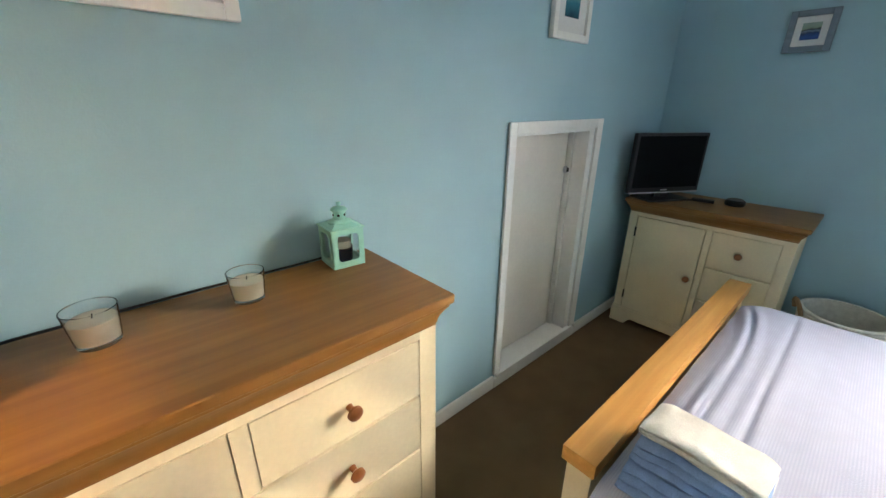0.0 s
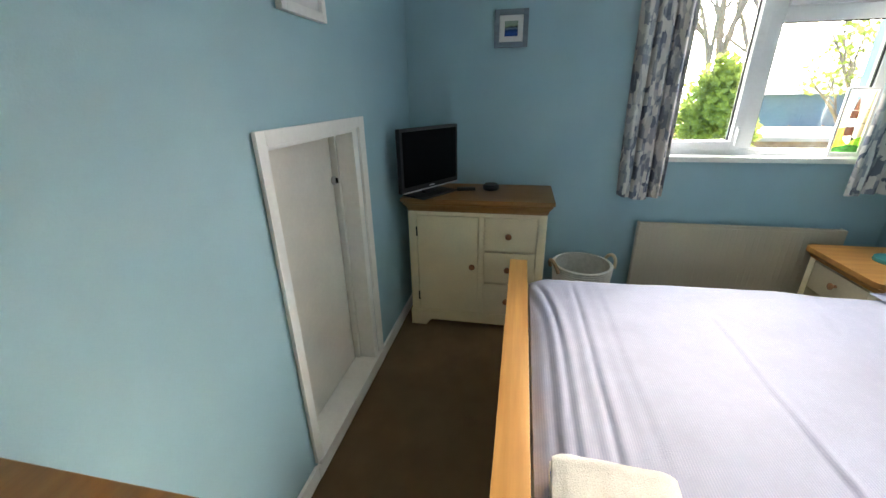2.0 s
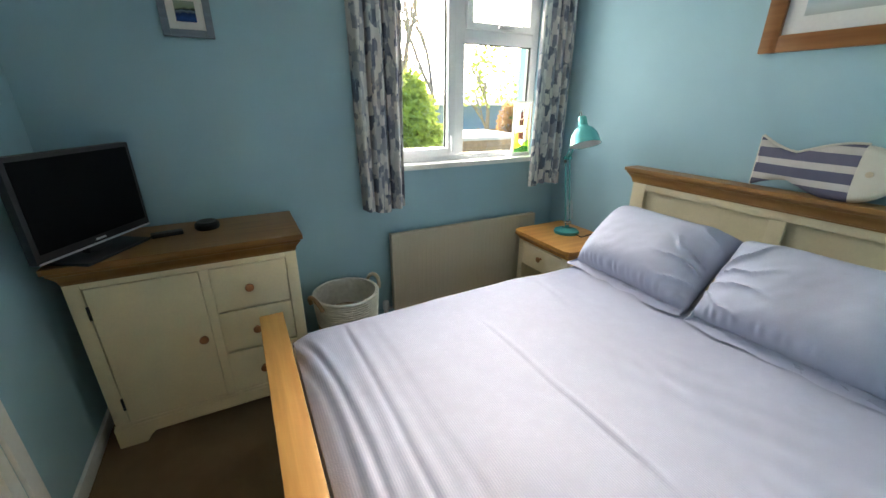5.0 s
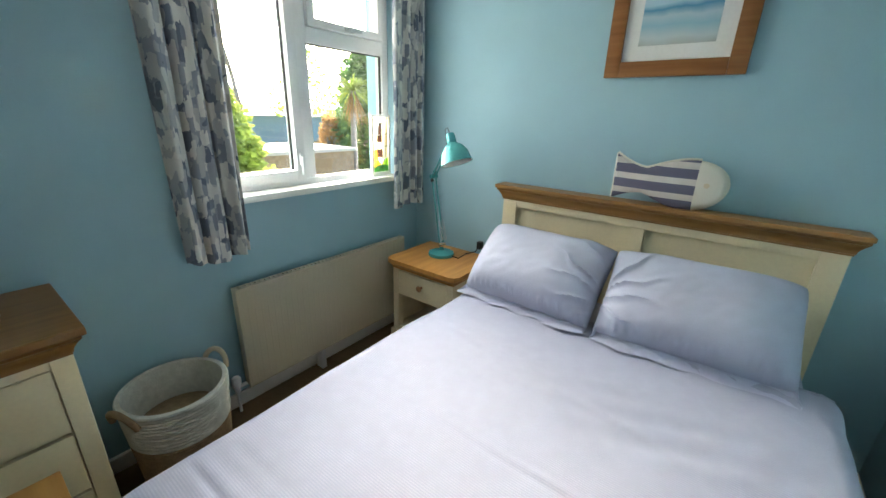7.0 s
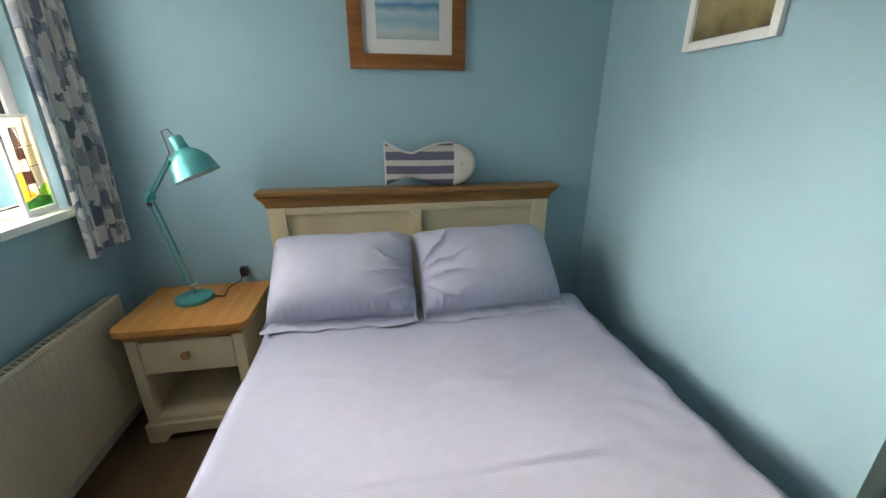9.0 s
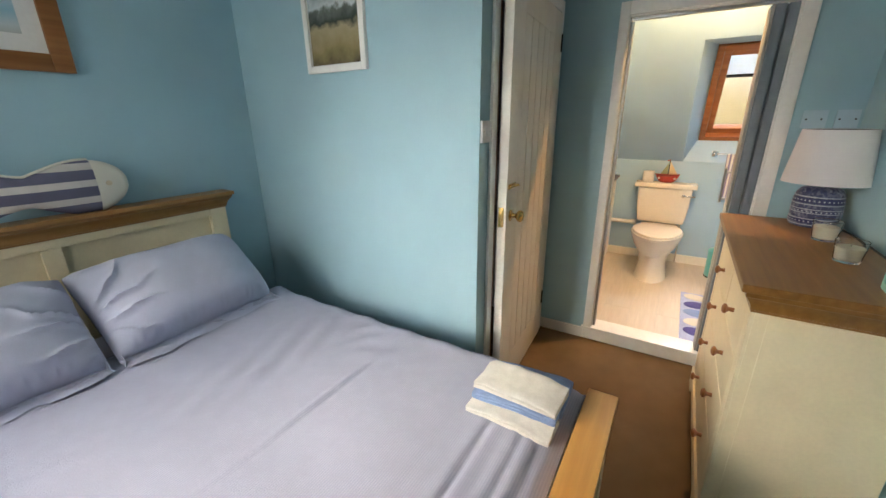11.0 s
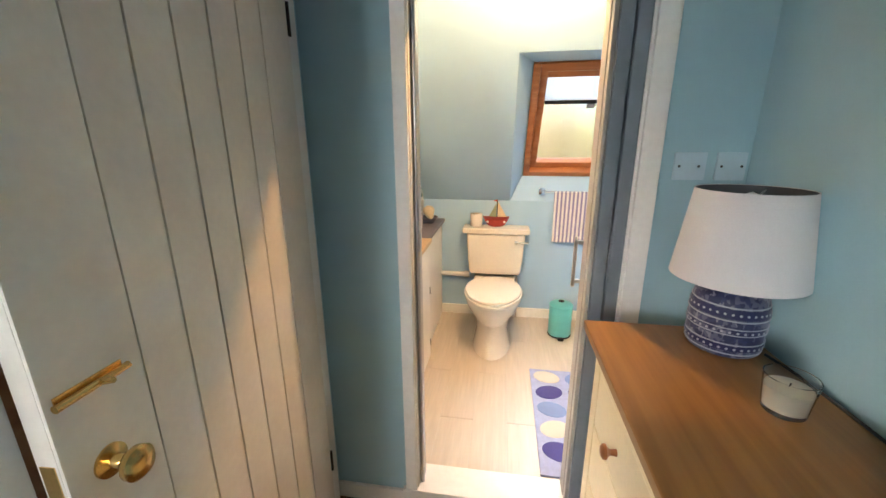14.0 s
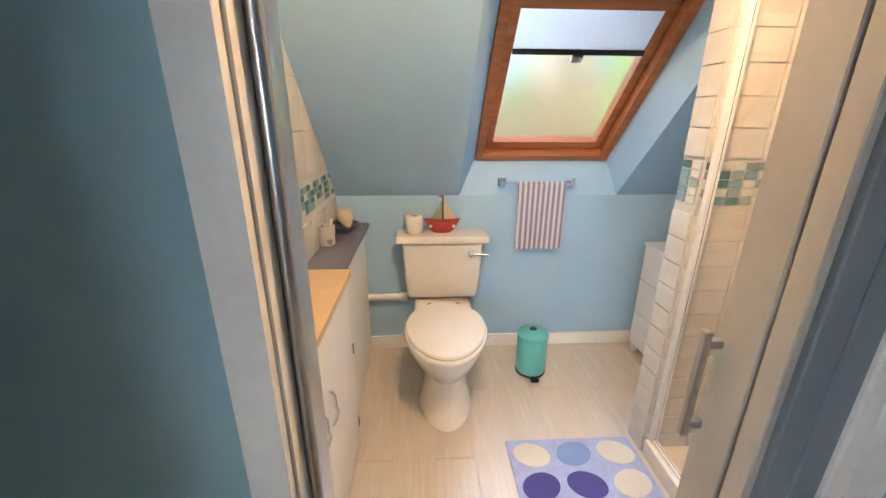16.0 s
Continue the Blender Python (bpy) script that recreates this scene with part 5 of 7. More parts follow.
def desk_lamp():
    z = 0.6045
    bx, by = 3.440, -0.612
    c = thing("desk_lamp", "teal jointed desk lamp on the bedside table", "lamp", (bx, by, z))
    part("base", lathe([(0, 0), (0.082, 0), (0.084, 0.006), (0.080, 0.020), (0.030, 0.027), (0.014, 0.034), (0.012, 0.06), (0, 0.06)], (bx, by, z), 40), M_TEAL, c)
    p0, p1, p2 = Vector((bx, by, z + 0.075)), Vector((3.544, -0.648, 1.096)), Vector((3.380, -0.548, 1.275))
    side = Vector((0.35, 1, 0)).normalized()
    part("swivel", merge(tube([p0 - side * 0.022, p0 + side * 0.022], 0.013, 14), box(bx - 0.012, bx + 0.012, by - 0.012, by + 0.012, z + 0.055, z + 0.08, 0.003)), M_CHROME, c, "chrome swivel joint")
    for s in (-1, 1):
        part("lower_arm", tube([p0 + side * 0.014 * s, p1 + side * 0.014 * s], 0.0048, 8), M_TEAL, c)
        part("upper_arm", tube([p1 + side * 0.014 * s, p2 + side * 0.010 * s], 0.0048, 8), M_TEAL, c)
    part("elbow", merge(tube([p1 - side * 0.024, p1 + side * 0.024], 0.012, 14), box(p1.x - 0.02, p1.x + 0.005, p1.y - 0.004, p1.y + 0.004, p1.z - 0.01, p1.z + 0.035, 0.002)), M_TEAL, c)
    part("elbow_knob", lathe([(0, 0), (0.011, 0), (0.012, 0.010), (0, 0.012)], steps=14, m=along(p1 + side * 0.025 + Vector((-0.02, 0, -0.02)), p1 + side + Vector((-0.02, 0, -0.02)))), M_BLACK, c, "black wing knob")
    for s in (-1, 1):
        b = bmesh.new()
        q0, q1 = p0 + Vector((-0.022, 0, 0.03)) + side * 0.012 * s, p0.lerp(p1, 0.36) + Vector((-0.020, 0, 0)) + side * 0.012 * s
        pts = []
        u = (q1 - q0).normalized().orthogonal()
        v = (q1 - q0).normalized().cross(u)
        for i in range(90):
            a = i * 0.9
            pts.append(q0.lerp(q1, i / 89) + 0.0055 * (math.cos(a) * u + math.sin(a) * v))
        part("spring", tube(pts, 0.0012, 5), M_STEEL, c)
        b.free()
    # the head
    top, mouth = Vector((3.298, -0.492, 1.318)), Vector((3.256, -0.484, 1.216))
    m = along(top, mouth)
    ln = (mouth - top).length
    prof = [(0.0, -0.055), (0.020, -0.055), (0.024, -0.050), (0.027, 0.0), (0.052, 0.018), (0.075, 0.050), (0.088, ln - 0.004), (0.090, ln), (0.087, ln - 0.001), (0.072, 0.052), (0.05, 0.022), (0.0, 0.012)]
    sh = part("shade", lathe(prof, steps=40, m=m), M_TEAL, c, "glossy teal enamel shade")
    part("shade_inside", lathe([(0.0, 0.014), (0.049, 0.0235), (0.071, 0.053), (0.0862, ln - 0.0015), (0.0855, ln - 0.0015), (0.070, 0.054), (0.048, 0.025), (0.0, 0.016)], steps=40, m=m), M_LAMPIN, sh, "white shade inside")
    part("bulb", lathe([(0, 0.017), (0.014, 0.018), (0.016, 0.035), (0.030, 0.062), (0.028, 0.078), (0, 0.092)], steps=20, m=m), M_LAMPIN, sh)
    part("bracket", tube([p2, top + Vector((0.03, -0.02, -0.035))], 0.006, 8), M_TEAL, c)
    up = (top - mouth).normalized()
    loop = [top + up * 0.055, top + up * 0.085 + Vector((0.012, -0.008, 0.0)), top + up * 0.08 + Vector((0.05, -0.035, -0.005)), top + Vector((0.075, -0.055, -0.02)), p2 + Vector((0.01, 0, 0.0)), p2.lerp(p1, 0.5) + Vector((0.008, 0, 0)), p1 + Vector((0.006, 0.0, 0.0))]
    part("head_cable", tube(loop, 0.0028, 7), M_SHADEIN, c, "dark cable loop")
    single("lamp_cable", tube([(bx - 0.07, by - 0.01, z + 0.010), (bx - 0.13, by - 0.005, z + 0.005), (3.32, -0.72, z + 0.006), (3.275, -0.765, z + 0.02), (3.262, -0.785, z + 0.055)], 0.0032, 8), M_BLACK, "black cable of the desk lamp", "cable")
    pg = thing("plug", "black plug at the wall behind the bedside table", "plug", (3.262, -0.80, z + 0.05))
    part("body", box(3.248, 3.277, -0.813, -0.775, z + 0.035, z + 0.085, 0.006), M_BLACK, pg)


def basket():
    cx, cy = 3.60, 0.895
    c = thing("laundry_basket", "white and tan cotton rope basket with handles", "basket", (cx, cy, 0.001))
    r0, r1, H, hm = 0.150, 0.185, 0.43, 0.255
    rope = 0.0135

    def coil(h0, h1):
        pr = []
        n = int((h1 - h0) / rope)
        for i in range(n):
            h = h0 + (h1 - h0) * i / n
            hh = (h1 - h0) / n
            for k in range(4):
                a = k / 4 * math.pi
                r = r0 + (r1 - r0) * (h + hh * k / 4) / H
                pr.append((r + 0.006 * math.sin(a) - 0.002, h + hh * k / 4))
        pr.append((r0 + (r1 - r0) * h1 / H - 0.002, h1))
        inner = [(r - 0.016, h) for r, h in pr[::-4]]
        return pr + inner + [pr[0]]
    part("lower_wall", lathe(coil(0.0, hm), (cx, cy, 0.001), 48), M_BASKETB, c, "tan jute rope coils")
    part("upper_wall", lathe(coil(hm + 0.0005, H), (cx, cy, 0.001), 48), M_BASKETW, c, "white cotton rope coils")
    part("bottom", lathe([(0, 0.0), (r0 - 0.018, 0.0), (r0 - 0.018, 0.012), (0, 0.012)], (cx, cy, 0.001), 40), M_BASKETB, c)
    part("lining", lathe([(0, 0.25), (r0 - 0.002, 0.25), (r0 + 0.002, 0.275), (0.08, 0.30), (0, 0.29)], (cx, cy, 0.001), 32), M_BASKETB, c, "brown cloth inside")
    for a in (radians(-70), radians(110)):
        d, n = Vector((math.cos(a), math.sin(a), 0)), Vector((-math.sin(a), math.cos(a), 0))
        o = Vector((cx, cy, H - 0.03)) + d * (r1 + 0.004)
        pts = [o + n * (0.06 * math.cos(k * math.pi / 10)) + Vector((0, 0, 0.065 * math.sin(k * math.pi / 10))) + d * 0.02 * math.sin(k * math.pi / 10) for k in range(11)]
        part("handle", tube(pts, 0.011, 10), M_BASKETB if a > 0 else M_SAIL, c, "thick rope handle")


def fish_cushion():
    """A stuffed cushion like a fish: flared tail, narrow waist, round striped body, plain head."""
    L0, L1, zb = 2.495, 2.035, 1.0985
    c = thing("fish_cushion", "fish-shaped cushion, navy striped with a cream head", "cushion", (2.27, -0.735, zb))

    def half(t):
        # half height from the tail (0) to the nose (1)
        if t < 0.30:
            return 0.106 - 0.048 * math.sin(t / 0.30 * math.pi / 2)
        k = (t - 0.30) / 0.70
        return 0.058 + 0.052 * math.sin(min(1, k / 0.55) * math.pi / 2) if k < 0.55 else 0.110 * math.sqrt(max(0.0, 1 - ((k - 0.55) / 0.45) ** 2)) ** 1.0

    def body(t0, t1):
        def f(u, v):
            t = t0 + (t1 - t0) * u
            a = v * 2 * math.pi
            h = half(t)
            thick = 0.016 + 0.030 * min(1, max(0, t - 0.02) * 3) * min(1.0, h / 0.06)
            s, co = math.sin(a), math.cos(a)
            e = math.copysign(abs(s) ** 0.85, s)
            return (L0 + (L1 - L0) * t - 0.012 * (1 - abs(e)) * (1 - t) * (t < 0.1), -0.738 + thick * math.copysign(abs(co) ** 0.8, co) * (1 if h > 0.02 else h / 0.02), zb + 0.114 + h * e - 0.012 * math.sin(t * 3))
        return f
    b = sheet(body(0.0, 0.74), 40, 36)
    bmesh.ops.remove_doubles(b, verts=b.verts[:], dist=0.0004)
    bmesh.ops.holes_fill(b, edges=b.edges[:], sides=0)
    part("body", b, M_CUSH, c, "navy and white striped canvas body")
    b = sheet(body(0.7405, 0.998), 20, 36)
    bmesh.ops.remove_doubles(b, verts=b.verts[:], dist=0.0004)
    bmesh.ops.holes_fill(b, edges=b.edges[:], sides=0)
    part("head", b, M_CUSHW, c, "plain cream head")
    part("button_eye", lathe([(0, 0), (0.011, 0), (0.011, 0.003), (0.008, 0.004), (0, 0.003)], steps=16, m=along((2.115, -0.692, zb + 0.115), (2.115, -0.5, zb + 0.115))), M_SAIL, c)
    tail = [(L0, -0.738, zb + 0.114 + s * 0.106 / 12 * k - 0.0) for s in (1,) for k in range(-12, 13)]
    part("piping", tube(tail, 0.006, 8), M_CUSHW, c, "cream piped edge")
    part("piping", tube([(L0 + (L1 - L0) * t, -0.738, zb + 0.116 + half(t) - 0.012 * math.sin(t * 3)) for t in [i / 30 * 0.74 for i in range(31)]], 0.006, 8), M_CUSHW, c, "cream piped edge")


def lighthouse_art():
    """A stained-glass panel of a lighthouse, lit from behind by the window."""
    y0, y1, z0, z1, x = -0.560, -0.405, 1.0835, 1.452, 3.845
    c = thing("stained_glass_panel", "small stained-glass lighthouse panel on the window sill", "ornament", (x, (y0 + y1) / 2, z0), 0)

    def pane(n, outline, col):
        b = prism(outline, 0, x - 0.003, x + 0.003)
        m = bpy.data.materials.get("glass_" + n) or glass("glass_" + n, col, 0.25)
        p = part("glass_piece", b, m, c, smooth=False)
        p.visible_shadow = False
    f = 0.013
    for q in ((y0, y0 + f, z0, z1), (y1 - f, y1, z0, z1), (y0 + f, y1 - f, z0, z0 + f + 0.012), (y0 + f, y1 - f, z1 - f, z1)):
        part("frame", box(x - 0.008, x + 0.008, *q, 0.002), M_UPVC, c)
    a0, a1, b0, b1 = y0 + f + 0.001, y1 - f - 0.001, z0 + f + 0.013, z1 - f - 0.001
    w, h = a1 - a0, b1 - b0

    def P(*pts):
        return [(a1 - w * u, b0 + h * v) for u, v in pts]
    pane("green", P((0, 0), (1, 0), (1, 0.10), (0.55, 0.13), (0, 0.08)), (0.06, 0.30, 0.04))
    pane("yellow", P((0, 0.085), (0.52, 0.135), (0.3, 0.22), (0, 0.2)), (0.9, 0.45, 0.02))
    pane("lime", P((0.56, 0.135), (1, 0.105), (1, 0.26), (0.75, 0.22)), (0.45, 0.8, 0.05))
    pane("orange", P((0, 0.205), (0.28, 0.225), (0.24, 0.42), (0, 0.40)), (0.9, 0.30, 0.03))
    pane("cream", P((0.64, 0.24), (1, 0.265), (1, 0.48), (0.60, 0.46)), (1.0, 0.80, 0.50))
    pane("sky", P((0, 0.405), (0.24, 0.425), (0.30, 1), (0, 1)), (1.0, 0.78, 0.42))
    pane("sky", P((0.60, 0.465), (1, 0.485), (1, 0.70), (0.56, 0.68)), (1.0, 0.78, 0.42))
    pane("cream", P((0.56, 0.685), (1, 0.705), (1, 1), (0.62, 1)), (1.0, 0.80, 0.50))
    pane("cream", P((0.31, 0.9), (0.61, 0.9), (0.61, 1), (0.31, 1)), (1.0, 0.80, 0.50))
    for i, (v0, v1) in enumerate(((0.14, 0.27), (0.275, 0.42), (0.425, 0.55), (0.555, 0.68))):
        k0, k1 = 0.20 - 0.10 * v0, 0.20 - 0.10 * v1
        pane("brown" if i % 2 else "cream", P((0.44 - k0, v0), (0.44 + k0, v0), (0.44 + k1, v1), (0.44 - k1, v1)), (0.07, 0.025, 0.012))
    pane("brown", P((0.36, 0.69), (0.52, 0.69), (0.50, 0.80), (0.44, 0.88), (0.38, 0.80)), (0.07, 0.025, 0.012))
    part("lead_line", merge(*[tube([(x - 0.004, a1 - w * u0, b0 + h * v0), (x - 0.004, a1 - w * u1, b0 + h * v1)], 0.0013, 6) for u0, v0, u1, v1 in ((0, 0.083, 0.54, 0.133), (0.54, 0.133, 1, 0.103), (0, 0.203, 0.3, 0.223), (0, 0.403, 0.25, 0.423), (0.6, 0.463, 1, 0.483), (0.56, 0.683, 1, 0.703), (0.26, 0.14, 0.37, 0.68), (0.62, 0.14, 0.51, 0.68), (0.3, 0.9, 0.62, 0.9))]), M_DARK, c, "dark lead lines")
    part("foot", box(x - 0.02, x + 0.02, y0 + 0.01, y1 - 0.01, z0 - 0.0002, z0 + 0.004, 0.001), M_UPVC, c)


tv(), lantern(), table_lamp(), desk_lamp(), basket(), fish_cushion(), lighthouse_art()
glass_candle(0.785, 1.928, "clear glass tumbler candle with cream wax", 0.98)
glass_candle(1.066, 1.926, "clear glass tumbler candle with cream wax", 0.92)

# ---- bathroom ----
KX, KZ = -1.585, 1.058
SL = math.radians(46.5)
CX = KX + (CEIL - KZ) / math.tan(SL)
BYS, BYN = 0.705, 3.0
HY0, HY1 = 1.413, 2.345                 # skylight opening in the slope
FY0, FY1, FX0, FZ0, FX1, FZ1 = 1.507, 2.290, -1.665, 1.262, -1.0, 1.965
walls("wall_bath_west", "pale blue painted knee wall behind the toilet", [(KX - 0.1, KX, BYS - 0.1, BYN + 0.1, -0.2, KZ)], M_BATHWALL)
walls("wall_bath_south", "white tiled bathroom wall", [(KX - 0.1, XB - 0.12, BYS - 0.1, BYS, -0.2, CEIL)], M_GROUT)
walls("wall_bath_north", "plain bathroom end wall", [(KX - 0.1, XB - 0.12, BYN, BYN + 0.1, -0.2, CEIL)], M_BATHWALL)
walls("wall_bath_east", "pale bathroom side of the bedroom wall", [(XB - 0.125, XB - 0.1205, BYS, BY0 - 0.002, BFL, CEIL), (XB - 0.125, XB - 0.1205, BY1 + 0.002, BYN, BFL, CEIL), (XB - 0.125, XB - 0.1205, BY0 - 0.002, BY1 + 0.002, BZ1 + 0.002, CEIL)], M_BATHWALL)
walls("wall_bath_outer", "plain wall that closes the bathroom", [(XB - 0.12, XB, YN + 0.14, BYN + 0.1, -0.2, CEIL)], M_BATHWALL)
single("ceiling_bathroom", box(CX - 0.05, XB - 0.12, BYS - 0.1, BYN + 0.1, CEIL, CEIL + 0.08), M_CEIL, "white bathroom ceiling", "ceiling", "structure", smooth=False)


def slope():
    """The sloping ceiling with the splayed opening of the skylight."""
    b = bmesh.new()

    def on(k, off=0.0):
        z = KZ + (CEIL - KZ) * k
        x = KX + (z - KZ) / math.tan(SL)
        return (x - off * math.sin(SL), z + off * math.cos(SL))
    kt = (FZ1 - KZ) / (CEIL - KZ)

    def quad(*ps):
        b.faces.new([b.verts.new(p) for p in ps])
    xa, za = on(0)
    xt, zt = on(kt)
    xc, zc = on(1)
    for y0, y1 in ((BYS, HY0), (HY1, BYN)):
        quad((xa, y0, za), (xa, y1, za), (xc, y1, zc), (xc, y0, zc))
    quad((xt, HY0, zt), (xt, HY1, zt), (xc, HY1, zc), (xc, HY0, zc))
    # splayed reveals
    quad((xa, HY0, za), (xa, HY1, za), (FX0, FY1, FZ0), (FX0, FY0, FZ0))
    quad((xa, HY0, za), (FX0, FY0, FZ0), (FX1, FY0, FZ1), (xt, HY0, zt))
    quad((xa, HY1, za), (FX0, FY1, FZ0), (FX1, FY1, FZ1), (xt, HY1, zt))
    quad((xt, HY0, zt), (xt, HY1, zt), (FX1, FY1, FZ1), (FX1, FY0, FZ1))
    single("slope_ceiling", b, M_BATHWALL, "pale blue sloping ceiling with a deep skylight reveal", "ceiling", "structure", smooth=False)
    # the roof outside, round the skylight
    r = bmesh.new()
    o = 0.24
    x0, z0 = on(-0.45, o)
    x1, z1 = on(1.1, o)
    q0, q1 = on((FZ0 - KZ) / (CEIL - KZ) - 0.22, o), on(kt - 0.06, o)
    for y0, y1, p, q in ((BYS - 0.2, FY0 + 0.0, (x0, z0), (x1, z1)), (FY1, BYN + 0.2, (x0, z0), (x1, z1)), (FY0, FY1, (x0, z0), q0), (FY0, FY1, q1, (x1, z1))):
        r.faces.new([r.verts.new(v) for v in ((p[0], y0, p[1]), (p[0], y1, p[1]), (q[0], y1, q[1]), (q[0], y0, q[1]))])
    bmesh.ops.recalc_face_normals(r, faces=r.faces[:])
    bmesh.ops.solidify(r, geom=r.faces[:], thickness=0.03)
    single("roof_slope", r, M_SLATE, "dark roof slope outside the skylight", "roof", "structure", smooth=False)


slope()


def skylight():
    m = Matrix.Translation((FX0, (FY0 + FY1) / 2, FZ0)) @ Matrix.Rotation(-SL, 4, "Y")
    # local: x up the slope, y across, z outwards
    ln = math.hypot(FX1 - FX0, FZ1 - FZ0)
    hw = (FY1 - FY0) / 2
    w = thing("window_2", "pine skylight with a half-drawn white blind", "skylight", (FX0, (FY0 + FY1) / 2, FZ0), kind="structure")

    def put(n, q, ma, bev=0.004, label="", p=None):
        b = box(*q, bev)
        b.transform(m)
        return part(n, b, ma, p or w, label)
    for q in ((0, ln, -hw, -hw + 0.045, -0.02, 0.10), (0, ln, hw - 0.045, hw, -0.02, 0.10), (0, 0.045, -hw + 0.045, hw - 0.045, -0.02, 0.10), (ln - 0.05, ln, -hw + 0.045, hw - 0.045, -0.02, 0.10)):
        put("window_frame", q, M_REDWOOD)
    s = 0.05
    for q in ((s, ln - s, -hw + s, -hw + s + 0.045, 0.03, 0.085), (s, ln - s, hw - s - 0.045, hw - s, 0.03, 0.085), (s, s + 0.05, -hw + s + 0.045, hw - s - 0.045, 0.03, 0.085), (ln - s - 0.075, ln - s, -hw + s + 0.045, hw - s - 0.045, 0.03, 0.085)):
        put("sash", q, M_REDWOOD)
    put("vent_flap", (ln - s - 0.015, ln - s + 0.005, -hw + 0.09, hw - 0.09, 0.0, 0.028), M_SAIL, 0.003, "pale ventilation flap bar")
    p = put("pane", (s + 0.04, ln - s - 0.06, -hw + s + 0.035, hw - s - 0.035, 0.055, 0.060), M_FROST, 0)
    p.visible_shadow = False
    bx = 0.69 * ln
    put("blind", (bx, ln - s - 0.075, -hw + s + 0.046, hw - s - 0.046, 0.036, 0.039), M_BLIND, 0, "white translucent roller blind")
    bar = put("blind_bar", (bx - 0.022, bx, -hw + s + 0.046, hw - s - 0.046, 0.026, 0.044), M_BLACK, 0.003, "dark blind bar")
    put("blind_pull", (bx - 0.052, bx - 0.0225, -0.025, 0.025, 0.018, 0.034), M_STEEL, 0.003, "", bar)


M_FROST = glass("misted_skylight_pane", (1, 1, 1), 0.18)
M_BLIND = mat("white_blind_cloth", (0.74, 0.76, 0.78), 0.9, var=0.02)
M_BLIND.node_tree.nodes["Principled BSDF"].inputs["Transmission Weight"].default_value = 0.35
M_BLIND.node_tree.nodes["Principled BSDF"].inputs["Roughness"].default_value = 0.7
skylight()
skb = thing("baseboard_bathroom", "white bathroom skirting board", "skirting", (KX, 1.8, BFL), kind="structure")
part("skirting_board", box(KX, KX + 0.016, BYS + 0.02, BYN, BFL, BFL + 0.085, 0.005), M_WHITE, skb)


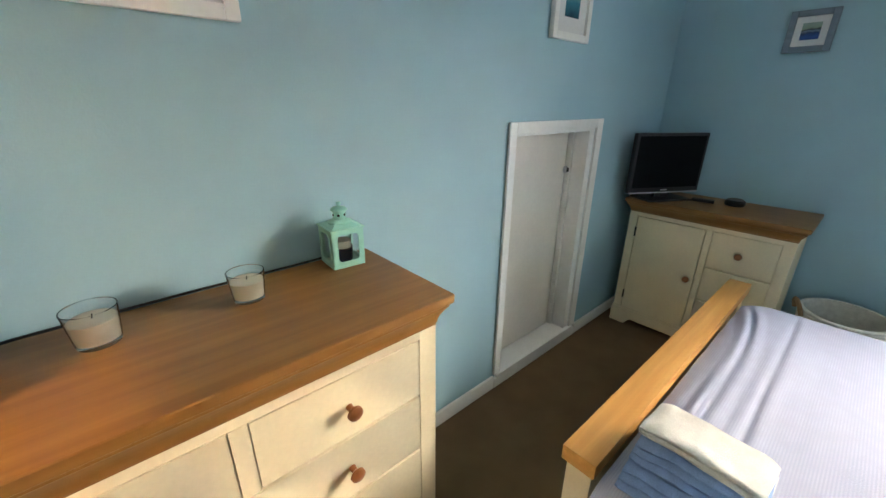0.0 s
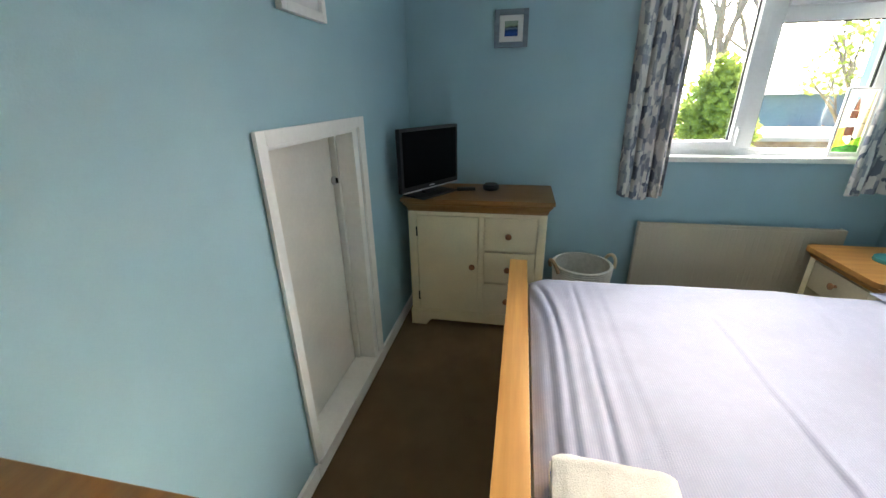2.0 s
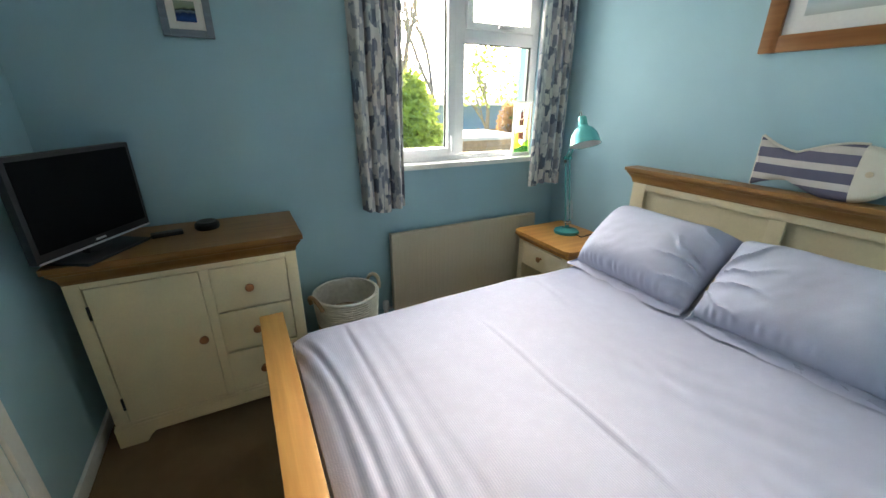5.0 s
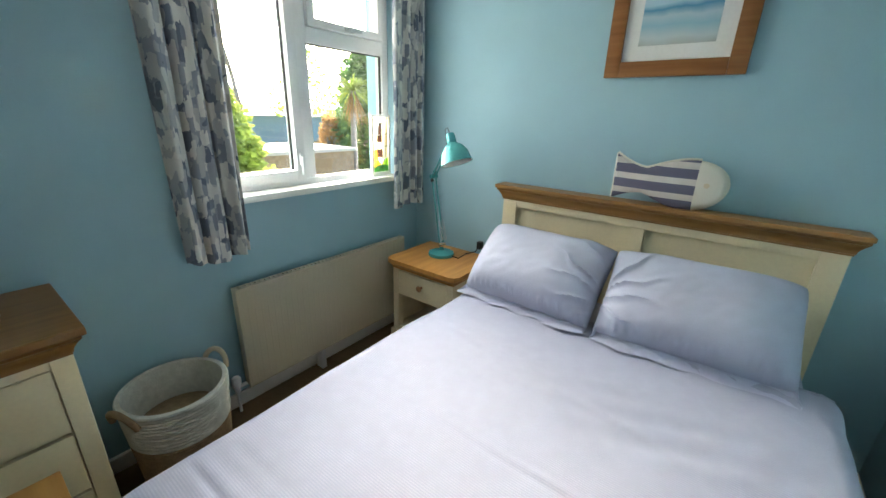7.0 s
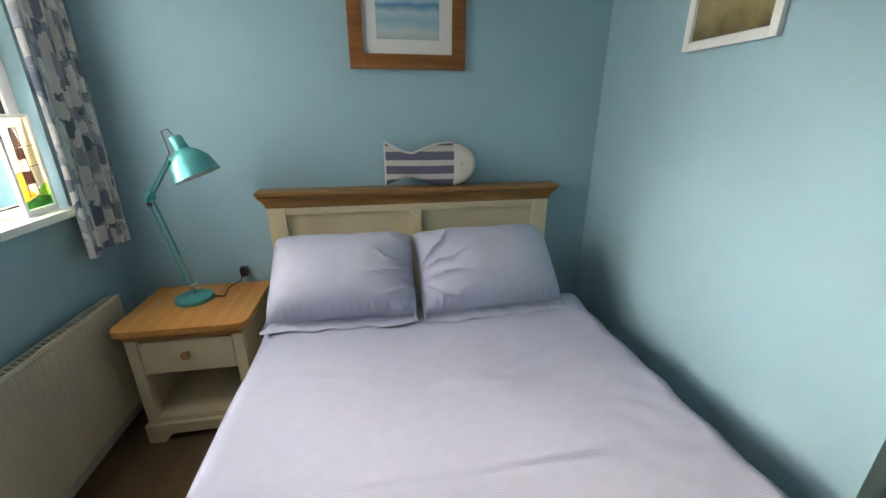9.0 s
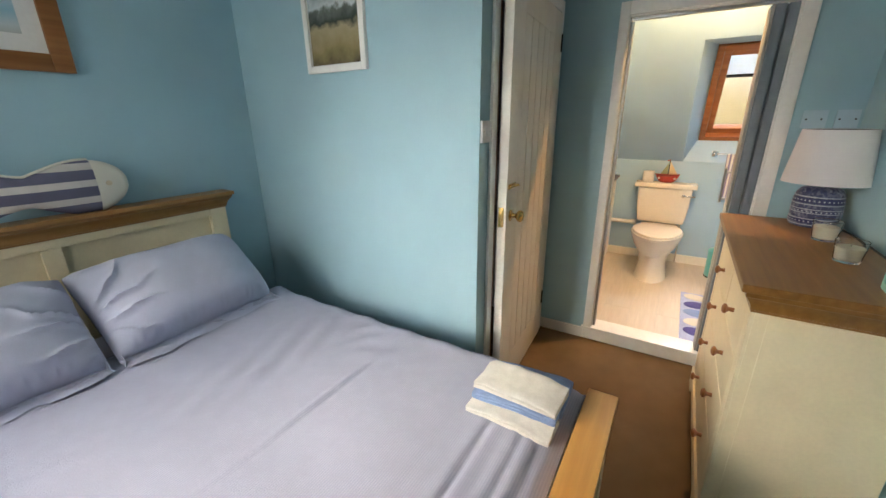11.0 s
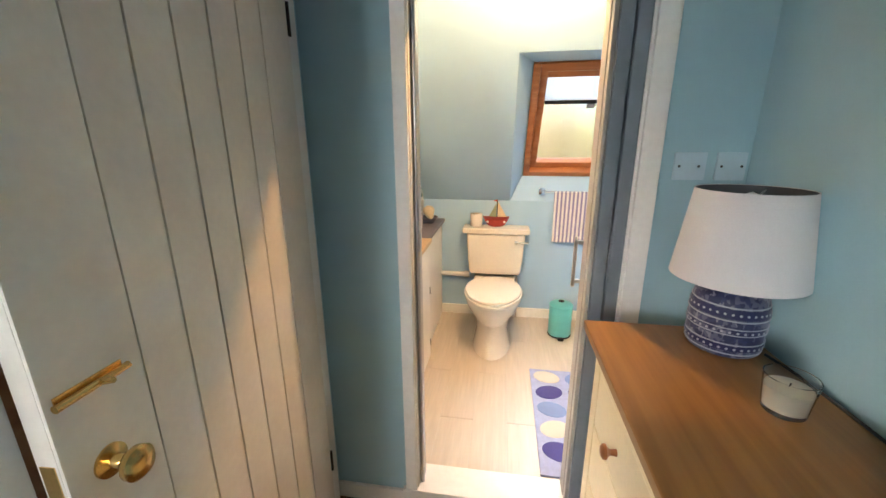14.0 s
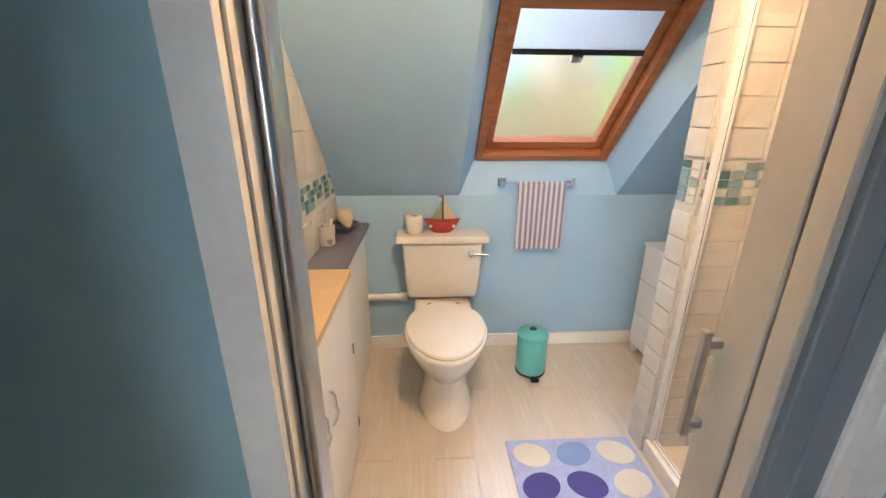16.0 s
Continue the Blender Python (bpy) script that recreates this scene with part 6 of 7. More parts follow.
def toilet():
    cy, fl = 1.312, BFL + 0.0035
    t = thing("toilet", "white close-coupled ceramic toilet with its lid down", "toilet", (-1.115, cy, fl))
    # cistern: tapers down
    def cis(z, k, dx):
        return [(KX + 0.02, cy - 0.222 * k), (KX + 0.02 + dx, cy - 0.222 * k), (KX + 0.02 + dx, cy + 0.222 * k), (KX + 0.02, cy + 0.222 * k)]
    b = bmesh.new()
    lv = [(0.475, 0.86, 0.125), (0.50, 0.92, 0.135), (0.60, 0.97, 0.142), (0.82, 1.03, 0.148)]
    rings = [[b.verts.new((x, y, z)) for x, y in cis(z, k, dx)] for z, k, dx in lv]
    for a, c in zip(rings, rings[1:]):
        for i in range(4):
            b.faces.new((a[i], a[(i + 1) % 4], c[(i + 1) % 4], c[i]))
    b.faces.new(rings[0][::-1]), b.faces.new(rings[-1])
    bmesh.ops.bevel(b, geom=b.edges[:], offset=0.02, segments=4, profile=0.6, affect="EDGES")
    cist = part("cistern", b, M_CERAMIC, t)
    part("cistern_lid", box(KX + 0.012, KX + 0.185, cy - 0.260, cy + 0.260, 0.8205, 0.862, 0.012, 4), M_CERAMIC, cist)
    lev = merge(lathe([(0, 0), (0.016, 0), (0.016, 0.010), (0.008, 0.014), (0, 0.015)], steps=18, m=along((KX + 0.166, cy + 0.16, 0.755), (KX + 0.3, cy + 0.16, 0.755))), tube([(KX + 0.178, cy + 0.155, 0.755), (KX + 0.188, cy + 0.20, 0.757), (KX + 0.188, cy + 0.255, 0.757)], 0.007))
    part("flush_lever", lev, M_CHROME, cist, "chrome flush lever")

    def oval(k, z, x0, x1, wid):
        x1 -= 0.022
        return [((x0 + x1) / 2 + (x1 - x0) / 2 * math.cos(a) * k, cy + wid * math.sin(a) * k * (1 - 0.12 * math.cos(a)), z) for a in [2 * math.pi * i / 40 for i in range(40)]]
    def loft(rs, cap0=True, cap1=True):
        q = bmesh.new()
        rr = [[q.verts.new(p) for p in r] for r in rs]
        for a, c in zip(rr, rr[1:]):
            for i in range(40):
                q.faces.new((a[i], a[(i + 1) % 40], c[(i + 1) % 40], c[i]))
        if cap0:
            q.faces.new(rr[0][::-1])
        if cap1:
            q.faces.new(rr[-1])
        return q
    part("pan", loft([oval(1, fl, -1.295, -0.815, 0.138), oval(1, fl + 0.03, -1.285, -0.825, 0.130), oval(1, fl + 0.14, -1.275, -0.86, 0.112), oval(1, fl + 0.22, -1.315, -0.880, 0.126), oval(1, fl + 0.30, -1.365, -0.815, 0.178),
                      oval(1, fl + 0.36, -1.385, -0.780, 0.200), oval(1, fl + 0.39, -1.385, -0.775, 0.205), oval(0.98, fl + 0.398, -1.385, -0.775, 0.205)]), M_CERAMIC, t)
    part("pan_shelf", box(KX + 0.03, -1.235, cy - 0.165, cy + 0.165, fl + 0.30, fl + 0.395, 0.03, 4), M_CERAMIC, t)
    part("seat", loft([oval(1, fl + 0.399, -1.345, -0.767, 0.208), oval(1.01, fl + 0.406, -1.345, -0.765, 0.208), oval(1, fl + 0.417, -1.345, -0.767, 0.208)]), M_CERAMIC, t)
    part("lid", loft([oval(0.97, fl + 0.4175, -1.345, -0.775, 0.205), oval(0.985, fl + 0.428, -1.345, -0.775, 0.205), oval(0.96, fl + 0.437, -1.345, -0.775, 0.205), oval(0.8, fl + 0.441, -1.345, -0.775, 0.205)]), M_CERAMIC, t, "cream toilet lid")
    for y in (-0.08, 0.08):
        part("hinge", lathe([(0, 0), (0.016, 0), (0.016, 0.028), (0.010, 0.034), (0, 0.035)], (-1.340, cy + y, fl + 0.396), 16), M_CHROME, t)
    wp = thing("waste_pipe", "white plastic overflow pipe on the wall", "pipe", (KX + 0.04, 0.95, 0.42))
    part("pipe", tube([(KX + 0.032, 0.80, 0.43), (KX + 0.032, 1.09, 0.43)], 0.021, 14), M_UPVC, wp)
    part("collar", tube([(KX + 0.032, 1.055, 0.43), (KX + 0.032, 1.10, 0.43)], 0.028, 14), M_UPVC, wp)
    single("water_pipe", tube([(KX + 0.03, 1.50, fl), (KX + 0.03, 1.50, 0.32), (KX + 0.05, 1.495, 0.40), (KX + 0.07, 1.48, 0.49)], 0.008), M_CHROME, "thin chrome water feed pipe beside the toilet", "pipe")


toilet()


def tile_piece(w, h, d=0.006):
    b = box(-w / 2, w / 2, -h / 2, h / 2, 0, d, 0.0025, 2)
    return finish(b, M_TILE, "tile", True)


def bath_floor():
    fl = single("floor_bathroom", box(KX, XB - 0.125, BYS, BYN, -0.2, BFL), M_GROUT, "pale wood-effect vinyl plank floor", "floor", "structure", smooth=False)
    WORLD_OF[fl] = Matrix.Identity(4)
    wid, ln = 0.18, 0.9
    me = finish(box(0, ln - 0.0015, 0, wid - 0.0015, 0, 0.003, 0.0007, 1), M_BATHFLOOR, "plank", False)
    ends = {}
    y, r = BYS, 0
    while y < BYN - 0.01:
        w = min(wid, BYN - y)
        x = KX - (0.0 if r % 2 else 0.45)
        while x < XB - 0.126:
            a, c = max(x, KX), min(x + ln, XB - 0.126)
            if c - a > 0.02:
                if c - a > ln - 0.01 and w > wid - 0.001:
                    ob = piece("plank", me, fl, Matrix.Translation((a, y, BFL)))
                else:
                    part("plank", box(a, c - 0.0015, y, y + w - 0.0015, BFL, BFL + 0.003, 0.0007, 1), M_BATHFLOOR, fl, smooth=False)
            x += ln
        y += wid
        r += 1


def tiles_on_south():
    """White wall tiles behind the vanity, with a glass mosaic border."""
    holder = bpy.data.objects["wall_bath_south"]
    WORLD_OF[holder] = Matrix.Identity(4)
    me = tile_piece(0.246, 0.196)
    for i in range(6):
        for z in (0.155, 0.355, 0.555, 0.755, 0.955, 1.33, 1.53, 1.73, 1.93, 2.13):
            x = KX + 0.14 + i * 0.25
            piece("tile", me, holder, Matrix.Translation((x, BYS, z)) @ Matrix.Rotation(radians(-90), 4, "X"))
    mosaic(holder, "y", BYS, [(KX + 0.01, XB - 0.13)], 1.10, 1, 4)


MOSAIC = [mat("pale_mosaic_glass", (0.62, 0.66, 0.62), 0.1), mat("green_mosaic_glass", (0.10, 0.20, 0.16), 0.1, var=0.2), mat("grey_mosaic_glass", (0.28, 0.36, 0.36), 0.1, var=0.15), mat("blue_mosaic_glass", (0.20, 0.33, 0.40), 0.1, var=0.15)]
rng = random.Random(4)


def mosaic(holder, axis, at, spans, z0, sign, rows=5, h=0.031):
    meshes = [finish(box(-0.0225, 0.0225, -0.0135, 0.0135, 0, 0.006, 0.002, 1), m, "mosaic_tile", True) for m in MOSAIC]
    for a, c in spans:
        n = int((c - a) / 0.0485)
        for r in range(rows):
            for i in range(n):
                u = a + (i + 0.5) * (c - a) / n
                me = meshes[rng.choice((0, 0, 1, 2, 3))]
                if axis == "y":
                    m = Matrix.Translation((u, at, z0 + r * h)) @ Matrix.Rotation(radians(-90 * sign), 4, "X")
                else:
                    m = Matrix.Translation((at, u, z0 + r * h)) @ Matrix.Rotation(radians(90), 4, "Z") @ Matrix.Rotation(radians(90), 4, "X")
                piece("mosaic_tile", me, holder, m)


def shower():
    x0, x1, ye = -0.80, -0.685, 2.18
    st = single("wall_shower", box(x0, x1, ye, BYN, -0.05, CEIL), M_GROUT, "white tiled shower wall with a green mosaic border", "wall", "structure", smooth=False)
    WORLD_OF[st] = Matrix.Identity(4)
    end_tile, in_tile = tile_piece(0.108, 0.096), tile_piece(0.196, 0.096)
    zs = [BFL + 0.05 + i * 0.10 for i in range(24)]
    for z in zs:
        if not 1.16 < z < 1.34 and z < CEIL - 0.05:
            piece("tile", end_tile, st, Matrix.Translation(((x0 + x1) / 2, ye, z)) @ Matrix.Rotation(radians(90), 4, "X"))
            for j in range(4):
                piece("tile", in_tile, st, Matrix.Translation((x1, ye + 0.10 + j * 0.2, z)) @ Matrix.Rotation(radians(90), 4, "Z") @ Matrix.Rotation(radians(90), 4, "X"))
    mosaic(st, "y", ye, [(x0 + 0.003, x1 - 0.002)], 1.205, -1)
    mosaic(st, "x", x1, [(ye + 0.004, BYN - 0.02)], 1.205, 1)
    sh = thing("shower_enclosure", "shower with a clear glass door and white tray", "shower", (-0.28, 2.5, BFL + 0.003), kind="")
    part("tray", merge(box(x1 + 0.008, 0.126, ye + 0.005, BYN - 0.005, BFL + 0.0035, BFL + 0.035), box(x1 + 0.008, 0.126, ye - 0.005, ye + 0.055, BFL + 0.0035, BFL + 0.085, 0.012, 3)), M_CERAMIC, sh, "white shower tray")
    g = part("glass_door", box(x1 + 0.035, 0.095, ye + 0.024, ye + 0.030, BFL + 0.10, 1.98), M_GLASS, sh, "clear shower glass")
    g.visible_shadow = False
    for a, c in ((x1 + 0.008, x1 + 0.034), (0.096, 0.126)):
        part("door_post", box(a, c, ye + 0.012, ye + 0.042, BFL + 0.0855, 2.0, 0.004), M_UPVC, sh)
    part("bottom_rail", box(x1 + 0.0345, 0.0955, ye + 0.015, ye + 0.039, BFL + 0.0855, BFL + 0.0995, 0.003), M_UPVC, sh)
    part("top_rail", box(x1 + 0.0345, 0.0955, ye + 0.015, ye + 0.039, 1.981, 2.0, 0.003), M_UPVC, sh)
    part("mixer", merge(box(x1 + 0.006, x1 + 0.075, 2.45, 2.70, 1.02, 1.07, 0.01, 3), tube([(x1 + 0.04, 2.58, 1.07), (x1 + 0.04, 2.58, 1.16)], 0.012)), M_CHROME, sh, "chrome shower mixer")
    walls("wall_shower_side", "pale wall beside the shower", [(x1, 0.13, BYN - 0.004, BYN, BFL, CEIL)], M_TILE)


def vanity():
    y0, yf, x0, x1 = BYS + 0.008, 0.912, -0.755, 0.125
    c = thing("vanity_unit", "white bathroom vanity unit with a cream top", "vanity unit", ((x0 + x1) / 2, 0.75, BFL + 0.003))
    part("body", box(x0, x1, y0, yf - 0.018, BFL + 0.06, 0.905), M_WHITE, c)
    part("kickboard", box(x0 + 0.02, x1, y0, yf - 0.05, BFL + 0.0035, BFL + 0.0595), M_WHITE, c)
    for a, e in ((x0 + 0.002, (x0 + x1) / 2 - 0.002), ((x0 + x1) / 2 + 0.002, x1 - 0.004)):
        d = part("door", box(a, e, yf - 0.0175, yf, BFL + 0.065, 0.895, 0.003), M_WHITE, c)
        hx = e - 0.05 if a < (x0 + x1) / 2 - 0.1 else a + 0.05
        part("handle", tube([(hx + 0.010 * math.sin(k * 1.3), yf + 0.004 + 0.018 * math.sin(k * math.pi / 10), 0.56 + 0.013 * k) for k in range(11)], 0.0055), M_CHROME, d, "wavy chrome handle")
    for z in (0.215, 0.585):
        part("hinge", box(x0 - 0.006, x0 + 0.004, yf - 0.022, yf + 0.003, z - 0.022, z + 0.022, 0.002), M_DARK, c)
    part("worktop", box(x0 - 0.012, x1, y0, yf + 0.015, 0.9055, 0.932, 0.005), mat("cream_worktop", (0.62, 0.43, 0.22), 0.35, var=0.06, scale=14), c, "cream laminate worktop")
    s = thing("pipe_boxing", "white boxing with a dark grey shelf top", "shelf", (-1.05, 0.72, BFL + 0.003))
    part("boxing", box(KX + 0.018, x0 - 0.02, y0, 0.862, BFL + 0.0035, 0.875), M_WHITE, s)
    part("shelf_top", box(KX + 0.003, x0 - 0.014, y0, 0.885, 0.8755, 0.900, 0.004), M_SLATE, s, "dark grey slate shelf")
    j = thing("beaker", "pale patterned ceramic beaker on the shelf", "beaker", (-1.17, 0.74, 0.9005))
    cup = part("cup", lathe([(0, 0), (0.036, 0), (0.040, 0.006), (0.042, 0.095), (0.039, 0.097), (0.036, 0.01), (0, 0.008)], (-1.17, 0.74, 0.9005), 28), cells("beaker_print", (50, 50, 40), [(0.0, (0.62, 0.60, 0.55)), (0.55, (0.25, 0.27, 0.30)), (0.62, (0.6, 0.58, 0.54))], 0.3, amount=0.8), j)
    part("brush", tube([(-1.17, 0.745, 0.912), (-1.155, 0.775, 1.03)], 0.006), M_PAPER, j)
    d = thing("shell_dish", "dark dish holding a tan sea shell", "ornament", (-1.40, 0.775, 0.9005))
    part("dish", lathe([(0, 0), (0.045, 0), (0.075, 0.030), (0.082, 0.045), (0.076, 0.046), (0.045, 0.012), (0, 0.010)], (-1.40, 0.775, 0.9005), 28), M_SLATE, d, "dark blue-grey dish")
    sh = lathe([(0, -0.10), (0.010, -0.09), (0.028, -0.05), (0.040, 0.0), (0.036, 0.02), (0.046, 0.03), (0.030, 0.06), (0.022, 0.065), (0.012, 0.09), (0, 0.10)], steps=20, m=Matrix.Translation((-1.395, 0.79, 0.98)) @ Euler((radians(70), 0, radians(-70))).to_matrix().to_4x4())
    part("shell", sh, M_SAIL, d, "tan spiral sea shell")


def bath_things():
    fl = BFL + 0.003
    # things on the cistern
    r = thing("toilet_roll", "white toilet roll standing on the cistern", "toilet roll", (-1.50, 1.152, 0.862))
    part("roll", lathe([(0.021, 0.002), (0.021, 0.10), (0.046, 0.10), (0.049, 0.096), (0.049, 0.004), (0.046, 0.0), (0.021, 0.002)], (-1.50, 1.152, 0.8625), 32), M_PAPER, r)
    part("core", lathe([(0.019, 0.001), (0.019, 0.099), (0.0205, 0.099), (0.0205, 0.001), (0.019, 0.001)], (-1.50, 1.152, 0.8625), 24), M_SAIL, r, "brown card core")
    bt = thing("toy_boat", "red wooden toy sailing boat on the cistern", "ornament", (-1.500, 1.310, 0.8625))

    def hull(u, v):
        a = u * 2 * math.pi
        k = 0.45 + 0.55 * v ** 0.6
        sx, sy = math.cos(a), math.sin(a)
        pt = 1 - 0.35 * abs(sy) ** 3
        return (-1.500 + 0.042 * sx * k * pt, 1.310 + 0.105 * sy * k, 0.8625 + 0.06 * v + 0.022 * v * abs(sy) ** 3)
    b = sheet(hull, 36, 8)
    bmesh.ops.remove_doubles(b, verts=b.verts[:], dist=0.0002)
    bmesh.ops.holes_fill(b, edges=b.edges[:], sides=0)
    part("hull", b, M_RED, bt, "red hull")
    part("mast", tube([(-1.500, 1.315, 0.925), (-1.500, 1.315, 1.075)], 0.004), M_DARK, bt)
    part("sail", prism([(1.320, 0.935), (1.392, 0.937), (1.365, 0.985), (1.320, 1.06)], 0, -1.504, -1.496), M_SAIL, bt, "cream wooden sail")
    part("jib", prism([(1.310, 0.940), (1.252, 0.942), (1.308, 1.045)], 0, -1.503, -1.497), mat("sage_sail", (0.30, 0.34, 0.22), 0.6), bt, "sage green jib")
    part("flag", prism([(1.317, 1.06), (1.282, 1.068), (1.317, 1.078)], 0, -1.502, -1.498), M_RED, bt)
    for y in (1.245, 1.375):
        part("flower", lathe([(0, 0), (0.010, 0), (0.008, 0.002), (0, 0.003)], steps=8, m=along((-1.468, y, 0.905), (-1.3, y, 0.915))), M_PAPER, bt)
    # towel rail and towel
    tr = thing("towel_rail", "chrome towel rail on the knee wall", "towel rail", (KX + 0.03, 1.83, 1.10))
    for y in (1.658, 2.060):
        part("bracket", merge(box(KX, KX + 0.010, y - 0.024, y + 0.024, 1.112, 1.160, 0.003), box(KX + 0.010, KX + 0.048, y - 0.010, y + 0.010, 1.126, 1.146, 0.003)), M_CHROME, tr)
    part("rail", tube([(KX + 0.036, 1.650, 1.136), (KX + 0.036, 2.066, 1.136)], 0.007), M_CHROME, tr)

    def drape(u, v):
        y = 1.750 + 0.275 * u
        s = v * 0.80
        n = 0.006 * noise.noise(Vector((u * 5, v * 3, 2))) + 0.004 * math.sin(u * 9)
        if s < 0.39:
            return (KX + 0.046 + n * (1 - s / 0.39), y + 0.004 * math.sin(v * 9), 1.139 - 0.39 + s - 0.01 + (0.008 if u > 0.9 else 0))
        if s < 0.42:
            a = (s - 0.39) / 0.03 * math.pi
            return (KX + 0.036 + 0.010 * math.cos(a), y, 1.129 + 0.0145 * math.sin(a) + 0.001)
        return (KX + 0.026 + n * 0.3, y + 0.004, 1.129 - (s - 0.42))
    single("hand_towel", sheet(drape, 40, 60, 0.004), M_BATHTOWEL, "mauve and white striped towel hanging on the rail", "towel")
    # pedal bin
    pb = thing("pedal_bin", "turquoise enamel pedal bin on the bathroom floor", "bin", (-1.30, 1.83, fl))
    at = (-1.30, 1.83, fl)
    body = part("body", lathe([(0, 0.012), (0.083, 0.012), (0.086, 0.02), (0.086, 0.232), (0.084, 0.236), (0, 0.236)], at, 40), M_BINTEAL, pb)
    part("foot_ring", lathe([(0.0, 0.0), (0.086, 0.0), (0.088, 0.004), (0.087, 0.0115), (0, 0.0118)], at, 40), M_BLACK, pb)
    lid = part("lid", lathe([(0, 0.2365), (0.088, 0.2365), (0.089, 0.250), (0.080, 0.262), (0.04, 0.272), (0, 0.274)], at, 40), M_BINTEAL, pb)
    part("lid_grip", lathe([(0, 0), (0.020, 0), (0.022, 0.006), (0.014, 0.012), (0, 0.013)], (-1.30, 1.83, fl + 0.2745), 20, squash=(0.7, 1)), M_BLACK, lid)
    part("pedal", merge(box(-1.215, -1.17, 1.805, 1.845, fl + 0.006, fl + 0.016, 0.004), box(-1.18, -1.16, 1.803, 1.847, fl + 0.0165, fl + 0.03, 0.004)), M_BLACK, pb, "black pedal")
    # rug
    rg = thing("bath_rug", "pale blue bath rug with large coloured ovals", "rug", (-0.3, 1.835, fl))
    rx0, rx1, ry0, ry1 = -0.762, 0.09, 1.573, 2.15
    part("rug_base", box(rx0, rx1, ry0, ry1, fl, fl + 0.012, 0.005, 2), mat("pale_blue_rug_pile", (0.40, 0.45, 0.68), 0.95, var=0.08, scale=40, bump=0.8, bscale=350), rg)
    cols = [mat("cream_rug_pile", (0.68, 0.64, 0.55), 0.95, bump=0.8, bscale=350), mat("mid_blue_rug_pile", (0.22, 0.31, 0.58), 0.95, bump=0.8, bscale=350), mat("navy_rug_pile", (0.07, 0.065, 0.26), 0.95, bump=0.8, bscale=350)]
    rows = [(0, 1, 0), (2, 2, 0), (1, 0, 2), (0, 1, 1), (2, 0, 2)]
    for i, row in enumerate(rows):
        for j, k in enumerate(row):
            x, y = rx0 + 0.085 + i * 0.155, ry0 + 0.10 + j * 0.19
            part("oval", lathe([(0, 0.0), (0.062, 0.0), (0.062, 0.0015), (0.058, 0.003), (0, 0.003)], steps=28, squash=(1, 1.3), m=pose(x, y, fl + 0.0122, 0, 0, 20 if (i + j) % 2 else -15)), cols[k], rg)
    # narrow cabinet
    x0, x1, y0, y1 = -1.50, -0.94, 2.53, 2.80
    bc = thing("bathroom_cabinet", "narrow white bathroom cabinet with three drawers", "cabinet", ((x0 + x1) / 2, 2.66, fl))
    part("body", merge(box(x0, x1, y0 + 0.017, y1, fl + 0.05, 0.77, 0.002), box(x0, x0 + 0.03, y0 + 0.017, y0 + 0.05, fl, fl + 0.05), box(x1 - 0.03, x1, y0 + 0.017, y0 + 0.05, fl, fl + 0.05), box(x0, x0 + 0.03, y1 - 0.04, y1, fl, fl + 0.05), box(x1 - 0.03, x1, y1 - 0.04, y1, fl, fl + 0.05)), M_UPVC, bc)
    part("top", box(x0 - 0.008, x1 + 0.008, y0 - 0.004, y1 + 0.005, 0.7705, 0.788, 0.003), M_UPVC, bc)
    for z0, z1 in ((0.56, 0.765), (0.345, 0.555), (0.125, 0.34)):
        d = part("drawer", box(x0 + 0.004, x1 - 0.004, y0, y0 + 0.0165, z0, z1, 0.003), M_UPVC, bc)
        part("handle", box((x0 + x1) / 2 - 0.022, (x0 + x1) / 2 + 0.022, y0 - 0.02, y0, (z0 + z1) / 2 + 0.03, (z0 + z1) / 2 + 0.044, 0.004), M_DARK, d, "small dark handle")
    bj = thing("jar", "small blue jar on the bathroom cabinet", "jar", (-1.25, 2.60, 0.7885))
    part("jar_body", lathe([(0, 0), (0.028, 0), (0.032, 0.01), (0.030, 0.05), (0.024, 0.055), (0, 0.056)], (-1.25, 2.60, 0.7885), 24), mat("blue_jar_glaze", (0.05, 0.13, 0.45), 0.2), bj)
    part("jar_lid", lathe([(0, 0), (0.026, 0), (0.026, 0.014), (0, 0.016)], (-1.25, 2.60, 0.845), 24), M_PAPER, bj)
    # the ceiling lamp, above the view
    cl = thing("ceiling_light", "round warm ceiling light of the bathroom", "lamp", (-0.10, 1.51, CEIL - 0.05))
    part("base", lathe([(0, 0.0), (0.09, 0.0), (0.09, 0.03), (0, 0.03)], (-0.10, 1.51, CEIL - 0.03), 32), M_UPVC, cl)


bath_floor(), tiles_on_south(), shower(), vanity(), bath_things()

# ---- outdoors ----
GZ = -2.7
M_GRASS = mat("lawn_grass", (0.22, 0.30, 0.08), 0.95, var=0.3, scale=0.6, bump=0.5, bscale=8)
M_PAVE = mat("pale_patio_paving", (0.42, 0.35, 0.27), 0.9, var=0.15, scale=1.5, bump=0.3, bscale=20)
M_FENCE = wood("brown_fence_board", 2, (0.32, 0.22, 0.13), (0.42, 0.30, 0.18), 0.8)
M_BRICK = mat("tan_brick", (0.40, 0.29, 0.20), 0.9, var=0.2, scale=6, bump=0.4, bscale=30)
M_LEAF = [mat("yellow_green_leaves", (0.34, 0.42, 0.09), 0.7, var=0.4, scale=3), mat("dark_green_leaves", (0.17, 0.26, 0.09), 0.7, var=0.4, scale=3), mat("brown_hedge_leaves", (0.34, 0.29, 0.18), 0.8, var=0.4, scale=3), mat("rust_leaves", (0.45, 0.28, 0.12), 0.8, var=0.3, scale=3)]
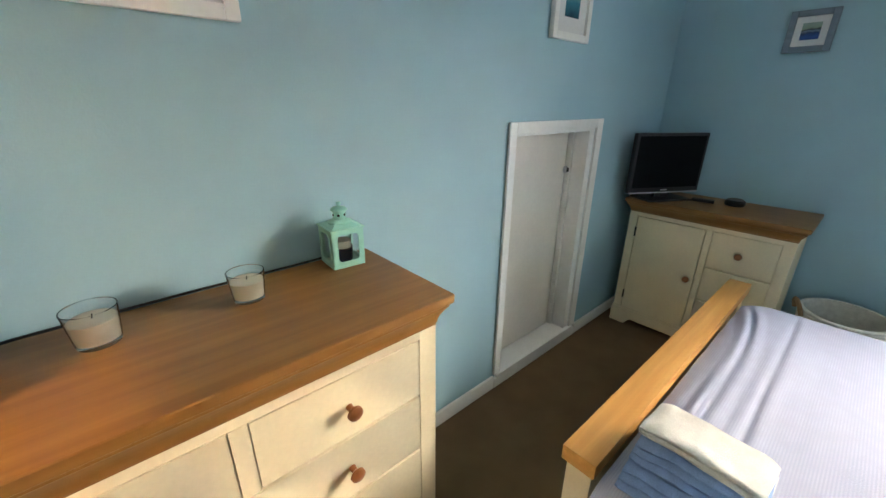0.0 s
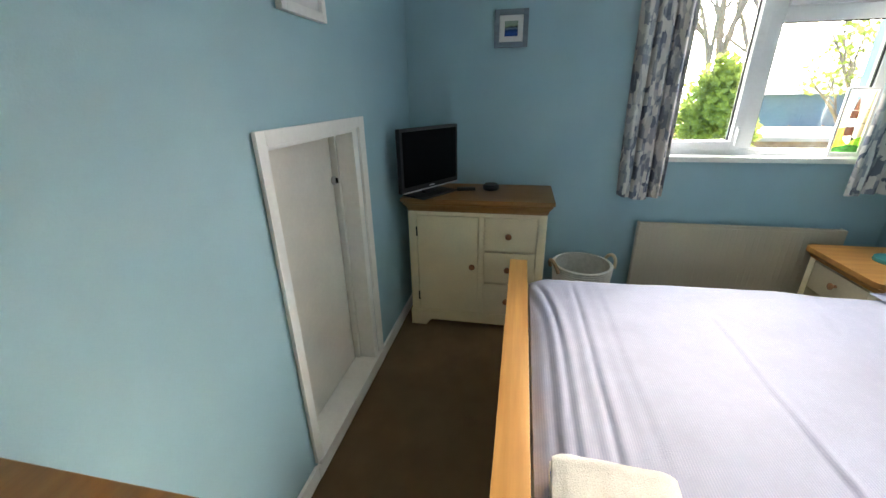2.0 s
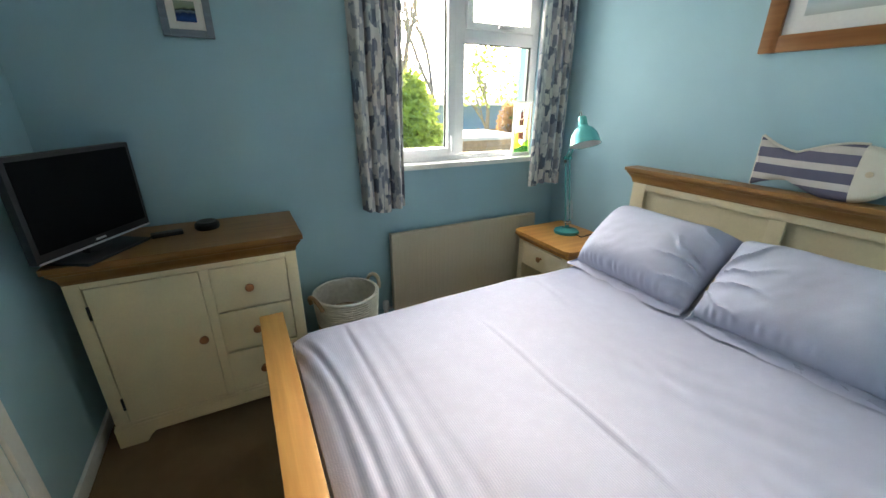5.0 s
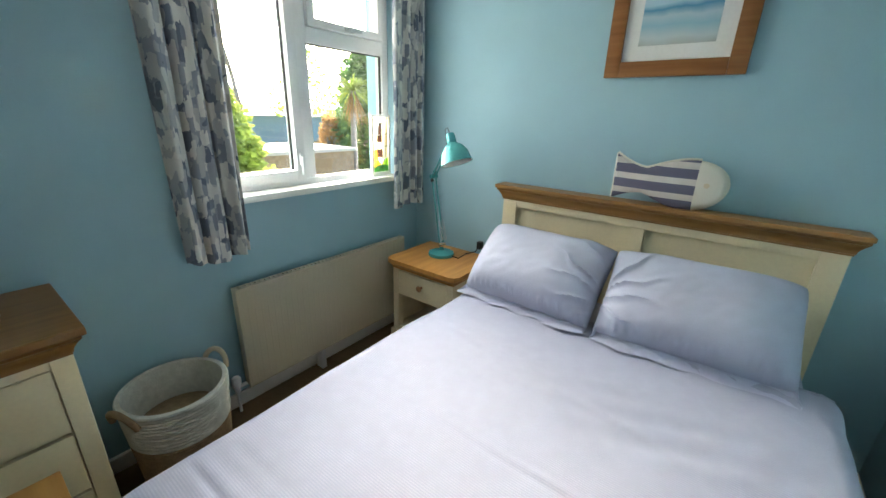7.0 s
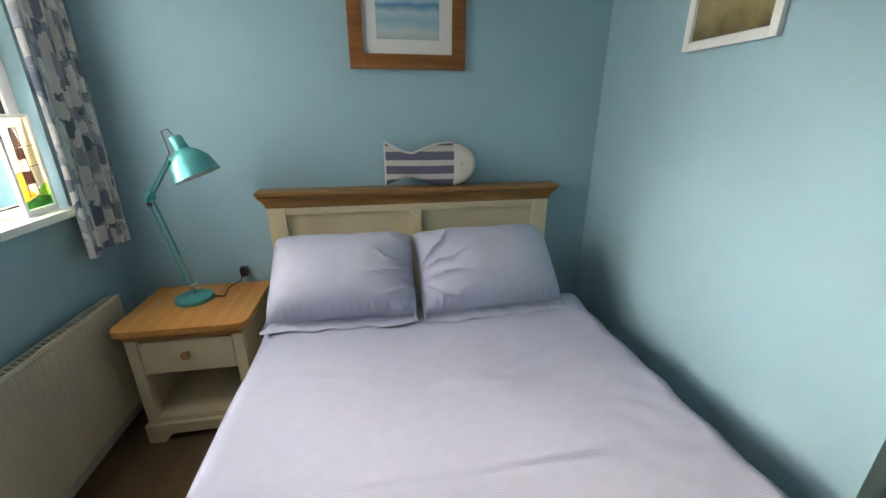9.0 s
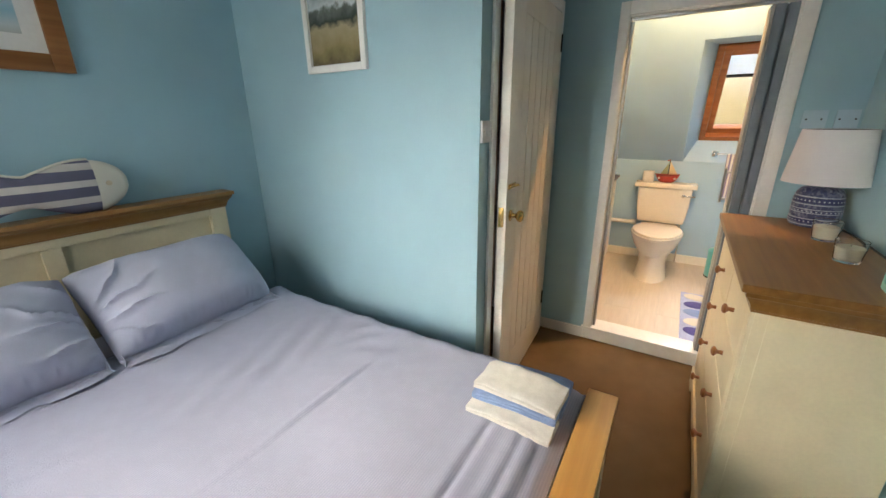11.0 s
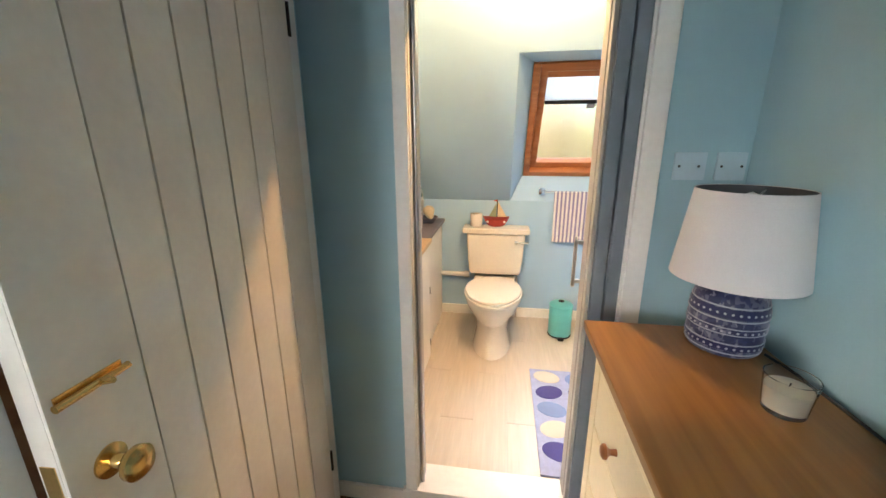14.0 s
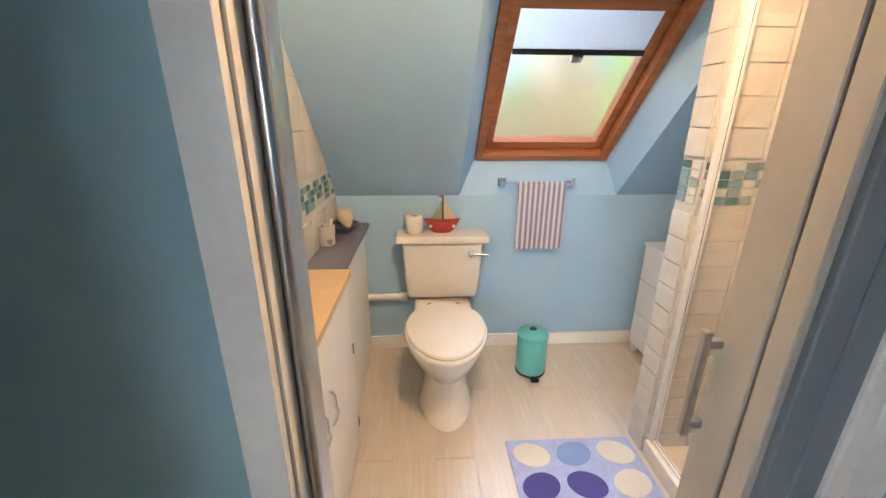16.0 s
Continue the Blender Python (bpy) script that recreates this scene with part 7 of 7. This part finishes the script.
for lm in M_LEAF:
    nt = lm.node_tree
    tr, ms = nt.nodes.new("ShaderNodeBsdfTranslucent"), nt.nodes.new("ShaderNodeMixShader")
    pb = nt.nodes["Principled BSDF"]
    nt.links.new(pb.inputs["Base Color"].links[0].from_socket, tr.inputs[0])
    ms.inputs[0].default_value = 0.5
    nt.links.new(pb.outputs[0], ms.inputs[1]), nt.links.new(tr.outputs[0], ms.inputs[2])
    nt.links.new(ms.outputs[0], nt.nodes["Material Output"].inputs[0])
M_BARK = mat("grey_brown_bark", (0.30, 0.26, 0.22), 0.9, var=0.3, scale=9, bump=0.8, bscale=40)
M_FLAT = mat("white_roof_edge", (0.60, 0.58, 0.55), 0.7, var=0.08)
M_SHEDBLUE = mat("blue_painted_boards", (0.20, 0.29, 0.42), 0.6, var=0.1)


def ground_sheet():
    b = sheet(lambda u, v: ((u - 0.5) * 300, (v - 0.5) * 300, GZ + (0.12 * max(0, -((u - 0.5) * 300) - 6) if u < 0.5 else 0) * 0.8), 60, 2)
    single("ground", b, M_GRASS, "rough garden lawn below the house", "ground", "structure", smooth=False)


def foliage(x, y, z0, rx, ry, h, count, size, m, seed, top=1.0):
    """Many small bent leaves through an uneven crown."""
    r = random.Random(seed)
    b = bmesh.new()
    for _ in range(count):
        a, u = r.random() * 2 * math.pi, r.random()
        k = r.random() ** 0.35
        wid = (1 - u ** 2 * top) ** 0.5 * (0.75 + 0.35 * noise.noise(Vector((math.cos(a) * 2, math.sin(a) * 2, u * 5 + seed))))
        p = Vector((x + rx * k * wid * math.cos(a), y + ry * k * wid * math.sin(a), z0 + h * u * (0.9 + 0.2 * r.random())))
        d = Vector((r.uniform(-1, 1), r.uniform(-1, 1), r.uniform(-0.4, 0.8))).normalized()
        s = d.orthogonal().normalized() * size * r.uniform(0.3, 0.55)
        e = d * size * r.uniform(0.7, 1.3)
        n = d.cross(s).normalized() * size * 0.15
        v = [b.verts.new(q) for q in (p, p + e * 0.5 + s + n, p + e, p + e * 0.5 - s + n)]
        b.faces.new(v)
    return b


def limbs(base, h, seed, m, depth=4, r0=0.16):
    r = random.Random(seed)
    b = bmesh.new()

    def grow(p, d, ln, rad, k):
        q = p + d * ln
        mid = p.lerp(q, 0.5) + Vector((r.uniform(-1, 1), r.uniform(-1, 1), 0)) * ln * 0.06
        segs = [p, mid, q]
        for a, c, ra in ((segs[0], segs[1], rad), (segs[1], segs[2], rad * 0.85)):
            merge(b, lathe([(ra, 0), (ra * 0.85, (c - a).length)], steps=6, m=along(a, c)))
        if k:
            for i in range(3 if k > 1 else 4):
                nd = (d + Vector((r.uniform(-1, 1), r.uniform(-1, 1), r.uniform(-0.25, 0.7))) * 0.75).normalized()
                grow(q if i else mid, nd, ln * r.uniform(0.55, 0.8), rad * 0.58, k - 1)
    grow(Vector(base), Vector((0, 0, 1)), h * 0.36, r0, depth)
    return b


def tree(label, x, y, h, rad, leaf, count, size, seed, crown0=0.3, gz=GZ, depth=3, cone=False):
    t = thing("tree", label, "tree", (x, y, gz), group="garden trees")
    part("trunk", limbs((x, y, gz), h, seed, M_BARK, depth, 0.05 * h ** 0.7), M_BARK, t)
    if count:
        part("crown", foliage(x, y, gz + h * crown0, rad, rad, h * (1 - crown0), count, size, leaf, seed, 0.98 if cone else 0.9), leaf, t, smooth=False)


def shrub(label, x, y, rx, ry, h, leaf, count, size, seed, gz=GZ):
    t = thing("shrub", label, "shrub", (x, y, gz), group="garden shrubs")
    part("stems", limbs((x, y, gz), h * 0.8, seed, M_BARK, 2, 0.05), M_BARK, t)
    part("crown", foliage(x, y, gz, rx, ry, h, count, size, leaf, seed), leaf, t, smooth=False)


def garage():
    x0, x1, y0, y1, z1 = 19.0, 23.5, -13.0, -7.0, GZ + 2.2
    g = thing("garage", "low tan brick garage with a pale flat roof", "building", ((x0 + x1) / 2, (y0 + y1) / 2, GZ))
    part("wall", box(x0, x1, y0, y1, GZ, z1), M_BRICK, g)
    part("roof", box(x0 - 0.15, x1 + 0.15, y0 - 0.15, y1 + 0.15, z1, z1 + 0.16, 0.02), M_FLAT, g, "pale flat roof")
    part("door", box(x0 - 0.03, x0, -11.5, -9.0, GZ, GZ + 1.9), M_FENCE, g)


def fences():
    f = thing("fence", "brown boarded garden fence with posts", "fence", (30, -20, GZ))
    n = 26
    for i in range(n):
        y = -42 + i * 1.8
        part("post", box(30.0, 30.1, y - 0.05, y + 0.05, GZ, GZ + 1.95), M_FENCE, f)
    me = finish(box(29.98, 30.0, 0.0, 0.145, 0, 1.8), M_FENCE, "board", False)
    for i in range(300):
        piece("board", me, f, Matrix.Translation((0, -42 + i * 0.15, GZ + 0.05 + 0.01 * (i % 3))))


def shed():
    s = thing("shed", "small blue painted garden shed", "shed", (25, -19.4, GZ))
    part("wall", box(24, 26, -20.0, -18.8, GZ, GZ + 1.8), M_SHEDBLUE, s)
    part("roof", prism([(-20.2, GZ + 1.8), (-18.6, GZ + 1.8), (-19.4, GZ + 2.5)], 0, 23.9, 26.1), M_SHEDBLUE, s)
    part("door", box(23.97, 24.0, -19.7, -19.1, GZ, GZ + 1.6), M_SHEDBLUE, s)


def outbuilding():
    s = thing("outbuilding", "long low blue building with a grey roof beyond the fence", "building", (43, -27, GZ))
    part("wall", box(41, 47, -36, -18, GZ, GZ + 3.6), M_SHEDBLUE, s)
    part("roof", prism([(40.6, GZ + 3.6), (47.4, GZ + 3.6), (44, GZ + 4.6)], 1, -36.3, -17.7), mat("grey_roof_sheet", (0.16, 0.19, 0.24), 0.7, var=0.1), s)
    for y in (-33, -28, -23):
        part("window", box(40.97, 41.0, y, y + 1.2, GZ + 1.0, GZ + 2.1), M_SHEDBLUE, s)


ground_sheet(), garage(), fences(), shed(), outbuilding()
single("patio", box(9.0, 29.0, -34, -5.5, GZ - 0.1, GZ + 0.04), M_PAVE, "pale paved patio in the garden", "patio", "structure", smooth=False)
tree("broad green conifer in the garden", 22.0, -16.5, 7.8, 2.7, M_LEAF[1], 5200, 0.30, 3, 0.05, depth=2, cone=True)
def palm():
    """A cabbage palm: ringed trunk and a burst of arching leaf blades over a skirt of dead ones."""
    x, y, h = 20.0, -14.0, 5.3
    t = thing("palm_tree", "yellow-green cabbage palm with a brown leaf skirt", "tree", (x, y, GZ))
    part("trunk", tube([(x, y, GZ), (x + 0.1, y, GZ + h * 0.5), (x, y, GZ + h)], 0.16, 8), M_BARK, t)
    r = random.Random(77)
    for name, count, lo, hi, ln, m in (("crown", 150, -0.2, 1.1, 1.7, M_LEAF[0]), ("dead_leaves", 50, -1.4, -0.8, 1.3, M_LEAF[3])):
        b = bmesh.new()
        for _ in range(count):
            a, e, k = r.random() * 2 * math.pi, r.uniform(lo, hi), ln * r.uniform(0.8, 1.15)
            d, w = Vector((math.cos(a), math.sin(a), 0)), Vector((-math.sin(a), math.cos(a), 0)) * 0.045
            pts = [Vector((x, y, GZ + h)) + d * (k * u * math.cos(e)) + Vector((0, 0, k * (u * math.sin(e) - 0.45 * u * u))) for u in (0, 0.35, 0.7, 1.0)]
            rows = [(b.verts.new(p - w * q), b.verts.new(p + w * q)) for p, q in zip(pts, (0.5, 1.0, 0.8, 0.1))]
            for (p0, p1), (q0, q1) in zip(rows, rows[1:]):
                b.faces.new((p0, p1, q1, q0))
        part(name, b, m, t, smooth=False)


palm()
shrub("tall leafy hedge behind the conifer", 26.0, -22.5, 2.4, 3.4, 8.0, M_LEAF[0], 4200, 0.34, 25)
shrub("tall dark green hedge beyond the patio", 24.0, -19.6, 2.0, 2.6, 7.2, M_LEAF[1], 3600, 0.30, 26)
tree("small rust-leaved tree by the fence", 23.0, -14.6, 3.8, 1.1, M_LEAF[3], 1100, 0.22, 5, 0.3, depth=2)
tree("tall bare garden tree", 27.0, -9.0, 15.0, 3, None, 0, 0, 8, depth=4)
tree("bare leaning tree behind the fence", 32.0, -13.5, 13.0, 3, None, 0, 0, 11, depth=4)
tree("sparse budding tree behind the fence", 32.0, -19.0, 9.0, 3.4, M_LEAF[0], 700, 0.35, 13, 0.4, depth=4)
shrub("large yellow-green shrub near the house", 14.0, -4.0, 2.1, 1.8, 4.5, M_LEAF[0], 6500, 0.20, 21)
shrub("yellow-green shrub in the garden", 16.0, -0.8, 2.4, 2.2, 4.2, M_LEAF[0], 5000, 0.22, 22)
shrub("low green shrub on the lawn", 11.5, -5.6, 0.9, 0.9, 2.0, M_LEAF[0], 1500, 0.16, 23)
shrub("dark green shrub at the fence", 28.0, -22.0, 1.6, 4.0, 2.8, M_LEAF[1], 2200, 0.25, 24)
for i, (y, h, k) in enumerate(((-6, 6.5, 1), (-1.5, 5.5, 0), (2.5, 6.0, 2), (6.5, 6.5, 2), (11, 7, 1))):
    shrub("tangled hedge bank behind the house", -13.5 - (i % 2) * 1.5, y, 2.2, 2.8, h, M_LEAF[k], 3800, 0.30, 40 + i, GZ + 0.5)
for i, y in enumerate((-12, -5, 2, 9, 16)):
    tree("leafy tree on the bank behind the house", -24 - (i % 3) * 2, y, 11 + i % 3, 3.6, M_LEAF[1 if i % 2 else 0], 3200, 0.45, 60 + i, 0.15, GZ + 1.0, 3)
